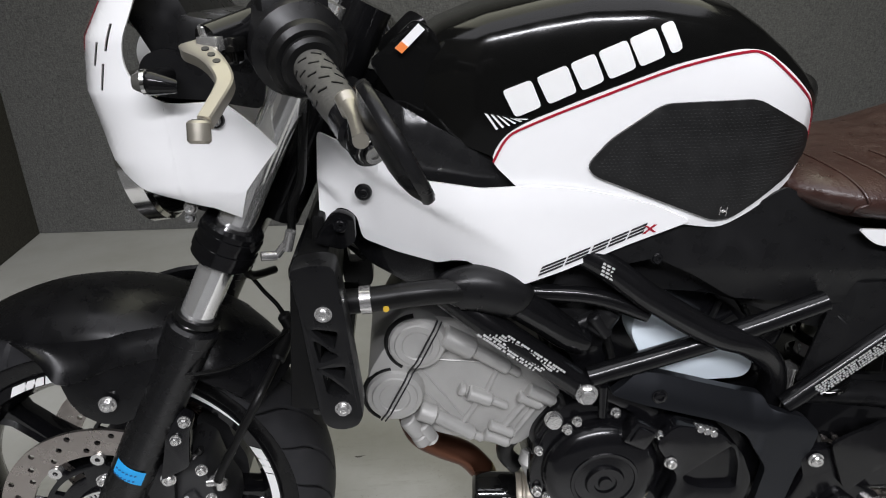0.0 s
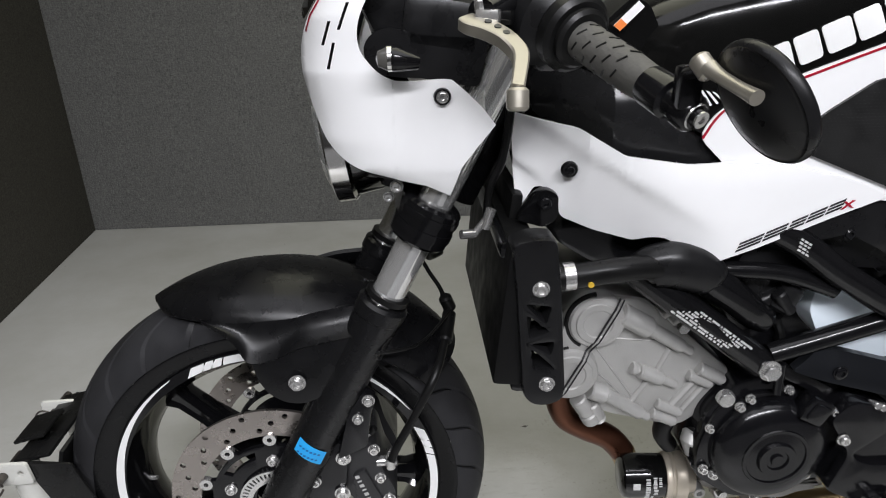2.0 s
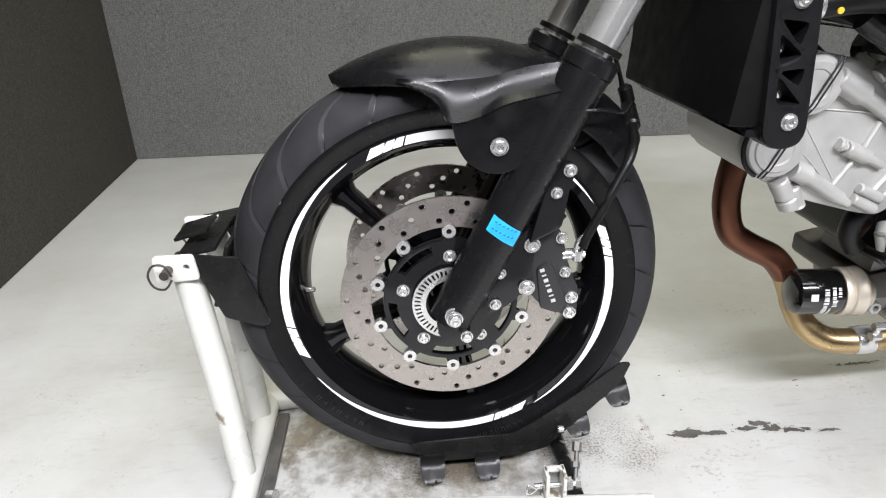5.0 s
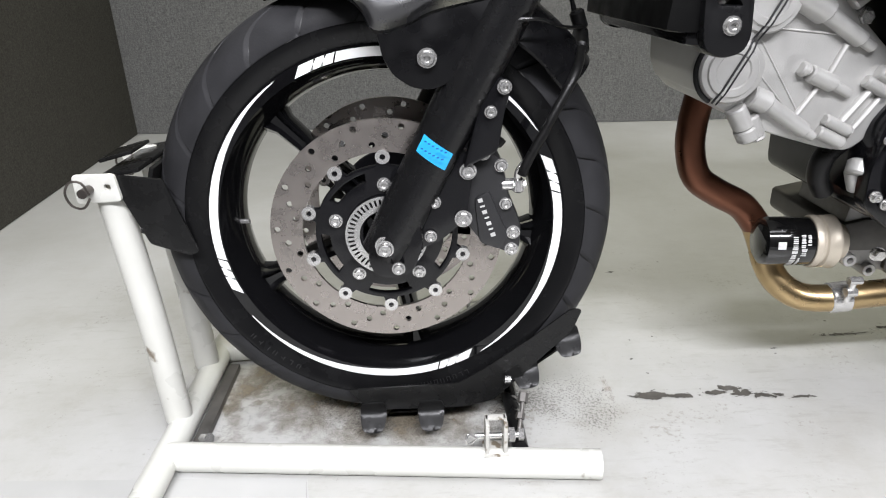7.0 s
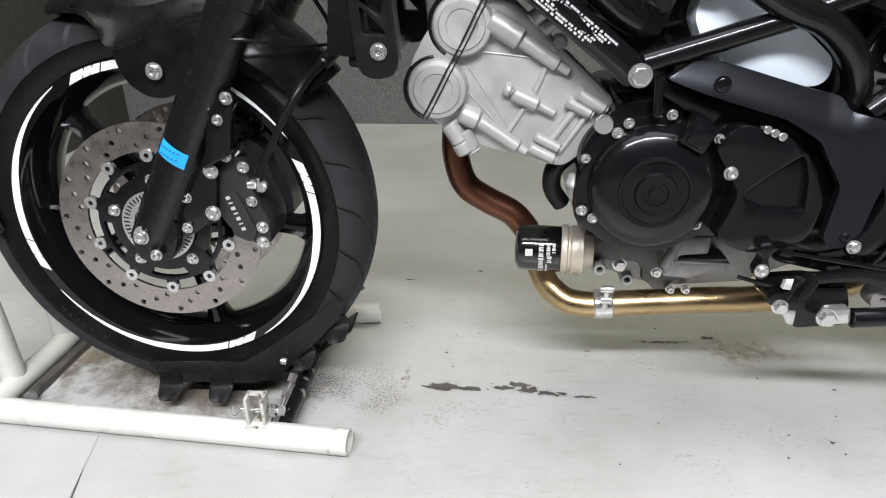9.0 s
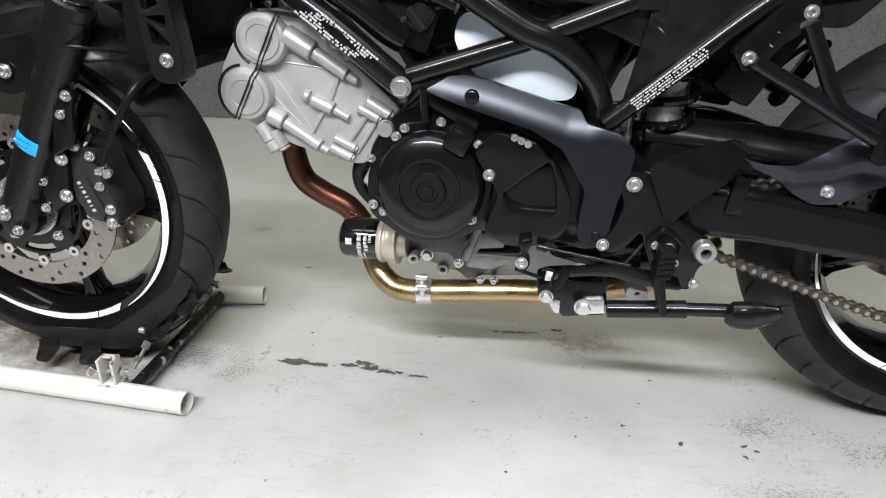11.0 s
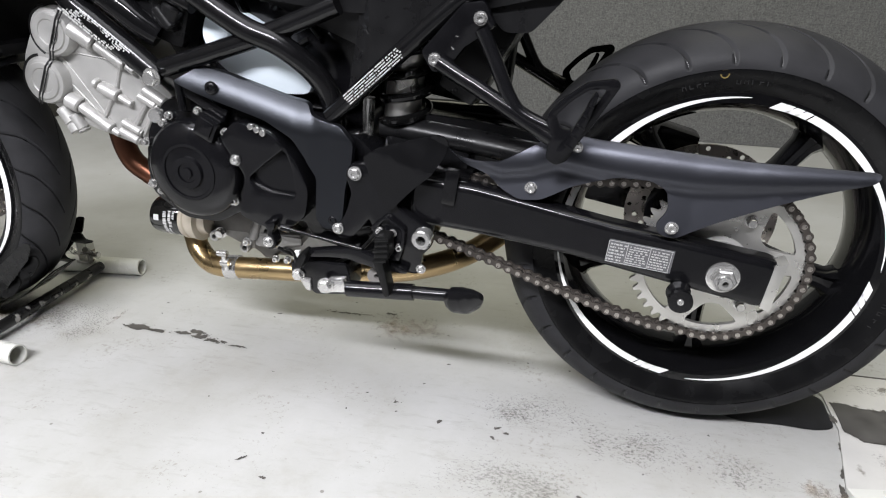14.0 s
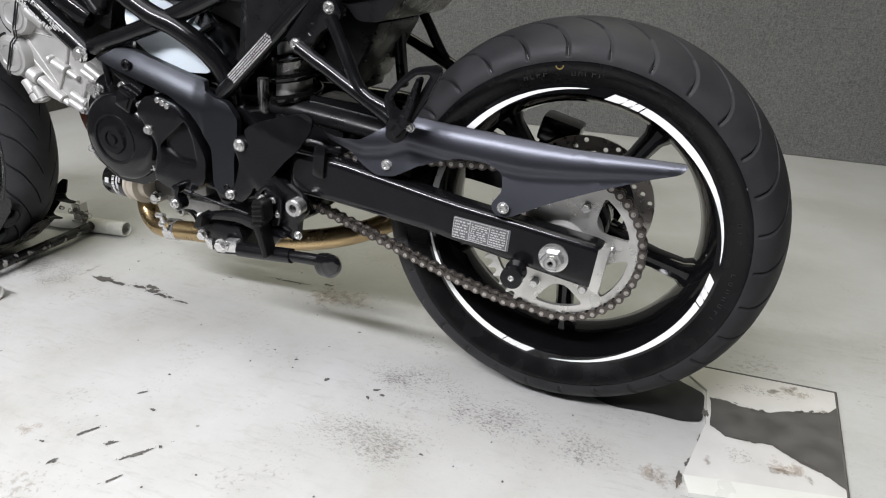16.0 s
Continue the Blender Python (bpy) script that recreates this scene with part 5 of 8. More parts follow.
    facing = Matrix.Translation(Vector(S((0.4250, -0.417, 0.9170)))) @ Vector((-0.881, 0.145 * side, -0.450)).to_track_quat("X", "Z").to_matrix().to_4x4()
    mir.matrix_local = facing
    bm = bmesh.new()
    lathe(bm, [(0.0001, -0.0045), (0.0388, -0.0045)], 48, axis="x")
    mg = part("mirror_glass", bm, CHROME, bar, raw=True)
    mg.matrix_local = facing
    # lever: a bent flat blade with a round end; black discs give the dark of its holes
    bm = bmesh.new()
    line_ = curve([S(p) for p in ((0.262, -0.240, 0.960), (0.268, -0.247, 0.9575), (0.279, -0.257, 0.954), (0.290, -0.272, 0.948), (0.2975, -0.285, 0.940), (0.2985, -0.295, 0.9345), (0.295, -0.311, 0.926), (0.2905, -0.327, 0.917))], 5)
    wide_ = (0.0085, 0.0100, 0.0092, 0.0078, 0.0070, 0.0062, 0.0055, 0.0052)
    rows_ = []
    for i, c in enumerate(line_):
        tn = (line_[min(i + 1, len(line_) - 1)] - line_[max(i - 1, 0)]).normalized()
        nr = Vector(S((0.05, -0.38, 0.92)))
        nr = (nr - tn * nr.dot(tn)).normalized()
        wd = tn.cross(nr) * float(np.interp(i / (len(line_) - 1), np.linspace(0, 1, 8), wide_))
        rows_.append([bm.verts.new(c + wd * u + nr * v) for u, v in ((-1, -0.0065), (-1, 0.0022), (-0.78, 0.0035), (0.78, 0.0035), (1, 0.0022), (1, -0.0065), (0.8, -0.0080), (-0.8, -0.0080))])
    for p, q in zip(rows_, rows_[1:]):
        for k in range(8):
            bm.faces.new((p[k], p[(k + 1) % 8], q[(k + 1) % 8], q[k]))
    bm.faces.new(rows_[0])
    bm.faces.new(rows_[-1][::-1])
    rod(bm, S((0.2885, -0.340, 0.9030)), S((0.2890, -0.336, 0.9185)), 0.0082, 24, bevel=0.002)
    rod(bm, S((0.2905, -0.327, 0.914)), S((0.2890, -0.337, 0.9125)), 0.0048, 12)
    lever = part("lever", bm, LEVER, bar, "champagne anodised brake or clutch lever", raw=True)
    for p in ((0.2785, -0.2555, 0.9590), (0.2850, -0.2645, 0.9555), (0.2905, -0.2730, 0.9515)):
        bm = bmesh.new()
        c = Vector(S(p))
        nr = Vector(S((0.05, -0.38, 0.92))).normalized()
        rod(bm, c - nr * 0.001, c + nr * 0.0004, 0.0030, 14)
        part("hole_disc", bm, INK, lever, raw=True)
    bm = bmesh.new()
    c, nr = Vector(S((0.2889, -0.3365, 0.9188))), Vector(S((0.03, 0.25, 0.96))).normalized()
    rod(bm, c, c + nr * 0.0004, 0.0046, 18)
    part("lever_end_disc", bm, INK, lever, raw=True)
    bm = bmesh.new()
    block(bm, S((0.285, -0.230, 0.960)), (0.036, 0.020, 0.012), (0, 0, 20 * side), 0.003)
    rod(bm, S((0.290, -0.224, 0.944)), S((0.290, -0.224, 0.968)), 0.0105, 20, bevel=0.002)
    part("lever_clamp", bm, BLACK_GLOSS, lever, raw=True)
    bm = bmesh.new()
    block(bm, S((0.280, -0.243, 0.9615)), (0.020, 0.012, 0.012), (0, 0, 20 * side), 0.003)
    rod(bm, S((0.276, -0.234, 0.964)), S((0.275, -0.236, 0.976)), 0.0062, 18, bevel=0.0015)
    rod(bm, S((0.288, -0.232, 0.962)), S((0.287, -0.234, 0.972)), 0.0052, 18, bevel=0.0015)
    part("lever_adjuster", bm, STEEL, lever, raw=True)
    bm = bmesh.new()
    rod(bm, S((0.278, -0.208, 0.958)), S((0.325, -0.150, 0.975)), 0.014)
    rod(bm, S((0.30, -0.165, 0.955)), S((0.345, -0.165, 0.965)), 0.018)
    part("lever_perch", bm, BLACK_SATIN, bar)
bm = bmesh.new()
block(bm, (0.20, 0, 0.965), (0.06, 0.16, 0.09), (0, -25, 0), 0.012)
block(bm, (0.255, 0, 0.94), (0.09, 0.17, 0.06), (0, 10, 0), 0.012)
part("instrument_panel", bm, BLACK_PLASTIC, bike)
bm = bmesh.new()
tube(bm, [(0.33, -0.05, 0.90), (0.325, -0.075, 0.85), (0.318, -0.075, 0.80), (0.305, -0.075, 0.77), (0.300, -0.075, 0.735)], 0.0050, 10, 8)
tube(bm, [(0.25, -0.06, 0.735), (0.235, -0.05, 0.70), (0.232, -0.03, 0.66), (0.25, 0.02, 0.64)], 0.0055, 10, 8)
part("control_cable", bm, RUBBER, bike)
bm = bmesh.new()
rod(bm, (0.268, -0.098, 0.718), (0.284, -0.092, 0.716), 0.0055)
rod(bm, (0.284, -0.092, 0.716), (0.300, -0.088, 0.735), 0.0045)
rod(bm, (0.296, -0.09, 0.722), (0.303, -0.09, 0.745), 0.006)
part("hose_union", bm, STEEL, bike)

# seat: sections (x, top, bottom, half width) along its length
SEAT = ((0.856, 0.782, 0.768, 0.070), (0.864, 0.794, 0.760, 0.095), (0.892, 0.799, 0.748, 0.118), (0.93, 0.797, 0.738, 0.130), (0.99, 0.794, 0.730, 0.136), (1.08, 0.804, 0.730, 0.135), (1.18, 0.836, 0.745, 0.125), (1.30, 0.872, 0.790, 0.10), (1.36, 0.872, 0.82, 0.07))


def seat_point(x, a, out=1.0):
    xs = [r[0] for r in SEAT]
    zt, zb, w = (float(np.interp(x, xs, [r[k] for r in SEAT])) for k in (1, 2, 3))
    c, s = math.cos(a), math.sin(a)
    return (x, out * w * math.copysign(abs(c) ** 0.75, c), (zt + zb) / 2 + out * (zt - zb) / 2 * math.copysign(abs(s) ** 0.8, s))


bm = bmesh.new()
rings = []
for x in (0.856, 0.864, 0.878, 0.892, 0.91, 0.93, 0.96, 0.99, 1.03, 1.08, 1.13, 1.18, 1.24, 1.30, 1.36):
    rings.append([bm.verts.new(seat_point(x, 2 * math.pi * k / 36)) for k in range(36)])
for p, q in zip(rings, rings[1:]):
    for k in range(36):
        j = (k + 1) % 36
        bm.faces.new((p[k], p[j], q[j], q[k]))
bm.faces.new(rings[0])
bm.faces.new(rings[-1])
bmesh.ops.subdivide_edges(bm, edges=bm.edges[:], cuts=1, use_grid_fill=True, smooth=0.6)
seat = part("seat", bm, LEATHER, bike, "brown ribbed leather seat", 70)
for x in (0.930, 0.975, 1.020, 1.065):
    bm = bmesh.new()
    tube(bm, [seat_point(x + 0.010 * math.cos(radians(a)) * (a > 180) - 0.012 * max(0.0, math.sin(radians(a))), radians(a), 1.004) for a in range(206, 89, -9)], 0.0018, 8, 3)
    part("seat_piping", bm, LEATHER, seat, "raised seam of the seat")
bm = bmesh.new()
skin(bm, rounded([(0.935, 0.735), (1.05, 0.728), (1.30, 0.800), (1.42, 0.86), (1.40, 0.80), (1.20, 0.715), (1.02, 0.705), (0.96, 0.715)], 0.01), lambda x, z: -0.118 + 0.15 * max(0, x - 1.1), 0.004, 0.02, mirror=True)
part("tail_cowl", bm, WHITE, bike, "white tail panel under the seat", both=True)

# black side covers under tank and seat
bm = bmesh.new()
skin(bm, rounded([(0.640, 0.688), (0.668, 0.716), (0.748, 0.746), (0.782, 0.737), (0.858, 0.783), (0.90, 0.752), (0.96, 0.728), (1.10, 0.715), (1.22, 0.72), (1.21, 0.66), (1.12, 0.640), (1.01, 0.628), (0.93, 0.630), (0.818, 0.642), (0.760, 0.680), (0.714, 0.704)], 0.010), lambda x, z: -0.098 - 0.010 * math.exp(-((z - 0.69 + 0.05 * (x - 0.9)) / 0.03) ** 2), 0.004, 0.012, mirror=True)
part("side_cover", bm, BLACK_PLASTIC, bike, "matte black plastic side cover", both=True)
bm = bmesh.new()
skin(bm, rounded([(0.925, 0.512), (0.937, 0.520), (1.005, 0.572), (1.085, 0.630), (1.09, 0.66), (0.945, 0.66), (0.948, 0.625), (0.932, 0.545)], 0.006), lambda x, z: -0.106 + 0.012 * min(1, max(0, (0.962 + 0.1 * (z - 0.6) - x) / 0.012)), 0.004, 0.010, mirror=True)
part("frame_cover", bm, BLACK_PLASTIC, bike, "matte black triangular frame cover", both=True)
bolt(0.716, -0.106, 0.703, bike, 0.0075, 0.004, mat=BLACK_METAL)

# ---- frame ----
for side in (-1, 1):
    def M(p):
        return (p[0], -p[1] * side, p[2])
    for nm, pts, r in (("frame_tube", [(0.36, -0.040, 0.82), (0.50, -0.070, 0.768), (0.644, -0.104, 0.703), (0.709, -0.118, 0.657), (0.788, -0.121, 0.608), (0.836, -0.116, 0.588), (0.876, -0.102, 0.555), (0.896, -0.090, 0.521), (0.902, -0.084, 0.485), (0.902, -0.080, 0.450)], 0.0165),
                       ("frame_tube", [(0.648, -0.111, 0.545), (0.735, -0.112, 0.572), (0.827, -0.112, 0.602), (0.925, -0.111, 0.640)], 0.0135),
                       ("frame_tube", [(0.48, -0.085, 0.668), (0.565, -0.100, 0.662), (0.648, -0.104, 0.654), (0.712, -0.112, 0.632)], 0.011),
                       ("frame_tube", [(0.474, -0.096, 0.662), (0.535, -0.114, 0.617), (0.602, -0.114, 0.564), (0.640, -0.112, 0.533)], 0.0185),
                       ("seat_rail", [(0.905, -0.110, 0.490), (0.972, -0.110, 0.550), (1.024, -0.110, 0.596), (1.100, -0.110, 0.658), (1.20, -0.105, 0.72)], 0.0125)):
        bm = bmesh.new()
        tube(bm, [M(p) for p in pts], r, 18, 6)
        part(nm, bm, FRAME, bike, "satin black steel frame tube")
    bm = bmesh.new()
    tube(bm, [M((1.066, -0.130, 0.576)), M((1.13, -0.136, 0.540)), M((1.214, -0.142, 0.492))], 0.0105, 14, 4)
    tube(bm, [M((1.118, -0.128, 0.618)), M((1.135, -0.132, 0.585)), M((1.160, -0.138, 0.535)), M((1.178, -0.140, 0.518)), M((1.212, -0.142, 0.504))], 0.0095, 14, 6)
    part("peg_hanger", bm, BLACK_METAL, bike, "black tubular passenger peg hanger")
    bm = bmesh.new()
    plate(bm, rounded([(1.040, 0.588), (1.056, 0.562), (1.075, 0.566), (1.100, 0.598), (1.135, 0.622), (1.120, 0.652), (1.095, 0.648)], 0.006), -0.126, -0.112, 0.003)
    if side > 0:
        for v in bm.verts:
            v.co.y *= -1
    part("hanger_bracket", bm, BLACK_METAL, bike)
    # passenger peg: a flat heel loop and a folded ribbed peg
    bm = bmesh.new()
    plate(bm, rounded([(1.207, 0.524), (1.229, 0.547), (1.251, 0.565), (1.286, 0.571), (1.292, 0.563), (1.282, 0.546), (1.267, 0.519), (1.248, 0.490), (1.236, 0.466), (1.222, 0.459), (1.208, 0.468), (1.211, 0.487)], 0.006), -0.151, -0.143, 0.002, [rounded([(1.218, 0.523), (1.235, 0.541), (1.255, 0.556), (1.276, 0.558), (1.266, 0.541), (1.248, 0.514), (1.236, 0.505), (1.224, 0.508)], 0.005)])
    if side > 0:
        for v in bm.verts:
            v.co.y *= -1
    peg = part("passenger_peg", bm, BLACK_METAL, bike, "folded black passenger footpeg with a flat heel loop")
    bm = bmesh.new()
    plate(bm, rounded([(1.222, 0.482), (1.234, 0.498), (1.250, 0.530), (1.262, 0.556), (1.267, 0.553), (1.257, 0.518), (1.243, 0.484), (1.230, 0.470)], 0.003), -0.166, -0.150, 0.003)
    for k in range(5):
        block(bm, (1.236 + 0.0058 * k, -0.1665, 0.490 + 0.0125 * k), (0.011 - 0.001 * k, 0.003, 0.003), (0, 26, 0), 0.001)
    if side > 0:
        for v in bm.verts:
            v.co.y *= -1
    part("peg_rubber", bm, BLACK_METAL, peg)
bolt(1.060, -0.128, 0.579, bike, 0.0085, 0.006, mat=STEEL)
bolt(1.116, -0.128, 0.631, bike, 0.0085, 0.006, mat=STEEL)
bolt(1.085, -0.120, 0.596, bike, 0.0065, 0.006, mat=STEEL)
bolt(1.090, -0.120, 0.612, bike, 0.0065, 0.006, mat=STEEL)
bolt(1.248, -0.152, 0.486, bike, 0.0065, 0.006, mat=STEEL)
bolt(0.641, -0.1315, 0.534, bike, 0.0135, 0.008, mat=STEEL, hexa=True, name="frame_bolt")
# print on the frame
spots = []
for i in range(6):
    u = 0.036
    while u < 0.122:
        w = random.uniform(0.0012, 0.0040)
        d = Vector((0.486, -0.1325, 0.655)) + Vector((0.79, 0, -0.61)) * (u + w / 2 + 0.006 * i) + Vector((0.61, 0, 0.79)) * (-0.011 + 0.0038 * i)
        spots.append((Matrix.Translation(d) @ pose(0, 0, 0, 0, 37.7, 0), w, 0.0026))
        u += w + random.choice((0.0008, 0.0010, 0.0030))
marks(bike, "frame_print", spots, PRINT, "rows of illegible pale print")
spots = []
for i in range(5):
    u = random.uniform(0.0, 0.006)
    while u < 0.105:
        w = random.uniform(0.0010, 0.0040)
        d = Vector((0.932, -0.1232, 0.516)) + Vector((0.755, 0, 0.656)) * (u + w / 2) + Vector((-0.656, 0, 0.755)) * (-0.0070 + 0.0034 * i)
        spots.append((Matrix.Translation(d) @ pose(0, 0, 0, 0, -41, 0), w, 0.0017))
        u += w + random.choice((0.0009, 0.0012, 0.0028))
marks(bike, "rail_print", spots, PRINT, "rows of illegible white print")
spots = []
for i in range(4):
    for k in range(3):
        d = Vector((0.653, -0.124, 0.699)) + Vector((0.85, 0, -0.52)) * (0.0062 * k - 0.002 * i) + Vector((0.52, 0, 0.85)) * (-0.008 + 0.0040 * i)
        spots.append((Matrix.Translation(d) @ pose(0, 0, 0, 0, 31, 0), 0.0048 - 0.0012 * ((i + k) % 2), 0.0024))
marks(bike, "frame_sticker", spots, PRINT, "small pale printed sticker")

# grey engine hanger plate
HANG = [(0.671, 0.530), (0.709, 0.551), (0.742, 0.545), (0.846, 0.514), (0.874, 0.508), (0.880, 0.493), (0.925, 0.482), (0.945, 0.460), (0.941, 0.434), (0.929, 0.392), (0.922, 0.345), (0.912, 0.328), (0.892, 0.326), (0.880, 0.340), (0.886, 0.405), (0.852, 0.460), (0.812, 0.484), (0.713, 0.514)]


RIDGE = [(0.680, 0.524), (0.735, 0.512), (0.796, 0.494), (0.858, 0.474), (0.884, 0.472), (0.900, 0.478), (0.945, 0.470)]


def hang_y(x, z):
    ridge = float(np.interp(x, [p[0] for p in RIDGE], [p[1] for p in RIDGE]))
    t = max(0.0, (z - ridge + 0.010) / 0.034)
    return -0.131 + 0.012 * t ** 1.8 + 0.10 * max(0.0, ridge - z) * (1 if x < 0.87 else 0.3)



for side in (-1, 1):
    bm = bmesh.new()
    skin(bm, rounded(HANG, 0.007), hang_y, 0.012, 0.005)
    if side > 0:
        for v in bm.verts:
            v.co.y *= -1
    part("engine_hanger", bm, HANGER, bike, "satin dark grey frame plate", 30)
bolt(0.733, -0.1285, 0.524, bike, 0.0095, 0.004, mat=BLACK_METAL)
bolt(0.906, -0.124, 0.341, bike, 0.0080, 0.005, mat=BLACK_METAL)

# ---- engine ----
bm = bmesh.new()
plate(bm, rounded([(0.590, 0.330), (0.585, 0.440), (0.630, 0.500), (0.740, 0.500), (0.930, 0.470), (0.985, 0.420), (0.985, 0.330), (0.900, 0.300), (0.850, 0.318), (0.780, 0.324), (0.640, 0.326)], 0.02), -0.095, 0.105, 0.008)
plate(bm, rounded([(0.66, 0.50), (0.60, 0.60), (0.66, 0.68), (0.90, 0.70), (0.95, 0.60), (0.90, 0.48)], 0.02), -0.055, 0.07, 0.01)
engine = part("crankcase", bm, BLACK_METAL, bike, "black engine crankcase")
# front cylinder and head
bm = bmesh.new()
CYL = [(0.384, 0.500), (0.383, 0.536), (0.399, 0.573), (0.419, 0.607), (0.446, 0.616), (0.505, 0.606), (0.560, 0.556), (0.606, 0.514), (0.632, 0.490), (0.622, 0.462), (0.604, 0.428), (0.573, 0.404), (0.545, 0.408), (0.470, 0.430), (0.404, 0.462), (0.388, 0.482)]
plate(bm, rounded(CYL, 0.010), -0.064, 0.085, 0.006)
cyl = part("cylinder_head", bm, CAST, engine, "bare cast aluminium front cylinder and head")
cyl.location = (-0.003, -0.009, 0.004)
for cx, cz, r in ((0.442, 0.5805, 0.035), (0.411, 0.5055, 0.036)):
    bm = bmesh.new()
    lathe(bm, [(0.0001, -0.0790), (r * 0.52, -0.0790), (r * 0.56, -0.0805), (r * 0.78, -0.0805), (r * 0.82, -0.0785), (r * 0.97, -0.0775), (r * 1.03, -0.0745), (r * 1.10, -0.060)], 40, (cx, 0, cz))
    part("cam_cap", bm, CAST, cyl)
    # A black arc follows the left half of each cap's edge.
    bm = bmesh.new()
    tube(bm, [(cx + r * 1.10 * math.cos(radians(a)), -0.0725, cz + r * 1.10 * math.sin(radians(a))) for a in range(95, 251, 12)], 0.0030, 8, 2)
    part("cap_arc", bm, RUBBER, cyl, "black arc round the left of the cap")


bm = bmesh.new()
plate(bm, rounded([(0.466, 0.610), (0.446, 0.616), (0.424, 0.614), (0.382, 0.545), (0.377, 0.528), (0.379, 0.498), (0.388, 0.476), (0.399, 0.472), (0.413, 0.506), (0.428, 0.534), (0.446, 0.570)], 0.006), -0.0745, 0.08, 0.003)
part("valve_cover", bm, CAST, cyl, "cast aluminium valve cover")


def boss(pts, name="stud_boss"):
    """A stepped round boss that lies on the cylinder's face: (x, z, radius) from end to end."""
    b_ = bmesh.new()
    for (x0, z0, r0), (x1, z1, r1) in zip(pts, pts[1:]):
        rod(b_, (x0, -0.067, z0), (x1, -0.067, z1), r0, 18, bevel=min(0.002, r0 * 0.3))
    return part(name, b_, CAST, cyl)


boss([(0.474, 0.587, 0.0145), (0.512, 0.564, 0.0095), (0.558, 0.534, 0.0060), (0.573, 0.525, 0.004)])
boss([(0.440, 0.476, 0.0135), (0.462, 0.466, 0.0095), (0.513, 0.432, 0.0060), (0.525, 0.424, 0.004)])
boss([(0.494, 0.506, 0.0085), (0.502, 0.502, 0.0062), (0.505, 0.500, 0.0100), (0.536, 0.486, 0.0058), (0.558, 0.474, 0.003)])
boss([(0.584, 0.500, 0.0090), (0.618, 0.480, 0.006), (0.622, 0.478, 0.006)])
boss([(0.572, 0.490, 0.0075), (0.602, 0.474, 0.006), (0.604, 0.473, 0.005)])
boss([(0.528, 0.432, 0.0080), (0.560, 0.416, 0.006), (0.562, 0.415, 0.005)])
boss([(0.534, 0.446, 0.0070), (0.566, 0.430, 0.006), (0.568, 0.429, 0.005)])
boss([(0.524, 0.584, 0.0100), (0.546, 0.602, 0.010), (0.548, 0.604, 0.009)])
boss([(0.538, 0.572, 0.0085), (0.560, 0.592, 0.009), (0.562, 0.594, 0.009)])
boss([(0.425, 0.462, 0.0120), (0.440, 0.438, 0.013), (0.448, 0.424, 0.013)], "pipe_stub")
boss([(0.444, 0.452, 0.0100), (0.456, 0.428, 0.010), (0.458, 0.424, 0.010)], "pipe_stub")
bm = bmesh.new()
for (x0, z0), (x1, z1), r in (((0.592, 0.492), (0.548, 0.430), 0.0055), ((0.606, 0.484), (0.566, 0.424), 0.0045), ((0.544, 0.530), (0.528, 0.490), 0.0040), ((0.520, 0.482), (0.500, 0.450), 0.0040), ((0.602, 0.440), (0.628, 0.478), 0.0050), ((0.447, 0.551), (0.560, 0.538), 0.0014), ((0.440, 0.545), (0.512, 0.440), 0.0012), ((0.430, 0.520), (0.498, 0.448), 0.0012)):
    rod(bm, (x0, -0.064, z0), (x1, -0.064, z1), r, 10)
tagged(part("cast_ribs", bm, CAST, cyl), kind="stuff")
for dx, dz, r in ((0.0, 0.0, 0.0013), (0.005, -0.002, 0.0010)):
    bm = bmesh.new()
    for (x0, z0, y0), (x1, z1, y1) in (((0.468, 0.614, -0.0770), (0.462, 0.602, -0.0808)), ((0.462, 0.602, -0.0808), (0.440, 0.558, -0.0808)), ((0.440, 0.558, -0.0808), (0.430, 0.540, -0.0755)), ((0.430, 0.540, -0.0755), (0.424, 0.530, -0.0808)), ((0.424, 0.530, -0.0808), (0.400, 0.484, -0.0808)), ((0.400, 0.484, -0.0808), (0.392, 0.470, -0.0770))):
        rod(bm, (x0 + dx, y0, z0 + dz), (x1 + dx, y1, z1 + dz), r, 8)
    part("gasket_line", bm, INK, cyl)
for x, z in ((0.604, 0.452), (0.590, 0.462)):
    bolt(x, -0.066, z, engine, 0.006, 0.006, mat=CAST)
bm = bmesh.new()
lathe(bm, [(0.0001, -0.006), (0.010, -0.006), (0.012, -0.003), (0.012, 0.004)], 24)
pl = part("oil_plug", bm, STEEL, engine, raw=True)
pl.location = placed((0.612, -0.096, 0.470))
bolt(0.556, -0.068, 0.563, engine, 0.0105, 0.008, mat=STEEL, hexa=True)
# generator cover: a turned dome with a ring and a boss
bm = bmesh.new()
dome = [(0.078, -0.090), (0.0775, -0.108), (0.074, -0.116), (0.066, -0.122), (0.052, -0.1255), (0.045, -0.1265), (0.044, -0.1285), (0.040, -0.1285), (0.039, -0.1265), (0.026, -0.1275), (0.024, -0.1325), (0.015, -0.1325), (0.014, -0.1300), (0.009, -0.1300), (0.008, -0.1330), (0.0001, -0.1330)]
lathe(bm, dome, 72, (0.675, 0, 0.394))
part("generator_cover", bm, BLACK_METAL, engine, "round black engine cover with raised ring")
bm = bmesh.new()
plate(bm, rounded([(0.584, 0.345), (0.582, 0.395), (0.600, 0.455), (0.645, 0.482), (0.700, 0.480), (0.748, 0.452), (0.766, 0.400), (0.756, 0.335), (0.700, 0.304), (0.640, 0.305)], 0.014), -0.100, -0.080, 0.006)
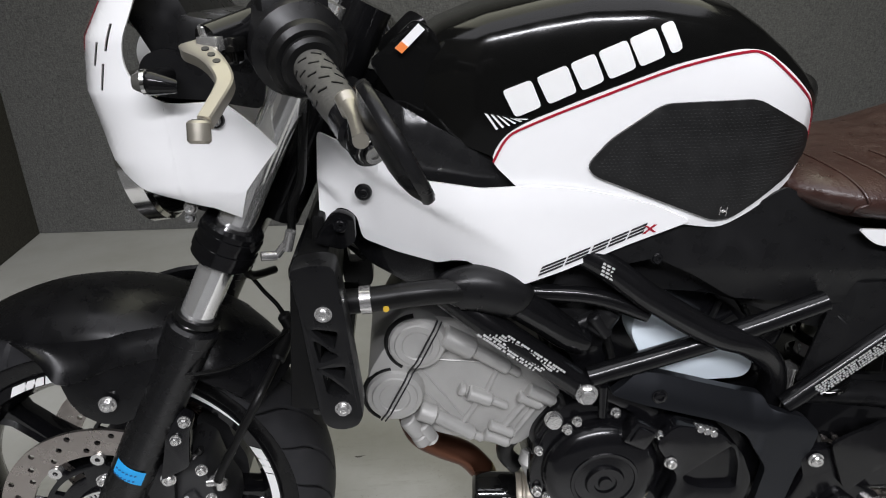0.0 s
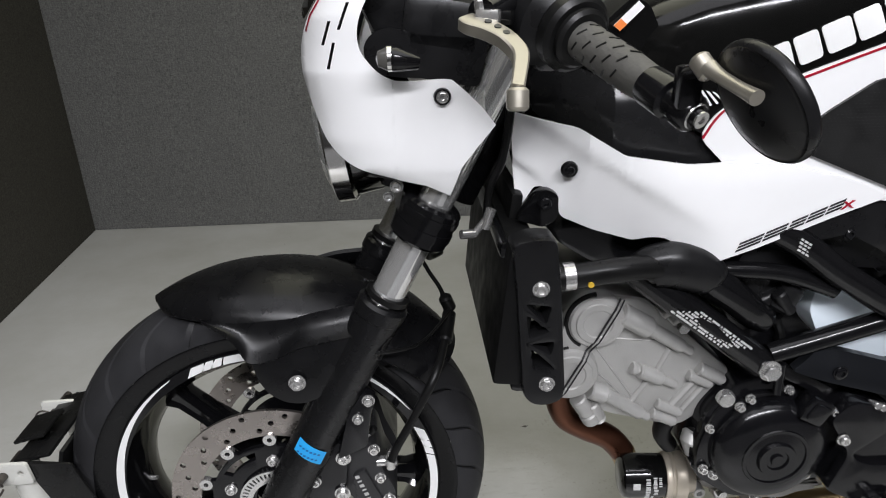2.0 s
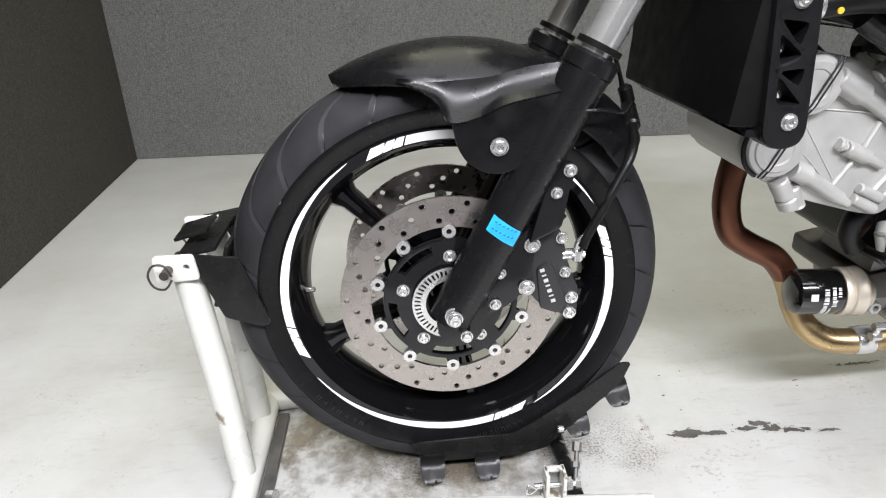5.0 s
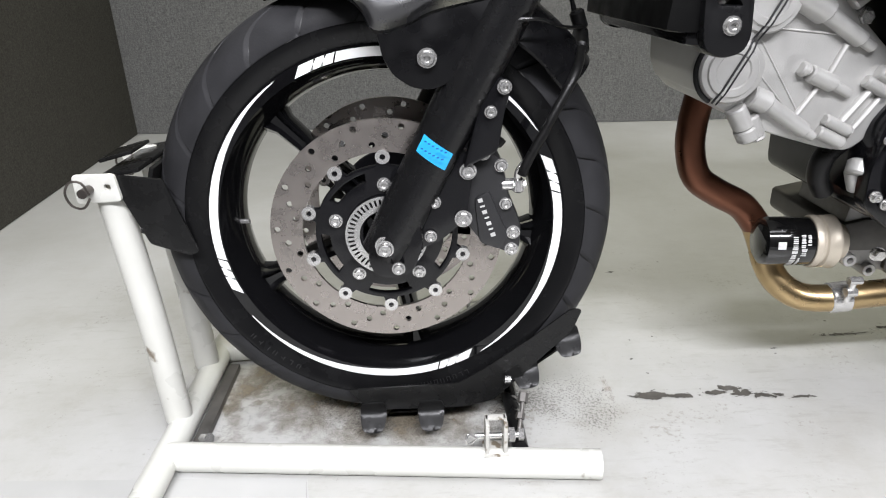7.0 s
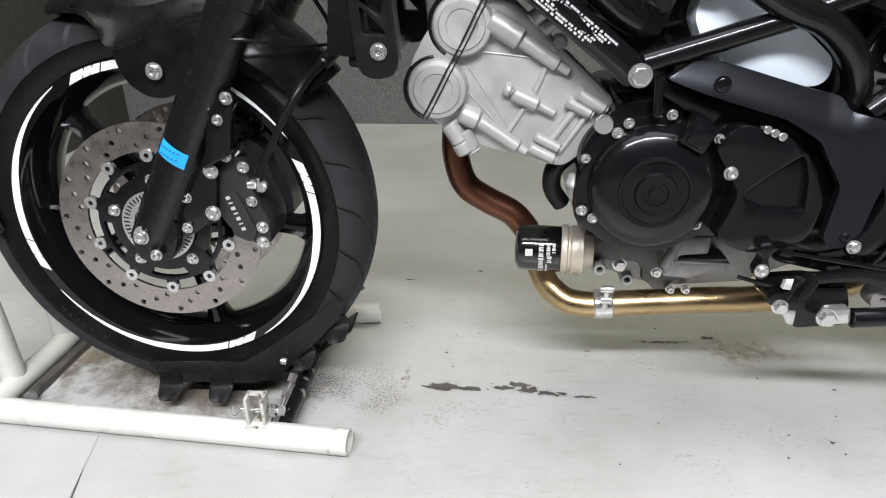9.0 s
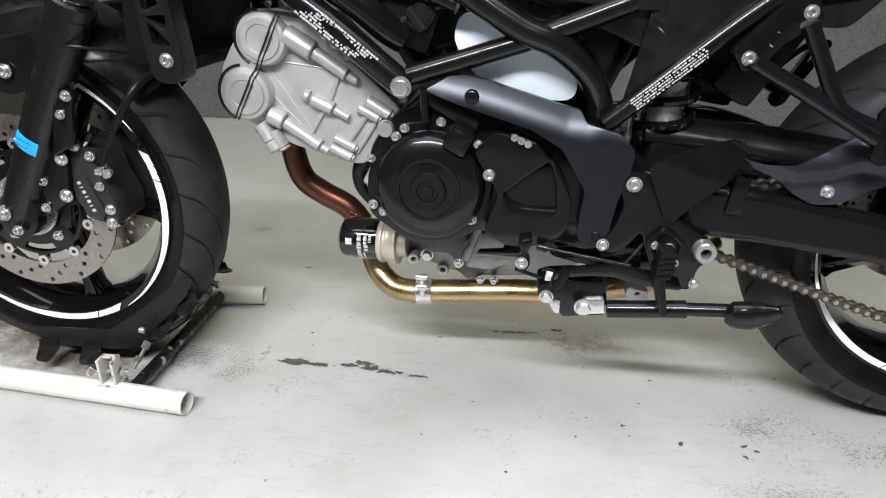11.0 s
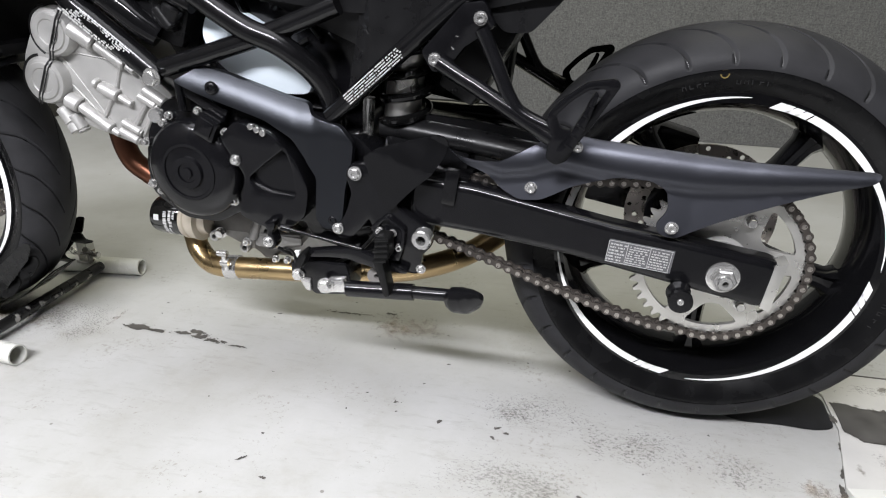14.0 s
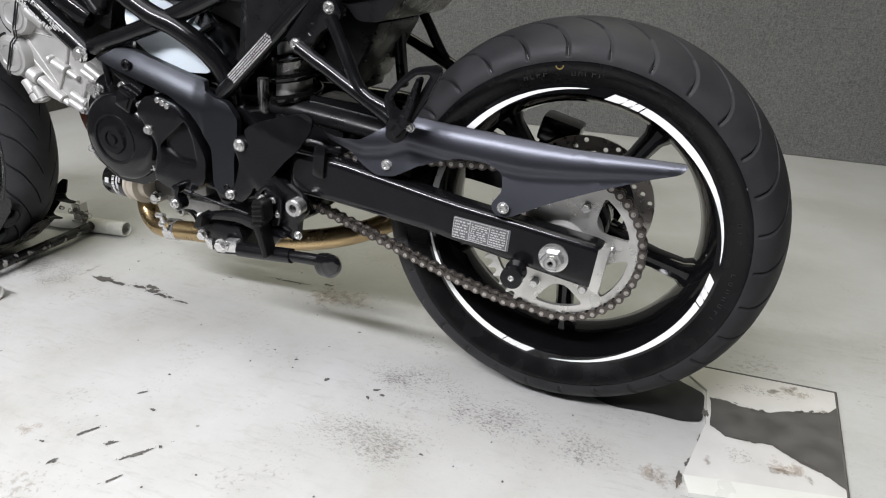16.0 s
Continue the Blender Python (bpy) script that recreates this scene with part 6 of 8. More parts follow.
block(bm, (0.716, -0.118, 0.466), (0.034, 0.026, 0.036), (0, 28, 0), 0.005)
block(bm, (0.716, -0.130, 0.466), (0.024, 0.010, 0.026), (0, 28, 0), 0.004)
part("cover_flange", bm, BLACK_METAL, engine)
bm = bmesh.new()
SPC = [(0.752, 0.335), (0.772, 0.395), (0.735, 0.452), (0.762, 0.480), (0.818, 0.466), (0.852, 0.432), (0.872, 0.385), (0.864, 0.342), (0.840, 0.322), (0.790, 0.318)]
pocket = rounded([(0.777, 0.395), (0.806, 0.420), (0.838, 0.444), (0.848, 0.414), (0.851, 0.374), (0.806, 0.376), (0.786, 0.384)], 0.006)
plate(bm, rounded(SPC, 0.012), -0.129, -0.112, 0.004, [pocket])
plate(bm, rounded(SPC, 0.014), -0.1185, -0.095, 0.002)
part("sprocket_cover", bm, BLACK_METAL, engine, "black chain sprocket cover with a creased face", 28)
for x, z, r, y in ((0.759, 0.421, 0.0085, -0.128), (0.734, 0.347, 0.0080, -0.105), (0.607, 0.352, 0.007, -0.104), (0.592, 0.362, 0.007, -0.104), (0.628, 0.462, 0.007, -0.104), (0.640, 0.474, 0.0065, -0.104), (0.690, 0.484, 0.0065, -0.102), (0.742, 0.460, 0.006, -0.12), (0.592, 0.430, 0.006, -0.104)):
    bolt(x, y, z, engine, r, 0.007, mat=STEEL)
bm = bmesh.new()
for k in range(3):
    rod(bm, (0.790 + 0.009 * k, -0.123, 0.472 - 0.004 * k), (0.790 + 0.009 * k, -0.133, 0.474 - 0.004 * k), 0.0048, 12, bevel=0.001)
block(bm, (0.800, -0.121, 0.465), (0.034, 0.006, 0.012), (0, 20, 0), 0.002)
part("wire_clamp", bm, STEEL, engine)
bm = bmesh.new()
block(bm, (0.705, -0.105, 0.500), (0.08, 0.012, 0.018), (0, 30, 0), 0.003)
rod(bm, (0.670, -0.110, 0.485), (0.668, -0.110, 0.530), 0.006, 12)
part("engine_lug", bm, BLACK_METAL, engine)
# sump, filter and small lower fittings
bm = bmesh.new()
plate(bm, rounded([(0.638, 0.308), (0.638, 0.28), (0.646, 0.271), (0.678, 0.269), (0.709, 0.269), (0.721, 0.257), (0.72, 0.239), (0.732, 0.233), (0.738, 0.224), (0.757, 0.224), (0.767, 0.237), (0.782, 0.245), (0.812, 0.254), (0.814, 0.287), (0.784, 0.309), (0.76, 0.321), (0.681, 0.316)], 0.005), -0.070, 0.08, 0.004)
for v in bm.verts:
    v.co += Vector((-0.018, 0.048, -0.022))
part("sump_side", bm, GRIMY, engine, "dark metal sump side")
bm = bmesh.new()
plate(bm, rounded([(0.640, 0.330), (0.630, 0.240), (0.690, 0.214), (0.750, 0.206), (0.850, 0.214), (0.930, 0.250), (0.940, 0.330), (0.860, 0.360)], 0.008), -0.016, 0.08, 0.004)
part("crankcase_base", bm, CAST_DARK, engine, "dark cast crankcase underside")
bm = bmesh.new()
plate(bm, rounded([(0.726, 0.296), (0.748, 0.311), (0.789, 0.315), (0.788, 0.288), (0.748, 0.284), (0.748, 0.275), (0.816, 0.282), (0.816, 0.262), (0.788, 0.258), (0.766, 0.249), (0.73, 0.252), (0.727, 0.264)], 0.004), -0.088, -0.060, 0.003)
block(bm, (0.780, -0.084, 0.275), (0.075, 0.012, 0.004), (0, 1, 0), 0.001)
tube(bm, [(0.751, -0.088, 0.331), (0.740, -0.088, 0.300), (0.728, -0.090, 0.268)], 0.0075, 14, 5)
for v in bm.verts:
    v.co += Vector((-0.006, 0.040, -0.012))
part("oil_sump", bm, CAST_DARK, engine, "dark bare aluminium sump")
for x, y, z in ((0.637, -0.038, 0.2420), (0.682, -0.022, 0.2165)):
    bm = bmesh.new()
    lathe(bm, [(0.0048, 0.0), (0.0085, 0.0), (0.0098, 0.002), (0.0098, 0.040), (0.0048, 0.040)], 22, (x, y, z), closed=True)
    part("sump_boss", bm, CAST, engine)
for x, z, r, y in ((0.661, 0.2580, 0.0100, -0.049), (0.712, 0.2490, 0.0075, -0.052), (0.767, 0.2055, 0.0065, -0.025), (0.745, 0.2055, 0.0065, -0.025)):
    bolt(x, y, z, engine, r, 0.008, mat=STEEL, hexa=r > 0.0085)
bm = bmesh.new()
lathe(bm, [(0.0001, 0.0), (0.025, 0.0), (0.032, 0.005), (0.0338, 0.012), (0.0338, 0.064), (0.0320, 0.068)], 40, axis="x")
flt = part("oil_filter", bm, BLACK_GLOSS, bike, "black spin-on oil filter with white print", raw=True)
flt.matrix_local = pose(0.514, -0.020, 0.270, 0, 0, -6)
spots = []
rnd = random.Random(12)
for lo, hi, a0, a1 in ((0.034, 0.0415, -30, 60), (0.044, 0.0475, 22, 60), (0.046, 0.0535, -2, 14), (0.045, 0.0510, -34, -6), (0.053, 0.0585, -34, -12)):
    a = a0
    while a < a1:
        h = rnd.uniform(0.0008, 0.0022)
        spots.append((pose(0, 0, 0, a, 0, 0) @ pose((lo + hi) / 2, -0.0339, 0), (hi - lo) * rnd.uniform(0.7, 1.0), h))
        a += math.degrees((h + rnd.choice((0.0006, 0.0010, 0.0016))) / 0.0338)
for k in range(5):
    spots.append((pose(0, 0, 0, -4 - 3.4 * k, 0, 0) @ pose(0.0205, -0.0339, 0), 0.0105, 0.0022))
marks(flt, "filter_print", spots, PRINT, "white illegible print")
bm = bmesh.new()
lathe(bm, [(0.0001, 0.066), (0.0350, 0.066), (0.0365, 0.069), (0.0365, 0.074), (0.0335, 0.076), (0.0335, 0.079), (0.0360, 0.081), (0.0360, 0.091), (0.0372, 0.093), (0.0372, 0.097), (0.026, 0.098), (0.024, 0.112)], 40, axis="x")
part("filter_mount", bm, surface("tan_cast_metal", (0.50, 0.45, 0.37), 0.42, metal=0.4, var=0.1), flt)
bm = bmesh.new()
tube(bm, [(0.575, -0.040, 0.345), (0.560, -0.045, 0.370), (0.562, -0.050, 0.400), (0.585, -0.055, 0.425)], 0.0125, 18, 6)
wp = part("water_pipe", bm, RUBBER, engine, "black rubber water pipe")
bm = bmesh.new()
rod(bm, (0.590, -0.070, 0.396), (0.582, -0.078, 0.380), 0.0125, 20, bevel=0.003)
rod(bm, (0.582, -0.070, 0.384), (0.592, -0.070, 0.358), 0.0085, 16, bevel=0.002)
part("pipe_union", bm, CAST, wp)

# exhaust
bm = bmesh.new()
tube(bm, [(0.430, 0.030, 0.475), (0.423, 0.030, 0.430), (0.424, 0.030, 0.390), (0.438, 0.030, 0.350), (0.470, 0.030, 0.326), (0.510, 0.030, 0.304), (0.535, 0.028, 0.275)], 0.0200, 24, 6)
part("exhaust_header", bm, HEADER, bike, "heat-browned exhaust header", raw=True)
bm = bmesh.new()
tube(bm, [(0.535, 0.028, 0.275), (0.546, 0.024, 0.248), (0.554, 0.016, 0.220), (0.568, 0.004, 0.194), (0.594, -0.008, 0.176), (0.628, -0.016, 0.173), (0.678, -0.020, 0.178), (0.795, -0.020, 0.186), (0.877, -0.020, 0.190), (0.976, -0.018, 0.209), (1.036, 0.000, 0.221), (1.085, 0.040, 0.232), (1.13, 0.080, 0.255)], 0.0200, 24, 6)
part("exhaust_pipe", bm, GOLD, bike, "gold heat-tinted exhaust pipe", raw=True)
bm = bmesh.new()
rod(bm, (0.636, -0.017, 0.1735), (0.664, -0.019, 0.1765), 0.0224, 28, bevel=0.002)
rod(bm, (0.648, -0.040, 0.180), (0.648, -0.048, 0.220), 0.0046, 12)
rod(bm, (0.641, -0.044, 0.196), (0.656, -0.044, 0.196), 0.0068, 12)
rod(bm, (0.639, -0.048, 0.216), (0.657, -0.048, 0.216), 0.0058, 12)
part("exhaust_clamp", bm, STEEL, bike, "steel pipe clamp", raw=True)

# radiator and side guards
bm = bmesh.new()
block(bm, (0.320, -0.025, 0.645), (0.034, 0.30, 0.170), (0, 6, 0), 0.006)
rod_ = part("radiator", bm, SHROUD, bike, "black radiator core")
bm = bmesh.new()
block(bm, (0.330, -0.010, 0.722), (0.014, 0.150, 0.076), (0, 6, 0), 0.004)
part("radiator_shroud", bm, SHROUD, rod_, "plain black shroud above the radiator")
for c_, w_ in (((0.324, -0.015, 0.716), 0.27), ((0.336, -0.025, 0.556), 0.29)):
    bm = bmesh.new()
    block(bm, c_, (0.038, w_, 0.020), (0, 6, 0), 0.006)
    part("radiator_tank", bm, BLACK_SATIN, rod_)
GUARD_OUT = rounded([(0.312, 0.738), (0.336, 0.744), (0.358, 0.742), (0.364, 0.700), (0.376, 0.556), (0.370, 0.541), (0.352, 0.536), (0.336, 0.540), (0.328, 0.552), (0.318, 0.682)], 0.008)
tris = [rounded(t_, 0.003, 2) for t_ in ([(0.329, 0.668), (0.355, 0.664), (0.350, 0.644)], [(0.330, 0.654), (0.334, 0.626), (0.354, 0.634)], [(0.336, 0.618), (0.360, 0.620), (0.357, 0.604)], [(0.336, 0.612), (0.339, 0.586), (0.362, 0.585)])]
for side in (-1, 1):
    bm = bmesh.new()
    plate(bm, GUARD_OUT, -0.184, -0.150, 0.005, tris)
    if side > 0:
        for v in bm.verts:
            v.co.y *= -1
    guard = part("radiator_guard", bm, BLACK_PLASTIC, bike, "black plastic radiator side guard with triangular cut-outs")
bolt(0.343, -0.184, 0.687, bike, 0.0090, 0.006, name="guard_bolt")
bolt(0.354, -0.184, 0.567, bike, 0.0090, 0.006, name="guard_bolt")
bm = bmesh.new()
plate(bm, rounded([(0.332, 0.742), (0.350, 0.768), (0.362, 0.772), (0.376, 0.764), (0.376, 0.735), (0.360, 0.725), (0.330, 0.735)], 0.006), -0.106, -0.094, 0.003)
part("cowl_bracket", bm, BLACK_SATIN, bike)
bolt(0.360, -0.108, 0.756, bike, 0.0085, 0.005, mat=BLACK_METAL)
# coolant hose with clips
bm = bmesh.new()
tube(bm, [(0.360, -0.135, 0.675), (0.400, -0.135, 0.678), (0.440, -0.132, 0.681), (0.475, -0.125, 0.679), (0.500, -0.120, 0.676)], 0.0145, 20, 6)
hose = part("coolant_hose", bm, RUBBER, bike, "black rubber coolant hose")
bm = bmesh.new()
rod(bm, (0.378, -0.135, 0.6765), (0.390, -0.135, 0.6773), 0.0162, 24)
part("hose_clip", bm, STEEL, hose)
bm = bmesh.new()
rod(bm, (0.406, -0.148, 0.672), (0.406, -0.1505, 0.672), 0.0034, 14)
part("paint_dot", bm, surface("yellow_dot_paint", (0.65, 0.42, 0.04), 0.5), hose)
bm = bmesh.new()
tube(bm, [(0.476, -0.112, 0.668), (0.484, -0.113, 0.674), (0.506, -0.114, 0.677), (0.532, -0.113, 0.670), (0.553, -0.110, 0.658), (0.558, -0.109, 0.654)], [0.020, 0.0255, 0.0285, 0.0285, 0.0265, 0.022], 28, 6, flat=0.85)
part("hose_cover", bm, BLACK_PLASTIC, bike, "black rubber saddle over the hose")
bm = bmesh.new()
tube(bm, [(0.530, -0.105, 0.668), (0.560, -0.106, 0.650), (0.590, -0.106, 0.628), (0.618, -0.102, 0.604), (0.640, -0.096, 0.588)], [0.023, 0.0215, 0.0205, 0.020, 0.018], 24, 6)
part("throttle_pipe", bm, BLACK_SATIN, bike, "satin black pipe behind the saddle")
# coolant reserve tank
bm = bmesh.new()
skin(bm, rounded([(0.704, 0.592), (0.711, 0.620), (0.760, 0.622), (0.806, 0.596), (0.866, 0.546), (0.868, 0.524), (0.858, 0.514), (0.778, 0.512), (0.738, 0.542), (0.718, 0.562)], 0.010), lambda x, z: -0.078 - 0.012 * math.exp(-((z - 0.57) / 0.05) ** 2), 0.06, 0.010)
part("coolant_tank", bm, TANK_PLASTIC, bike, "milky plastic coolant reserve tank", 50)
# black filler masses in place of the dark airbox, throttle bodies and battery box inside the frame
bm = bmesh.new()
plate(bm, rounded([(0.46, 0.70), (0.40, 0.80), (0.52, 0.84), (0.84, 0.78), (1.10, 0.72), (1.15, 0.64), (0.95, 0.58), (0.80, 0.64), (0.62, 0.66)], 0.02), -0.085, 0.085, 0.01)
block(bm, (0.64, -0.03, 0.63), (0.10, 0.12, 0.10), (0, 20, 0), 0.015)
rod(bm, (0.655, -0.095, 0.600), (0.672, -0.095, 0.632), 0.016, 20, bevel=0.004)
rod(bm, (0.630, -0.09, 0.605), (0.70, -0.09, 0.640), 0.011, 16, bevel=0.003)
part("airbox_filler", bm, BLACK_PLASTIC, bike)
# Added black filler that closes the view through the gap below the cowl.
bm = bmesh.new()
plate(bm, rounded([(0.350, 0.790), (0.362, 0.725), (0.385, 0.690), (0.430, 0.660), (0.500, 0.640), (0.530, 0.660), (0.530, 0.800), (0.420, 0.820)], 0.012), -0.070, 0.070, 0.008)
part("cowl_gap_filler", bm, BLACK_SATIN, bike, "black filler block behind the cowl")
# Added black filler block that keeps the gap by the heel guard dark.
bm = bmesh.new()
block(bm, (1.03, 0, 0.405), (0.13, 0.15, 0.11), (0, 8, 0), 0.012)
part("swingarm_gap_filler", bm, BLACK_SATIN, bike)
bm = bmesh.new()
rod(bm, (0.648, -0.105, 0.628), (0.668, -0.105, 0.600), 0.0085, 16, bevel=0.002)
part("throttle_cap", bm, BLACK_PLASTIC, bike)
bm = bmesh.new()
rod(bm, (0.604, -0.118, 0.570), (0.590, -0.118, 0.592), 0.0035, 10)
part("cable_stop", bm, BLACK_PLASTIC, bike)
# Random wires stand in for the dark clutter in the frame.
random.seed(4)
for k in range(9):
    bm = bmesh.new()
    x0, z0 = random.uniform(0.62, 0.9), random.uniform(0.56, 0.68)
    tube(bm, [(x0, -0.05, z0), (x0 + random.uniform(-0.03, 0.06), -0.065, z0 + random.uniform(-0.04, 0.03)), (x0 + random.uniform(0.0, 0.1), -0.06, z0 + random.uniform(-0.08, 0.02))], random.uniform(0.003, 0.006), 8, 6)
    part("wire", bm, RUBBER, bike)

# ---- rear end ----
SW = [(1.02, 0.418), (1.113, 0.409), (1.30, 0.374), (1.526, 0.342), (1.517, 0.272), (1.411, 0.290), (1.251, 0.320), (1.108, 0.338), (1.02, 0.345)]
for side in (-1, 1):
    bm = bmesh.new()
    plate(bm, rounded(SW, 0.018), -0.114, -0.084, 0.0135, seg=6)
    if side > 0:
        for v in bm.verts:
            v.co.y *= -1
    sw = part("swingarm", bm, BLACK_METAL, bike, "black box-section swingarm")
    if side < 0:
        left_sw = sw
bm = bmesh.new()
block(bm, (1.06, 0, 0.385), (0.08, 0.20, 0.075), (0, 8, 0), 0.01)
block(bm, (1.082, -0.116, 0.405), (0.020, 0.010, 0.050), (0, 8, 0), 0.003)
part("swingarm_bridge", bm, BLACK_SATIN, bike)
bm = bmesh.new()
plate(bm, [(1.514, 0.338), (1.530, 0.345), (1.521, 0.270), (1.507, 0.276)], -0.1145, -0.087, 0.002)
part("axle_adjuster", bm, SPROCKET, left_sw, "bare metal chain adjuster end plate")
# specification label
LB = Vector((1.304, -0.1149, 0.353))
lx, lz = Vector((0.0845, 0, -0.0085)).normalized(), Vector((0.0085, 0, 0.0845)).normalized()
bm = bmesh.new()
plate(bm, [(1.3035, 0.3535), (1.3895, 0.3450), (1.3870, 0.3120), (1.3000, 0.3215)], -0.1148, -0.1142, 0)
part("label", bm, surface("grey_label_print", (0.10, 0.10, 0.105), 0.4, var=0.1), left_sw, "printed specification label with pale table")
spots = []
for col, (u0, u1, n_) in enumerate(((0.002, 0.024, 6), (0.028, 0.054, 8), (0.058, 0.083, 7))):
    for i in range(n_):
        u = u0
        while u < u1 - 0.003:
            w = random.uniform(0.0012, 0.0045)
            w = min(w, u1 - u)
            d = LB + lx * (u + w / 2 - 0.001 * i * 0.3) - lz * (0.0045 + 0.0275 * (i + 0.3) / n_)
            spots.append((Matrix.Translation(d) @ pose(0, 0, 0, 0, 5.7, 0), w, 0.0125 / n_))
            u += w + random.choice((0.0010, 0.0012, 0.0030))
for v in (0.0012, 0.0325):
    spots.append((Matrix.Translation(LB + lx * 0.042 - lz * v) @ pose(0, 0, 0, 0, 5.7, 0), 0.084, 0.0007))
for u in (0.0005, 0.026, 0.056, 0.0838):
    spots.append((Matrix.Translation(LB + lx * u - lz * 0.017 - lx * 0.001) @ pose(0, 0, 0, 0, 5.7, 0), 0.0007, 0.031))
marks(left_sw, "label_print", spots, LABEL_INK)
# axle nut and spool
bm = bmesh.new()
lathe(bm, [(0.008, -0.112), (0.0215, -0.112), (0.0215, -0.117), (0.018, -0.118), (0.008, -0.118)], 32, (RX, 0, RZ - 0.0045), closed=True)
lathe(bm, [(0.010, -0.118), (0.0165, -0.118), (0.0165, -0.128), (0.0145, -0.130), (0.010, -0.130)], 6, (RX, 0, RZ - 0.0045), closed=True)
lathe(bm, [(0.004, -0.128), (0.0095, -0.128), (0.0095, -0.136), (0.0085, -0.138), (0.004, -0.138)], 24, (RX, 0, RZ - 0.0045), closed=True)
part("axle_nut", bm, STEEL, left_sw, "zinc plated axle nut")
bm = bmesh.new()
lathe(bm, [(0.0045, -0.112), (0.0155, -0.112), (0.0165, -0.116), (0.0105, -0.122), (0.0105, -0.132), (0.0165, -0.140), (0.0160, -0.146), (0.0045, -0.146)], 28, (1.402, 0, 0.286), closed=True)
part("stand_spool", bm, BLACK_METAL, left_sw, "black paddock-stand spool")
bolt(1.402, -0.142, 0.286, left_sw, 0.006, 0.005)
bm = bmesh.new()
rod(bm, (RX, -0.11, RZ - 0.0045), (RX, 0.12, RZ - 0.0045), 0.010)
part("rear_axle", bm, STEEL, bike)
# chain guard and hugger
GD = [(1.062, 0.476), (1.085, 0.452), (1.110, 0.446), (1.146, 0.446), (1.185, 0.468), (1.224, 0.490), (1.278, 0.483), (1.370, 0.476), (1.458, 0.470), (1.611, 0.469), (1.603, 0.457), (1.545, 0.437), (1.500, 0.420), (1.435, 0.392), (1.385, 0.366), (1.365, 0.368), (1.357, 0.381), (1.372, 0.400), (1.368, 0.425), (1.345, 0.438), (1.304, 0.438), (1.244, 0.420), (1.205, 0.399), (1.175, 0.396), (1.150, 0.408), (1.130, 0.426), (1.100, 0.438)]


def gd_y(x, z):
    """Rolled over towards the wheel at the top, hollow along the middle, flared out at the lower edge."""
    top = float(np.interp(x, (1.06, 1.10, 1.15, 1.19, 1.224, 1.278, 1.37, 1.458, 1.61), (0.508, 0.486, 0.474, 0.480, 0.493, 0.485, 0.478, 0.472, 0.469)))
    w = float(np.interp(x, (1.40, 1.61), (1.0, 0.35)))
    d = (top - z) / w
    t = min(0.97, max(0.0, (0.036 - d) / 0.037))
    y = 0.026 * (1 - math.sqrt(1 - t * t)) + 0.007 * ease((d - 0.034) / 0.020) - 0.30 * max(0.0, d - 0.056)
    return -0.112 + w * y


bm = bmesh.new()
skin(bm, rounded(GD, 0.008), gd_y, 0.003, 0.005)
cg = part("chain_guard", bm, GREY_SATIN, bike, "satin dark grey chain guard", 30)
bolt(1.191, -0.1085, 0.413, cg, 0.0085, 0.006)
bolt(1.378, -0.1240, 0.381, cg, 0.0085, 0.006)
bm = bmesh.new()
skin(bm, rounded([(1.004, 0.492), (1.114, 0.484), (1.228, 0.468), (1.30, 0.462), (1.30, 0.430), (1.180, 0.405), (1.089, 0.420), (1.022, 0.440), (1.000, 0.455)], 0.006), lambda x, z: -0.062 + 0.15 * max(0.0, z - 0.472 + 0.1 * (x - 1.0)), 0.006, 0.012)
part("swingarm_gusset", bm, BLACK_SATIN, bike, "satin black upper swingarm gusset")
bm = bmesh.new()
tube(bm, [(0.965, -0.058, 0.470), (1.010, -0.060, 0.467), (1.075, -0.062, 0.460), (1.140, -0.064, 0.452), (1.230, -0.066, 0.440)], 0.0175, 20, 5)
part("swingarm_upper_tube", bm, BLACK_PLASTIC, bike, "satin black upper swingarm tube")
# heel guard and rider peg bracket
HEEL = [(0.960, 0.446), (0.985, 0.460), (1.030, 0.473), (1.068, 0.482), (1.081, 0.474), (1.076, 0.452), (1.058, 0.426), (1.030, 0.402), (1.000, 0.370), (0.990, 0.374), (0.974, 0.412)]
bm = bmesh.new()
skin(bm, rounded(HEEL, 0.008), lambda x, z: -0.138 + 0.010 * math.exp(-((z - 0.50 + 0.4 * (x - 1.0)) / 0.03) ** 2), 0.005, 0.010)
part("heel_guard", bm, BLACK_SATIN, bike, "satin black heel guard plate")
bm = bmesh.new()
plate(bm, rounded([(0.937, 0.432), (0.93, 0.414), (0.939, 0.388), (0.929, 0.357), (0.911, 0.33), (0.916, 0.314), (0.933, 0.316), (0.951, 0.333), (0.965, 0.352), (0.974, 0.325), (0.988, 0.289), (1.025, 0.27), (1.04, 0.271), (1.045, 0.303), (1.059, 0.318), (1.058, 0.343), (1.045, 0.351), (1.009, 0.374), (0.999, 0.4), (0.974, 0.432)], 0.006), -0.130, -0.116, 0.003)
part("footpeg_bracket", bm, BLACK_METAL, bike, "black footpeg bracket")
bolt(0.947, -0.134, 0.419, bike, 0.0100, 0.006)
bolt(0.916, -0.131, 0.331, bike, 0.0085, 0.006)
bolt(1.043, -0.131, 0.281, bike, 0.0070, 0.005)
bm = bmesh.new()
lathe(bm, [(0.007, -0.128), (0.0145, -0.128), (0.0145, -0.146), (0.0125, -0.148), (0.007, -0.148)], 28, (1.047, 0, 0.333), closed=True)
part("peg_pivot", bm, STEEL, bike)
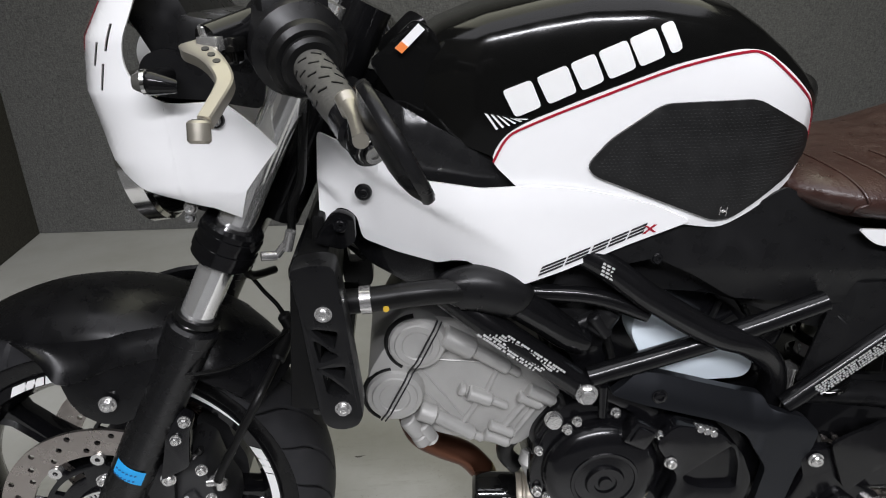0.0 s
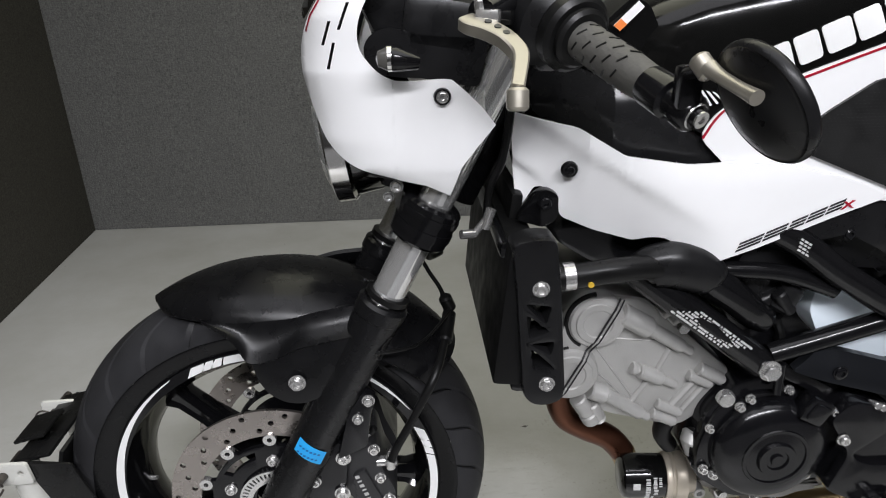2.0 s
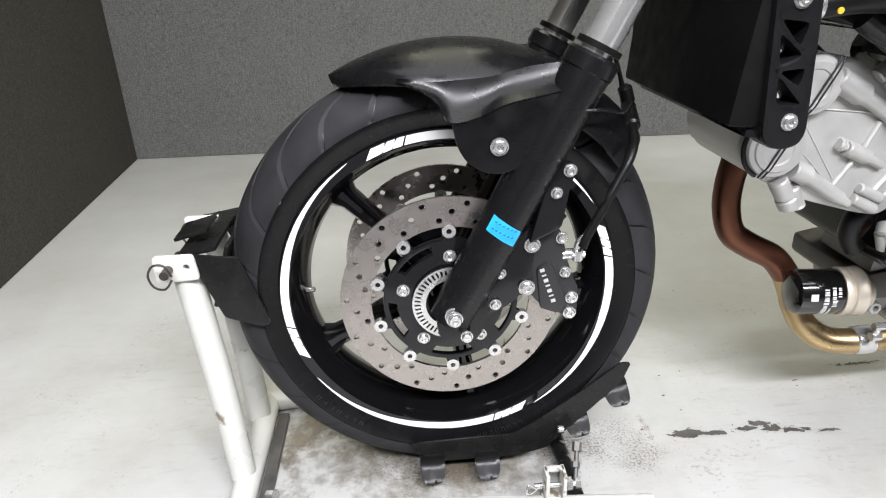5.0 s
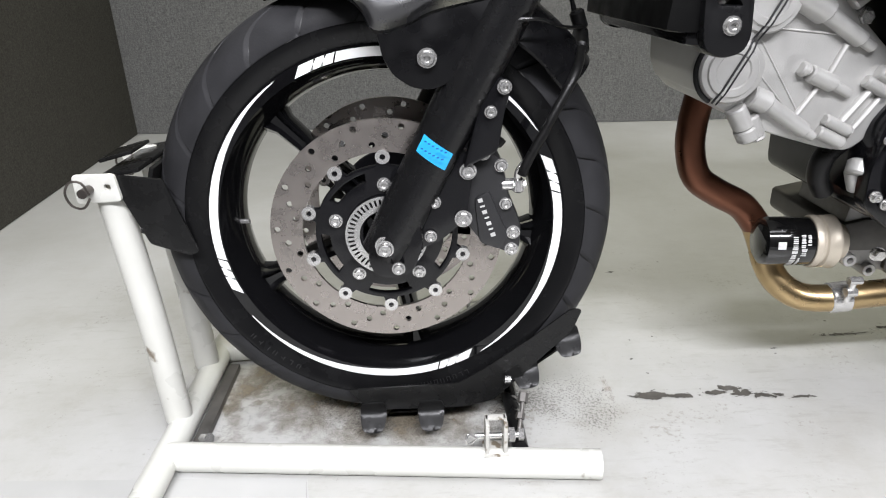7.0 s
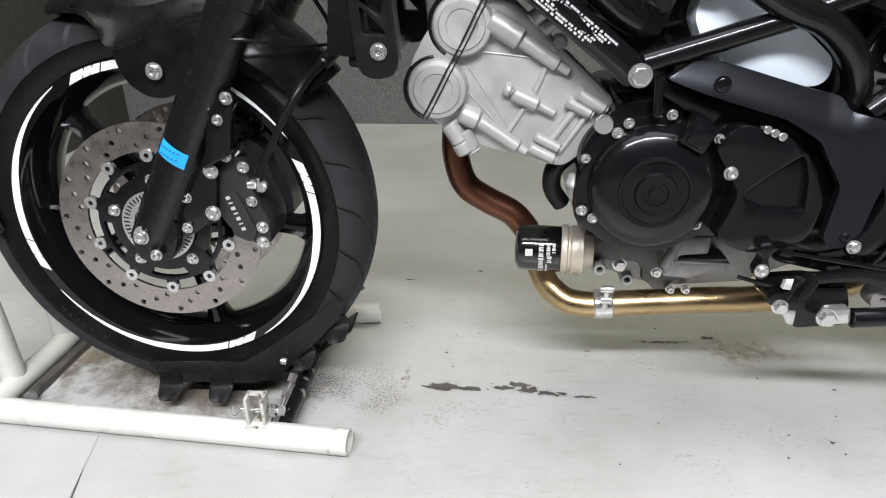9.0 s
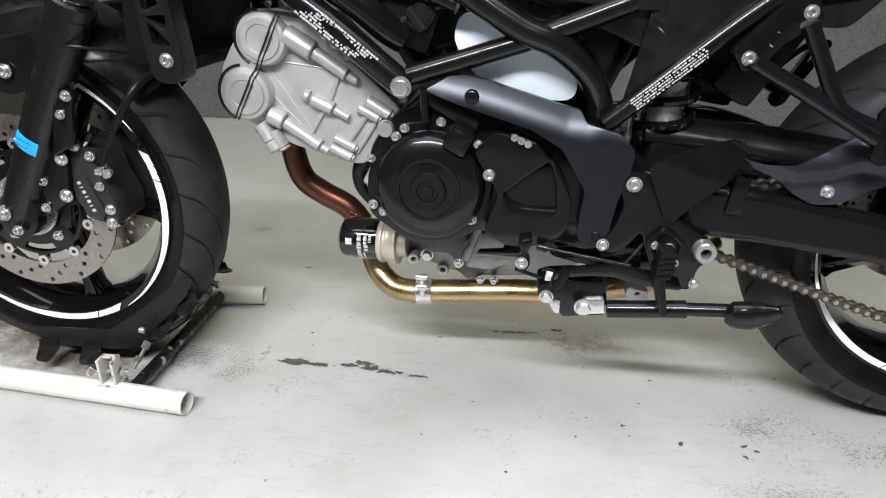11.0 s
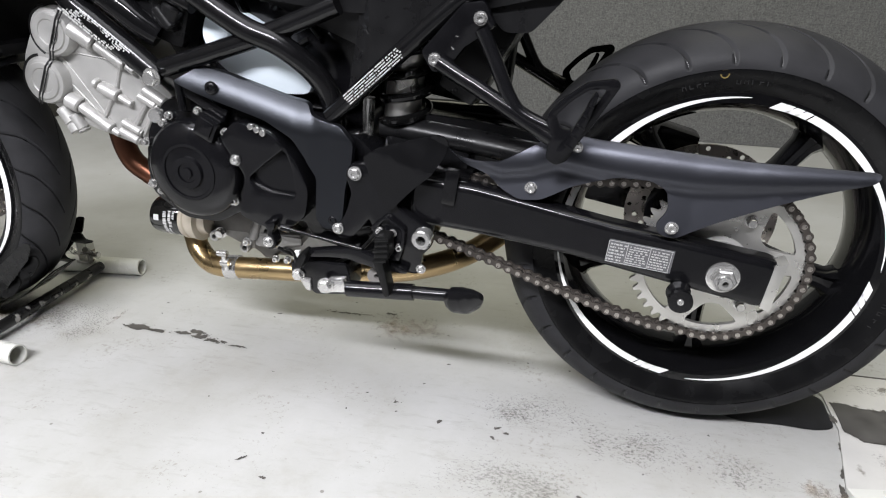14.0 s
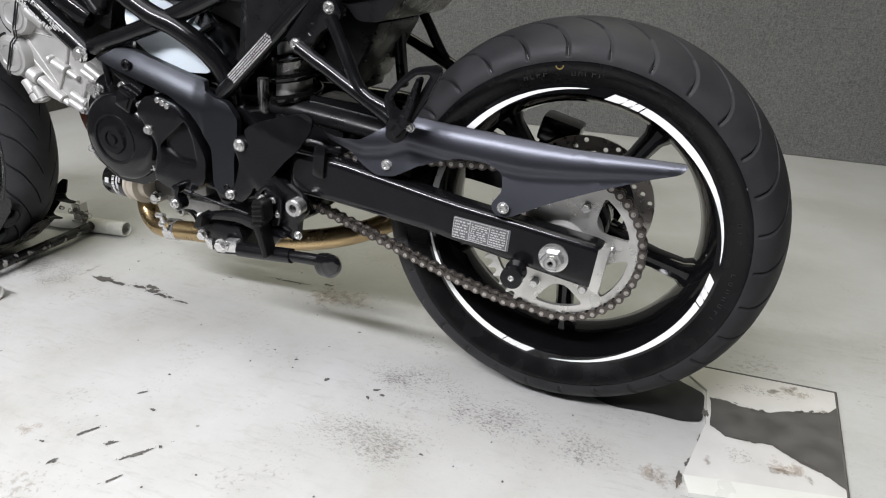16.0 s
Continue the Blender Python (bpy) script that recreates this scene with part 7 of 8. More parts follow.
# Added black filler plate; it hides bright floor behind the footpeg bracket.
bm = bmesh.new()
plate(bm, rounded([(0.825, 0.340), (0.930, 0.350), (1.050, 0.372), (1.050, 0.300), (1.000, 0.272), (0.930, 0.268), (0.850, 0.285)], 0.010), -0.080, 0.060, 0.006)
part("peg_gap_filler", bm, BLACK_SATIN, bike, "black filler plate behind the footpeg")
# rider footpeg hangs in front of the bracket
bm = bmesh.new()
plate(bm, rounded([(0.97, 0.343), (0.99, 0.361), (0.998, 0.362), (1.022, 0.343), (1.02, 0.318), (1.013, 0.294), (0.996, 0.29), (0.978, 0.323)], 0.004), -0.140, -0.128, 0.0025, [rounded([(0.978, 0.341), (0.991, 0.354), (0.997, 0.354), (1.015, 0.341), (1.013, 0.321), (1.005, 0.304), (0.997, 0.303), (0.985, 0.324)], 0.004)])
plate(bm, rounded([(0.97, 0.343), (0.99, 0.361), (0.998, 0.362), (1.022, 0.343), (1.02, 0.318), (1.013, 0.294), (0.996, 0.29), (0.978, 0.323)], 0.005), -0.133, -0.126, 0.001)
mount = part("peg_mount", bm, BLACK_METAL, bike, "black six-sided footpeg mount")
for x, z in [(0.982, 0.337), (1.002, 0.335), (1.012, 0.314)]:
    bolt(x, -0.136, z, mount, 0.0062, 0.006)
bm = bmesh.new()
plate(bm, rounded([(0.985, 0.342), (1.006, 0.341), (1.006, 0.309), (0.996, 0.301), (1.001, 0.276), (1.006, 0.248), (0.996, 0.245), (0.989, 0.274), (0.981, 0.299)], 0.004), -0.168, -0.142, 0.004)
peg = part("footpeg", bm, RUBBER, bike, "folded black rubber rider footpeg with ribs")
for x, z in [(0.996, 0.337), (0.995, 0.329), (0.995, 0.321), (0.995, 0.313), (0.992, 0.304)]:
    bm = bmesh.new()
    block(bm, (x, -0.169, z), (0.020, 0.004, 0.0042), (0, -8, 0), 0.0012)
    part("peg_rib", bm, RUBBER, peg)
# shift lever and rod
bm = bmesh.new()
tube(bm, [(0.832, -0.138, 0.325), (0.89, -0.139, 0.316), (0.955, -0.140, 0.306)], 0.0028, 10, 4)
rod(bm, (0.828, -0.138, 0.3255), (0.842, -0.138, 0.323), 0.0052, 12)
plate(bm, rounded([(0.868, 0.295), (0.902, 0.302), (0.933, 0.307), (0.957, 0.304), (0.982, 0.295), (1.026, 0.281), (1.024, 0.274), (0.983, 0.276), (0.949, 0.283), (0.934, 0.288), (0.903, 0.287), (0.871, 0.283)], 0.005), -0.142, -0.133, 0.003)
part("shift_arm", bm, BLACK_METAL, bike, "black gear shift arm")
bm = bmesh.new()
plate(bm, rounded([(0.803, 0.334), (0.82, 0.338), (0.821, 0.327), (0.814, 0.318), (0.821, 0.301), (0.816, 0.29), (0.805, 0.289), (0.801, 0.3), (0.808, 0.317), (0.803, 0.326)], 0.006), -0.145, -0.125, 0.004)
part("shift_lever", bm, BLACK_METAL, bike, "black gear shift lever and linkage")
bolt(0.808, -0.146, 0.303, bike, 0.0085, 0.006)
bm = bmesh.new()
tube(bm, [(0.838, -0.14, 0.292), (0.842, -0.16, 0.302), (0.852, -0.16, 0.300), (0.852, -0.15, 0.285), (0.848, -0.14, 0.262)], 0.0022, 8, 6)
tube(bm, [(0.80, -0.10, 0.272), (0.88, -0.12, 0.262), (0.94, -0.12, 0.290), (0.975, -0.11, 0.330)], 0.0030, 8, 6)
part("switch_wire", bm, RUBBER, bike)
# side stand, folded up
bm = bmesh.new()
tube(bm, [(0.930, -0.140, 0.238), (1.02, -0.142, 0.246), (1.101, -0.144, 0.251)], 0.0095, 18, 4)
tube(bm, [(0.930, -0.140, 0.238), (0.98, -0.141, 0.242), (1.035, -0.142, 0.247)], 0.0125, 18, 4)
part("side_stand", bm, BLACK_METAL, bike, "folded black side stand")
bm = bmesh.new()
tube(bm, [(1.086, -0.146, 0.246), (1.096, -0.149, 0.247), (1.112, -0.156, 0.252), (1.128, -0.168, 0.263), (1.139, -0.179, 0.274)], [0.011, 0.0195, 0.0205, 0.0150, 0.0050], 18, 6, flat=0.75)
part("stand_foot", bm, BLACK_METAL, bike, "angled foot of the side stand")
bm = bmesh.new()
plate(bm, rounded([(0.833, 0.263), (0.848, 0.27), (0.886, 0.274), (0.902, 0.272), (0.924, 0.274), (0.931, 0.251), (0.93, 0.221), (0.871, 0.214), (0.864, 0.221), (0.848, 0.238), (0.833, 0.247)], 0.005), -0.130, -0.080, 0.004)
part("stand_bracket", bm, BLACK_METAL, bike)
bm = bmesh.new()
plate(bm, rounded([(0.896, 0.245), (0.900, 0.250), (0.925, 0.253), (0.929, 0.232), (0.897, 0.228)], 0.003), -0.144, -0.128, 0.002)
part("stand_pivot", bm, STEEL, bike, "bright zinc side stand pivot block")
bm = bmesh.new()
plate(bm, [(0.847, 0.242), (0.866, 0.241), (0.866, 0.222), (0.859, 0.222)], -0.134, -0.129, 0.001)
part("pivot_tab", bm, STEEL, bike, "bare steel tab")
bm = bmesh.new()
plate(bm, rounded([(0.87, 0.299), (0.875, 0.292), (0.864, 0.269), (0.851, 0.268), (0.853, 0.279), (0.861, 0.293)], 0.005), -0.158, -0.134, 0.006)
part("switch_cap", bm, RUBBER, bike, "black rubber switch cap")
bm = bmesh.new()
plate(bm, [(0.844, 0.287), (0.853, 0.288), (0.852, 0.273), (0.842, 0.274)], -0.1365, -0.130, 0)
part("switch_label", bm, DECAL, bike)
bolt(0.846, -0.131, 0.246, bike, 0.0100, 0.007, hexa=True)
bolt(0.897, -0.146, 0.241, bike, 0.0125, 0.008, hexa=True)
bm = bmesh.new()
lathe(bm, [(0.004, -0.10), (0.015, -0.10), (0.015, -0.125), (0.004, -0.125)], 20, (0.972, 0, 0.256), closed=True)
part("rubber_stop", bm, surface("aged_grey_rubber", (0.22, 0.21, 0.20), 0.6), bike)

# chain: link plates and rollers, each a piece
chain = tagged(new("drive_chain"), "grimy drive chain running to the rear sprocket")
chain.parent = bike
path_ = [Vector((1.000, 0, 0.337)), Vector((1.053, 0, 0.315)), Vector((1.144, 0, 0.284)), Vector((1.234, 0, 0.252)), Vector((1.321, 0, 0.224)), Vector((1.385, 0, 0.2085))]
for a in range(-112, 100, 6):
    path_.append(Vector((RX + 0.117 * math.cos(radians(a)), 0, RZ + 0.117 * math.sin(radians(a)))))
path_ += [Vector((1.36, 0, 0.428)), Vector((1.20, 0, 0.418)), Vector((1.05, 0, 0.408)), Vector((0.97, 0, 0.404))]
lens_ = [0.0]
for a, b in zip(path_, path_[1:]):
    lens_.append(lens_[-1] + (b - a).length)
PITCH = 0.015875


def chain_at(s):
    return Vector((float(np.interp(s, lens_, [p.x for p in path_])), -0.1025, float(np.interp(s, lens_, [p.z for p in path_]))))


link_mesh = {}
for wide_ in (0, 1):
    bm = bmesh.new()
    y0 = 0.0085 if wide_ else 0.0062
    o = arc(PITCH, 0, 0.0066, -115, 115, 9) + [(PITCH / 2, 0.0036)] + arc(0, 0, 0.0066, 65, 295, 9) + [(PITCH / 2, -0.0036)]
    for sgn in (-1, 1):
        plate(bm, o, sgn * y0 - 0.0009, sgn * y0 + 0.0009, 0)
    plain = len(bm.faces)
    for x in (0.0, PITCH):
        rod(bm, (x, -y0 - (0.0024 if wide_ else 0.0012), 0), (x, y0, 0), 0.0036 if wide_ else 0.0046, 10)
    bm.faces.ensure_lookup_table()
    for f in bm.faces[plain:]:
        f.material_index = 1
    finish(bm)
    me = bpy.data.meshes.new("chain_link")
    bm.to_mesh(me)
    bm.free()
    me.materials.append(CHAIN)
    me.materials.append(PIN)
    link_mesh[wide_] = me
for k in range(int(lens_[-1] / PITCH)):
    a, b = chain_at(k * PITCH), chain_at((k + 1) * PITCH)
    ob = new("chain_link", link_mesh[k % 2])
    ob.parent = chain
    ob.matrix_local = Matrix.Translation(a) @ pose(0, 0, 0, 0, -math.degrees(math.atan2(b.z - a.z, b.x - a.x)), 0)

# shock absorber
bm = bmesh.new()
tube(bm, [(1.0 + 0.033 * math.cos(k * 0.785) + 0.02 * k / 40 - 0.01, -0.045 + 0.033 * math.sin(k * 0.785), 0.46 + 0.0040 * k) for k in range(35)], 0.0070, 10, 3)
part("shock_absorber", bm, BLACK_GLOSS, bike, "black coil-over rear shock")
bm = bmesh.new()
rod(bm, (0.985, -0.045, 0.455), (1.003, -0.045, 0.600), 0.0265, 24)
part("shock_body", bm, SPROCKET, bike, "bright metal shock body")
bm = bmesh.new()
rod(bm, (0.940, -0.06, 0.450), (0.944, -0.06, 0.510), 0.0085, 16)
part("shock_link", bm, STEEL, bike, "bright steel shock linkage rod")
bm = bmesh.new()
tube(bm, [(0.93, 0.10, 0.452), (1.05, 0.105, 0.450), (1.16, 0.105, 0.432), (1.45, 0.105, 0.317)], 0.020, 16, 5)
part("swingarm_brace", bm, BLACK_METAL, bike)
bm = bmesh.new()
skin(bm, rounded([(1.10, 0.66), (1.14, 0.612), (1.175, 0.612), (1.22, 0.66), (1.30, 0.72), (1.32, 0.80), (1.15, 0.75)], 0.008), lambda x, z: -0.092, 0.18, 0.02)
part("tail_underside", bm, BLACK_PLASTIC, bike)
bm = bmesh.new()
block(bm, (1.10, 0.0, 0.57), (0.06, 0.12, 0.12), (0, 30, 0), 0.01)
block(bm, (1.05, 0.02, 0.53), (0.10, 0.06, 0.06), (0, 10, 0), 0.01)
rod(bm, (1.135, 0.02, 0.60), (1.12, 0.06, 0.49), 0.010)
part("inner_mudguard", bm, BLACK_PLASTIC, bike)
bm = bmesh.new()
block(bm, (1.40, 0.09, 0.43), (0.07, 0.05, 0.045), (0, 15, 0), 0.008)
rod(bm, (1.36, 0.09, 0.40), (1.45, 0.09, 0.36), 0.014)
part("rear_caliper", bm, BLACK_METAL, bike)

# ---- wheel stand ----
stand = tagged(new("wheel_stand"), "white tubular front wheel stand with black cradle on the floor", "wheel stand")
for side, a, b in ((-1, (-0.312, -0.118), (0.275, -0.169)), (1, (-0.312, 0.150), (0.262, 0.213))):
    bm = bmesh.new()
    tube(bm, [(a[0], a[1], 0.020), ((a[0] + b[0]) / 2, (a[1] + b[1]) / 2, 0.020), (b[0], b[1], 0.020)], 0.0198, 24, 2, hollow=0.86)
    part("base_tube", bm, STAND_WHITE, stand, "white chipped base tube with open end")
    y0, y1 = (-0.045, -0.055) if side < 0 else (0.095, 0.085)
    bm = bmesh.new()
    tube(bm, [(-0.318, y0, 0.030), (-0.323, (y0 + y1) / 2, 0.20), (-0.336, y1, 0.396)], 0.0190, 24, 5)
    part("upright_tube", bm, STAND_WHITE, stand, "white chipped upright tube")
    yb = y1 - 0.020
    bm = bmesh.new()
    plate(bm, rounded([(-0.366, 0.376), (-0.366, 0.412), (-0.316, 0.412), (-0.312, 0.378)], 0.005), yb - 0.005, yb, 0.001, [ring(-0.326, 0.396, 0.004, 10)])
    part("pin_bracket", bm, STAND_WHITE, stand)
    bm = bmesh.new()
    rod(bm, (-0.348, yb - 0.024, 0.394), (-0.348, yb + 0.04, 0.394), 0.0058)
    part("quick_pin", bm, CHAIN, stand)
    bm = bmesh.new()
    tube(bm, [(-0.352 + 0.014 * math.cos(q), yb - 0.026, 0.394 + 0.017 * math.sin(q)) for q in (0, 1, 2, 3, 4, 5, 6.0)], 0.0015, 8, 3)
    part("pin_ring", bm, CHAIN, stand)
    yc = -0.072 if side < 0 else 0.085
    bm = bmesh.new()
    plate(bm, rounded([(-0.326, 0.410), (-0.262, 0.402), (-0.234, 0.305), (-0.246, 0.301), (-0.292, 0.318)], 0.004), yc - 0.002, yc + 0.002, 0.001)
    part("cradle_cheek", bm, RUBBER_WORN, stand, "black plastic cradle cheek")
    # strip beside the tyre that ends in a flared flap
    bm = bmesh.new()
    fl = [(-0.064, 0.084), (0.092, 0.088), (0.128, 0.110), (0.190, 0.155), (0.247, 0.201), (0.262, 0.200), (0.250, 0.168), (0.205, 0.122), (0.160, 0.076), (0.142, 0.058), (0.100, 0.050), (-0.036, 0.050)]
    skin(bm, rounded(fl, 0.005, 3), lambda x, z: -0.0715 - 0.004 * ease((0.06 - z) / 0.02), 0.003, 0.010)
    if side > 0:
        for v in bm.verts:
            v.co = (v.co.x, -v.co.y + 0.003, v.co.z)
    part("cradle_flap", bm, RUBBER_WORN, stand, "black plastic tyre cradle flap")
    for x, z, a in ((-0.030, 0.056, 0), (0.052, 0.056, 4), (0.186, 0.112, 32), (0.242, 0.162, 36)):
        bm = bmesh.new()
        skin(bm, rounded([(-0.018, 0.006), (0.018, 0.006), (0.019, -0.016), (0.012, -0.027), (-0.012, -0.027), (-0.019, -0.016)], 0.008, 4), lambda u, v: (-0.0745 if z < 0.1 else -0.062) - 0.024 * ease(-v / 0.027) ** 2, 0.004, 0.006)
        bmesh.ops.rotate(bm, verts=bm.verts, cent=(0, 0, 0), matrix=pose(0, 0, 0, 0, -a * 0.35, 0).to_3x3())
        for v in bm.verts:
            v.co += Vector((x, 0, z))
            if side > 0:
                v.co.y *= -1
        part("cradle_tab", bm, RUBBER, stand, "rounded black tab of the cradle")
    # clevis on the base tube
    yt = -0.150 if side < 0 else 0.190
    s_ = side
    bm = bmesh.new()
    for d in (-0.012, 0.012):
        block(bm, (0.137 + d, yt, 0.059), (0.0050, 0.024, 0.052), (0, 0, 0), 0.001)
    block(bm, (0.137, yt - s_ * 0.006, 0.0835), (0.028, 0.010, 0.003), (0, 0, 0), 0.001)
    block(bm, (0.137, yt, 0.036), (0.034, 0.034, 0.006), (0, 0, 0), 0.001)
    part("clevis", bm, DIRTY_WHITE, stand)
    bm = bmesh.new()
    rod(bm, (0.110, yt - s_ * 0.006, 0.054), (0.171, yt - s_ * 0.006, 0.054), 0.0042)
    rod(bm, (0.155, yt - s_ * 0.006, 0.054), (0.163, yt - s_ * 0.006, 0.054), 0.0095, 6)
    rod(bm, (0.168, yt - s_ * 0.006, 0.054), (0.175, yt - s_ * 0.006, 0.054), 0.0080, 6)
    part("hinge_bolt", bm, STEEL, stand)
    bm = bmesh.new()
    tube(bm, [(0.112, yt, 0.054), (0.101, yt, 0.062), (0.097, yt - 0.004, 0.054), (0.102, yt, 0.046), (0.112, yt, 0.054)], 0.0015, 8, 5)
    part("split_pin", bm, STEEL, stand)
    bm = bmesh.new()
    rod(bm, (0.169, yt - s_ * 0.008, 0.054), (0.180, yt - s_ * 0.046, 0.084), 0.0032)
    rod(bm, (0.172, yt - s_ * 0.022, 0.066), (0.174, yt - s_ * 0.029, 0.071), 0.0062, 6)
    rod(bm, (0.178, yt - s_ * 0.040, 0.080), (0.181, yt - s_ * 0.050, 0.088), 0.0070, 6)
    part("adjuster_rod", bm, GRIMY, stand, "threaded steel adjuster rod")
    bm = bmesh.new()
    rod(bm, (0.157, yt - s_ * 0.070, 0.098), (0.165, yt - s_ * 0.070, 0.097), 0.0055, 10)
    part("flap_bolt", bm, STEEL, stand)
bm = bmesh.new()
tube(bm, [(-0.314, -0.212, 0.020), (-0.312, 0.0, 0.020), (-0.312, 0.235, 0.020)], 0.0192, 24, 2, hollow=0.86)
part("cross_tube", bm, STAND_WHITE, stand)
bm = bmesh.new()
tube(bm, [(0.172, -0.140, 0.026), (0.173, 0.02, 0.026), (0.172, 0.185, 0.026)], 0.0115, 20, 2)
part("cradle_axle", bm, SCUFFED, stand, "scuffed black steel cross tube")
# trough that carries the tyre, flared at its end
bm = bmesh.new()
rows_ = []
for i in range(17):
    q = radians(-92 + 54 * i / 16)
    r = 0.3085 + 0.010 * max(0.0, (i - 12) / 4) ** 2
    rows_.append([[bm.verts.new((FX + (r + h) * math.cos(q), -0.030 + 0.060 * k / 6, FZ + (r + h) * math.sin(q))) for k in range(7)] for h in (0.0, 0.003)])
for p, q in zip(rows_, rows_[1:]):
    for k in range(6):
        bm.faces.new((p[0][k], p[0][k + 1], q[0][k + 1], q[0][k]))
        bm.faces.new((p[1][k + 1], p[1][k], q[1][k], q[1][k + 1]))
    for k in (0, 6):
        bm.faces.new((p[0][k], q[0][k], q[1][k], p[1][k]))
for e in (rows_[0], rows_[-1]):
    for k in range(6):
        bm.faces.new((e[0][k], e[1][k], e[1][k + 1], e[0][k + 1]))
part("cradle_trough", bm, RUBBER_WORN, stand, "scuffed black plastic tyre trough")
bm = bmesh.new()
block(bm, (-0.316, 0.01, 0.408), (0.05, 0.15, 0.006), (0, -10, 0), 0.002)
part("cradle_base", bm, RUBBER_WORN, stand)
bm = bmesh.new()
block(bm, (-0.326, -0.015, 0.424), (0.044, 0.060, 0.005), (0, -14, 0), 0.002)
part("cradle_top", bm, RUBBER_WORN, stand)
bm = bmesh.new()
block(bm, (-0.292, 0.01, 0.37), (0.006, 0.14, 0.09), (0, 18, 0), 0.002)
part("cradle_back", bm, RUBBER_WORN, stand)
bm = bmesh.new()
block(bm, (-0.283, 0.01, 0.007), (0.018, 0.22, 0.012), (0, 0, 0), 0.002)
part("base_plate", bm, GRIMY, stand)
bm = bmesh.new()
rod(bm, (-0.278, -0.075, 0.012), (-0.266, -0.082, 0.018), 0.0085, 8)
part("base_bolt", bm, STEEL, stand)


# ---- floor marks and the ramp slab ----
def blotch(name, cx, cy, sx, sy, mat, seed, label, z=0.0012, n=44, rough=0.45, turn=0.0):
    rnd = random.Random(seed)
    ph = [rnd.uniform(0, 6.28) for _ in range(5)]
    bm = bmesh.new()
    vs = []
    for k in range(n):
        a = 2 * math.pi * k / n
        r = 1 + rough * (0.5 * math.sin(2 * a + ph[0]) + 0.3 * math.sin(5 * a + ph[1]) + 0.25 * math.sin(9 * a + ph[2]) + 0.2 * math.sin(14 * a + ph[3])) + rnd.uniform(-0.12, 0.12) * rough * 2
        x, y = sx * r * math.cos(a), sy * r * math.sin(a)
        c, s = math.cos(radians(turn)), math.sin(radians(turn))
        vs.append(bm.verts.new((cx + c * x - s * y, cy + s * x + c * y, z)))
    f = bm.faces.new(vs)
    geo_ = bmesh.ops.extrude_face_region(bm, geom=[f])
    for v in geo_["geom"]:
        if isinstance(v, bmesh.types.BMVert):
            v.co.z -= 0.0008
    return tagged(part(name, bm, mat), label, "floor mark", "marks on the floor", kind="structure")


stain_z = iter(range(1000))


def stain(name, cx, cy, sx, sy, mat, label, turn=0.0, z=0.0022):
    """A thin sheet of dirt on the floor."""
    bm = bmesh.new()
    z += 0.00012 * next(stain_z)
    m = Matrix.Translation((cx, cy, z)) @ pose(0, 0, 0, 0, 0, turn)
    vs = [bm.verts.new(m @ Vector((sx * math.cos(k * math.pi / 12), sy * math.sin(k * math.pi / 12), 0))) for k in range(24)]
    bm.faces.new(vs)
    return tagged(part(name, bm, mat), label, "floor mark", "marks on the floor", kind="structure")


def chipped(name, blobs, seed, label, cell=0.0013, turn=0.0, z=0.0012):
    """Flaked paint: small ragged cells kept where soft blobs and noise together pass a limit."""
    x0, x1 = min(b[0] - 2 * b[2] for b in blobs), max(b[0] + 2 * b[2] for b in blobs)
    y0, y1 = min(b[1] - 2 * b[3] for b in blobs), max(b[1] + 2 * b[3] for b in blobs)
    rnd_ = random.Random(seed)
    bm = bmesh.new()
    grid = {}

    def corner(i, j):
        if (i, j) not in grid:
            grid[i, j] = bm.verts.new((x0 + (i + rnd_.uniform(-0.35, 0.35)) * cell, y0 + (j + rnd_.uniform(-0.35, 0.35)) * cell, z))
        return grid[i, j]
    for i in range(int((x1 - x0) / cell)):
        for j in range(int((y1 - y0) / cell)):
            x, y = x0 + (i + 0.5) * cell, y0 + (j + 0.5) * cell
            env = max(b[4] * math.exp(-((x - b[0]) / b[2]) ** 2 - ((y - b[1]) / b[3]) ** 2) for b in blobs)
            p = Vector((x * 110, y * 190, seed * 3.7))
            if env + 0.55 * noise.noise(p) + 0.3 * noise.noise(p * 2.7) > 0.5:
                bm.faces.new((corner(i, j), corner(i + 1, j), corner(i + 1, j + 1), corner(i, j + 1)))
    if turn:
        bmesh.ops.rotate(bm, verts=bm.verts, cent=(blobs[0][0], blobs[0][1], 0), matrix=pose(0, 0, 0, 0, 0, turn).to_3x3())
    return tagged(part(name, bm, CHIP), label, "floor mark", "marks on the floor", kind="structure")


# the long chipped streak beside the stand
chipped("paint_chip", [(0.402, -0.001, 0.031, 0.0092, 1.45), (0.445, -0.004, 0.028, 0.0066, 1.12)], 1, "dark ragged patch of chipped floor paint")
chipped("paint_chip", [(0.528, 0.010, 0.016, 0.0070, 1.25), (0.505, 0.001, 0.022, 0.0064, 1.05), (0.548, -0.004, 0.027, 0.0095, 0.92), (0.590, -0.012, 0.033, 0.0068, 0.80), (0.635, -0.018, 0.023, 0.0048, 0.70)], 2, "broken trail of chipped floor paint")
chipped("paint_chip", [(0.800, 0.158, 0.060, 0.0060, 0.62), (0.765, 0.160, 0.030, 0.004, 0.45)], 3, "thin dark scrape in the floor paint")
chipped("paint_chip", [(0.892, 0.176, 0.022, 0.0050, 0.80)], 4, "thin dark scrape in the floor paint")
stain("rust_spot", 0.915, 0.127, 0.030, 0.022, RUST, "brown rust spot on the floor")
stain("rust_spot", 0.337, 0.025, 0.075, 0.012, RUST, "faint reddish stain on the floor", 80)
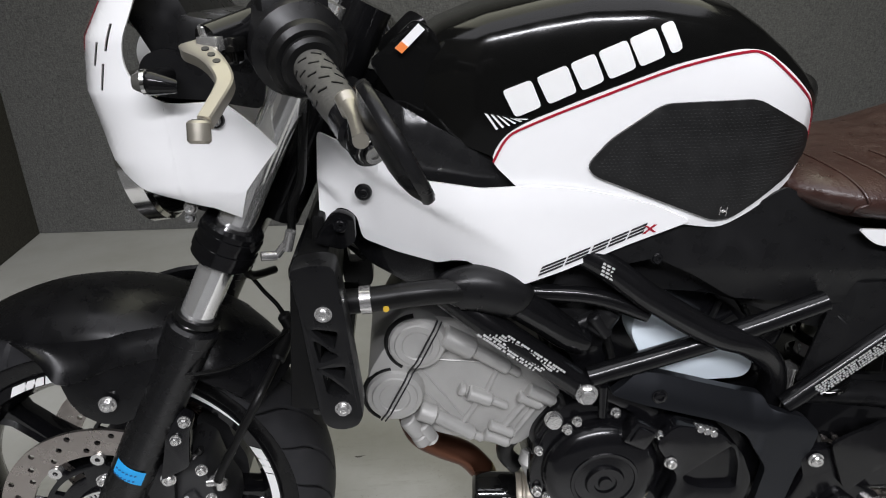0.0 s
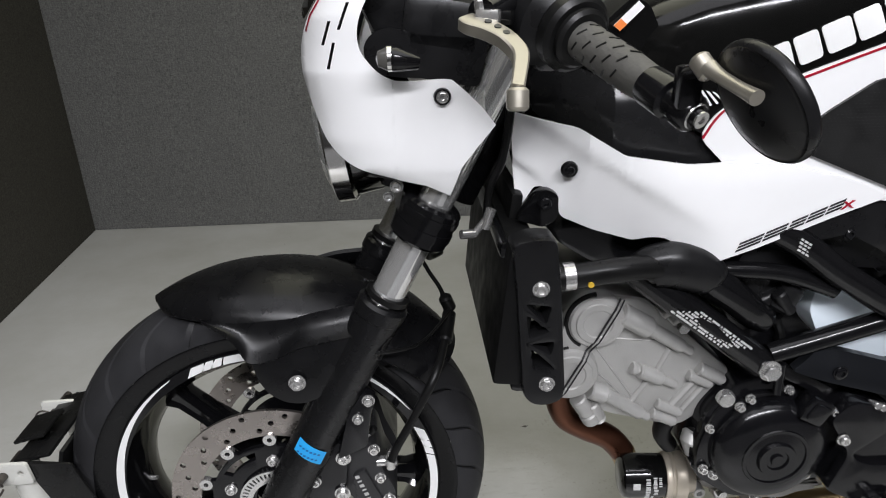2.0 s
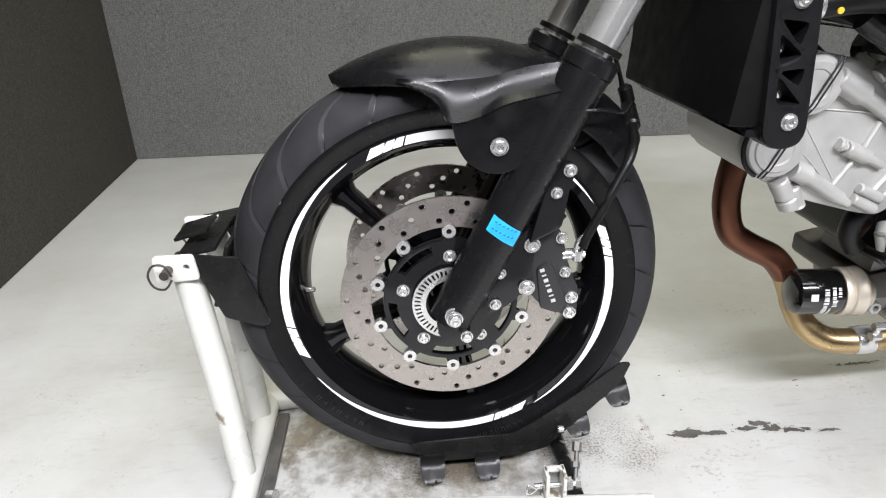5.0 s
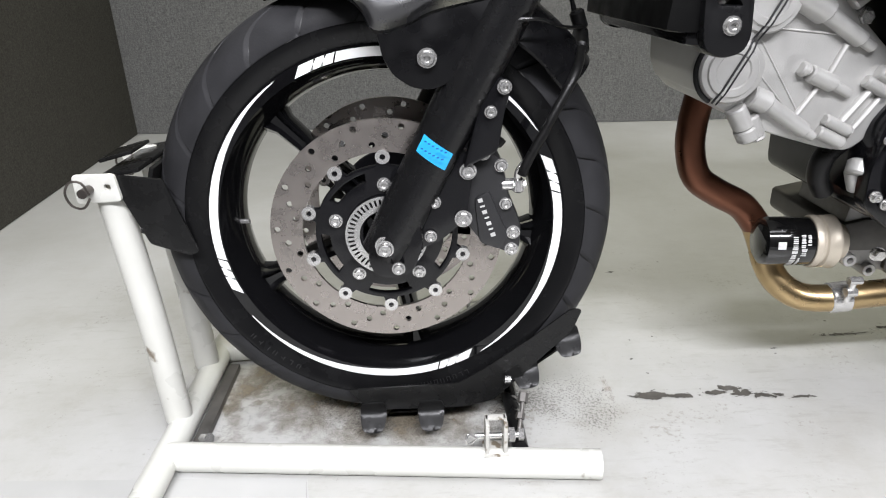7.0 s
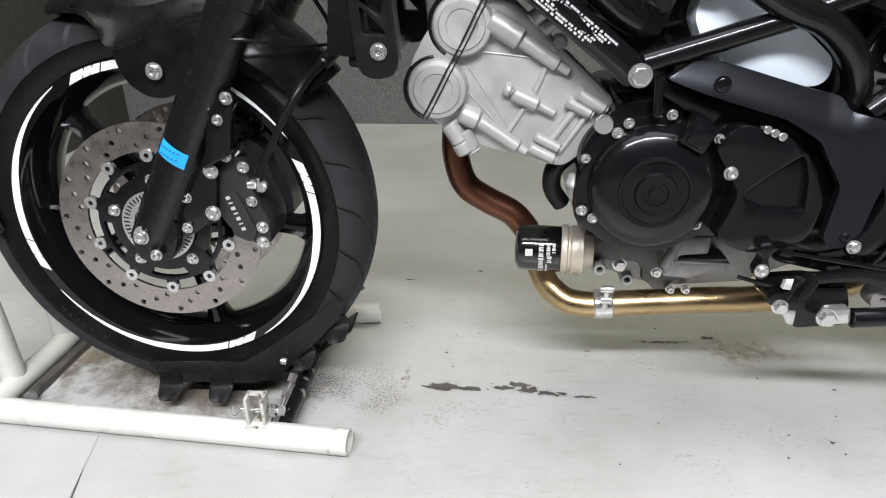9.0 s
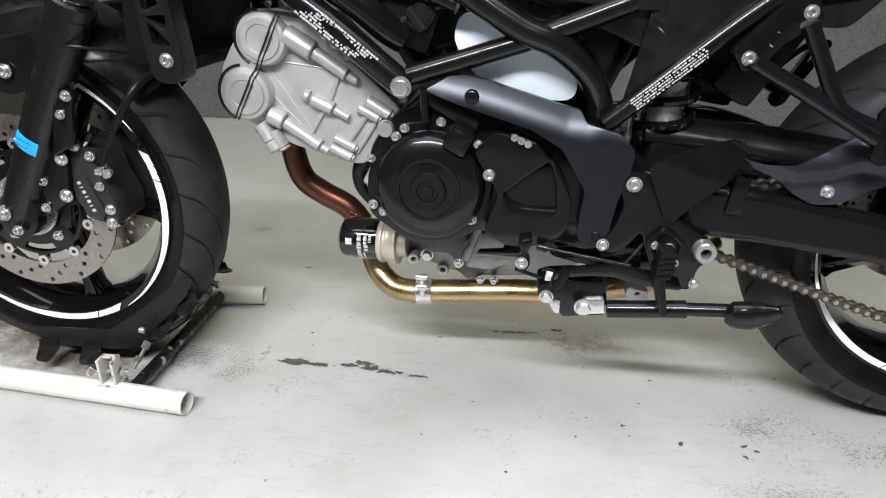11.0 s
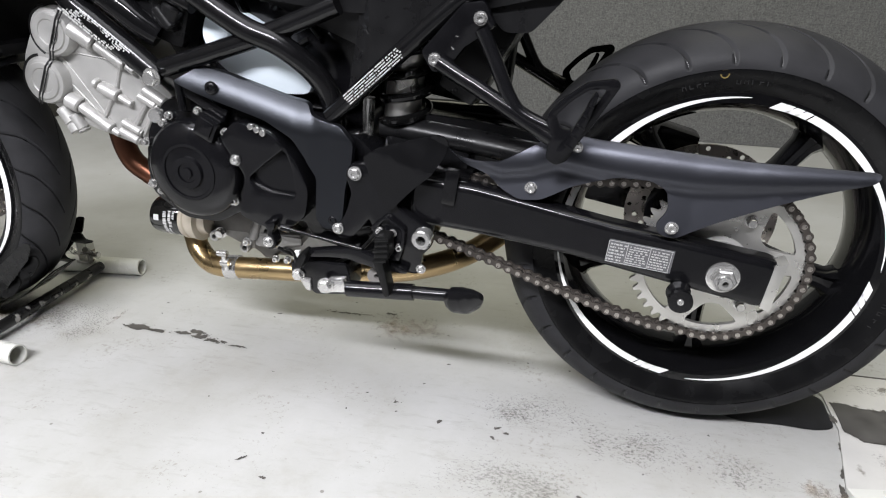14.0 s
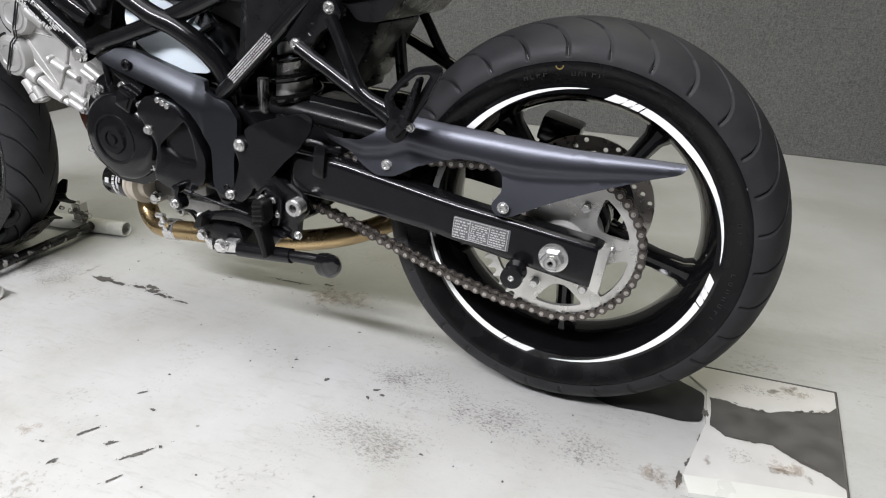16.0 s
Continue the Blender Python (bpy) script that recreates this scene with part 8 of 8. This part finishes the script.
for k, (x, y, sx, sy, a) in enumerate(((1.165, -0.140, 0.007, 0.004, 30), (1.161, -0.165, 0.008, 0.003, -40), (1.180, -0.150, 0.005, 0.0025, 10), (0.985, -0.113, 0.005, 0.004, 0), (1.069, -0.145, 0.006, 0.0045, 20), (0.845, -0.330, 0.0045, 0.003, 0), (0.800, -0.24, 0.003, 0.0025, 0), (1.05, 0.02, 0.005, 0.002, 10), (0.66, 0.12, 0.006, 0.002, 0), (0.30, 0.40, 0.012, 0.003, 5), (0.46, 0.45, 0.010, 0.003, 10), (1.30, -0.26, 0.005, 0.003, 0), (1.02, -0.05, 0.004, 0.002, 30), (0.74, -0.08, 0.004, 0.002, 0))):
    chipped("paint_chip", [(x, y, sx, sy, 0.95)], 20 + k, "small dark chip in the floor paint", 0.0008, a)
for x, y, sx, sy, a in ((0.790, -0.408, 0.026, 0.0045, 58), (0.900, -0.420, 0.034, 0.0060, 52), (0.793, -0.301, 0.012, 0.0030, 40), (0.845, -0.415, 0.016, 0.0060, 50), (0.795, -0.480, 0.012, 0.006, 70), (0.74, -0.455, 0.010, 0.005, 20), (0.905, -0.475, 0.022, 0.004, 58)):
    chipped("scratch", [(x, y, sx * 0.8, sy * 0.75, 0.85)], 40 + int(x * 100), "broken dark scratch in the floor paint", 0.0010, a)
stain("scuff_mark", 1.55, -0.16, 0.20, 0.10, SCUFF, "long grey scuffs on the floor", 8)
rnd = random.Random(77)
for k in range(34):
    blotch("paint_chip", rnd.uniform(0.30, 1.62), rnd.uniform(-0.50, 0.22), rnd.uniform(0.0010, 0.0026), rnd.uniform(0.0008, 0.0016), CHIP, 300 + k, "small dark chip in the floor paint", rough=0.4, n=16, turn=rnd.uniform(-60, 60))
stain("rust_spot", 0.93, 0.125, 0.17, 0.075, RUST, "reddish brown smear on the floor", 4)
stain("scuff_mark", 0.87, 0.15, 0.15, 0.05, SPECKS, "brown speckled smudge on the floor", 4)
stain("rust_spot", 0.695, -0.440, 0.040, 0.028, RUST, "brown smear on the floor", 20)
stain("scuff_mark", 1.20, -0.26, 0.28, 0.14, SCUFF, "grey scuff on the floor", 0)
stain("scuff_mark", 1.181, 0.010, 0.045, 0.030, SPECKS, "grey speckled smudge on the floor", 0)
stain("scuff_mark", 1.40, -0.13, 0.26, 0.11, SCUFF, "long grey scuffs on the floor", 6)
stain("scuff_mark", 1.24, -0.09, 0.32, 0.12, SCUFF, "long grey scuffs on the floor", 4)
stain("grime_patch", -0.06, -0.01, 0.26, 0.16, DIRT, "brown grime under the wheel stand", 0)
stain("grime_patch", -0.24, 0.10, 0.12, 0.12, DIRT, "brown grime under the wheel stand", 0)
stain("grime_patch", 0.25, 0.00, 0.17, 0.16, GRIT, "brown grit beside the wheel stand", 0)
stain("grime_patch", -0.05, -0.02, 0.25, 0.13, GRIT, "brown grit under the front wheel", 0, 0.0030)
stain("grime_patch", 1.640, -0.172, 0.055, 0.036, RUST, "brown grey smear on the floor", 0)
stain("grime_patch", 1.640, -0.172, 0.060, 0.040, SCUFF, "grey speckled smear on the floor", 0)
stain("scuff_mark", 0.10, 0.62, 0.10, 0.02, SCUFF, "faint scuff on the floor", 50)
bm = bmesh.new()
tube(bm, [(-0.118, -0.158, 0.0006), (-0.112, -0.19, 0.0006), (-0.098, -0.235, 0.0006), (-0.080, -0.30, 0.0006), (-0.07, -0.36, 0.0002)], 0.0011, 6, 5)
tagged(part("floor_joint", bm, CHIP), "dark joint line in the floor paint", "floor mark", "marks on the floor", kind="structure")
slab_of("floor_panel", [(-0.95, -0.719), (0.02, -0.719), (-0.070, -0.36), (-0.098, -0.235), (-0.118, -0.150), (-0.95, -0.115)], 0.0002, 0.0016, PANEL, "grey painted floor panel beside the wheel stand", "floor")
# black oily patch behind the rear tyre and the low plate at the end of the deck
bm = bmesh.new()
vs = [bm.verts.new((x, y, 0.0035)) for x, y in rounded([(1.508, 0.020), (1.520, -0.014), (1.560, -0.028), (1.620, -0.022), (1.675, -0.024), (1.7085, -0.012), (1.7120, 0.070), (1.640, 0.112), (1.560, 0.100)], 0.012, 4)]
bm.faces.new(vs)
tagged(part("oil_stain", bm, OIL), "black oily stain behind the rear tyre", "floor mark", "marks on the floor", kind="structure")
PLATE = [(1.655, 0.156), (1.933, 0.163), (1.908, -0.118), (1.681, -0.158), (1.7135, -0.016), (1.7155, 0.082)]
bm = bmesh.new()
lo = [bm.verts.new((x, y, 0.0005)) for x, y in PLATE]
hi = [bm.verts.new((x, y, 0.0050)) for x, y in PLATE]
bm.faces.new(hi)
for k in range(6):
    bm.faces.new((lo[k], lo[(k + 1) % 6], hi[(k + 1) % 6], hi[k]))
ramp = tagged(part("ramp_plate", bm, SLAB), "worn white ramp plate with a dark stain on the floor", "ramp plate")


def ragged(outline, seed, amp, n=5):
    """An outline with small uneven steps along its edge."""
    rnd_ = random.Random(seed)
    out = []
    for i, p in enumerate(outline):
        q = outline[(i + 1) % len(outline)]
        for k in range(n):
            t = k / n
            out.append((p[0] + (q[0] - p[0]) * t + rnd_.uniform(-amp, amp), p[1] + (q[1] - p[1]) * t + rnd_.uniform(-amp, amp)))
    return out


# Dark strips along two edges stand in for the plate's thin shadow line.
bm = bmesh.new()
for p, q in zip(PLATE[:2], PLATE[1:3]):
    tube(bm, [(p[0], p[1], 0.0045), ((p[0] + q[0]) / 2, (p[1] + q[1]) / 2, 0.0045), (q[0], q[1], 0.0045)], 0.0022, 6, 1)
part("edge_shadow_line", bm, CHIP, ramp, "dark line in place of the shadow along the plate edge")
for x, y, sx, sy, a, mat in ((1.800, 0.112, 0.120, 0.034, 10, SCUFF), (1.740, 0.100, 0.060, 0.030, 5, SPECKS), (1.860, 0.125, 0.060, 0.028, 10, RUST), (1.760, -0.085, 0.075, 0.050, 0, SCUFF), (1.830, -0.085, 0.060, 0.026, -20, RUST)):
    stain("plate_wear", x, y, sx, sy, mat, "speckled worn paint on the plate", a, z=0.0052)
STAIN = [(1.720, 0.060), (1.742, 0.062), (1.775, 0.052), (1.815, 0.054), (1.860, 0.076), (1.905, 0.088), (1.927, 0.112), (1.921, 0.020), (1.909, -0.100), (1.884, -0.078), (1.850, -0.062), (1.812, -0.034), (1.772, -0.040), (1.742, -0.040), (1.7205, -0.020)]
bm = bmesh.new()
vs = [bm.verts.new((x, y, 0.0058)) for x, y in ragged(STAIN, 3, 0.0016, 7)]
bm.faces.new(vs)
part("dark_stain", bm, OIL_GREY, ramp, "dark grey dried stain")
for k, (x, y, sx, sy, a) in enumerate(((1.800, 0.050, 0.034, 0.0065, 4), (1.880, 0.080, 0.030, 0.0060, 18), (1.765, 0.058, 0.016, 0.0035, -10), (1.862, -0.060, 0.030, 0.0045, -32), (1.770, -0.040, 0.022, 0.0025, -4))):
    chipped("stain_edge", [(x, y, sx * 0.8, sy * 0.8, 0.62)], 60 + int(x * 100), "broken dark edge of the stain", turn=a, z=0.0072)
bm = bmesh.new()
LIP = [(1.681, -0.1595), (1.908, -0.1195), (1.906, -0.150), (1.690, -0.195)]
lo = [bm.verts.new((x, y, 0.0005)) for x, y in LIP]
hi = [bm.verts.new((x, y, 0.0085)) for x, y in LIP]
bm.faces.new(hi)
for k in range(4):
    bm.faces.new((lo[k], lo[(k + 1) % 4], hi[(k + 1) % 4], hi[k]))
part("front_lip", bm, STAND_WHITE, ramp, "white painted front lip")
for k, (x, y, sx, sy, a) in enumerate(((1.7125, 0.012, 0.004, 0.012, 0), (1.705, -0.062, 0.0035, 0.014, -10), (1.690, -0.118, 0.004, 0.013, -14), (1.676, -0.165, 0.004, 0.016, -12))):
    blotch("paint_chip", x, y, sx, sy, CHIP, 60 + k, "dark chip along the joint of the plate", z=0.0052 if k == 0 else 0.0024, rough=0.6, n=40, turn=a)
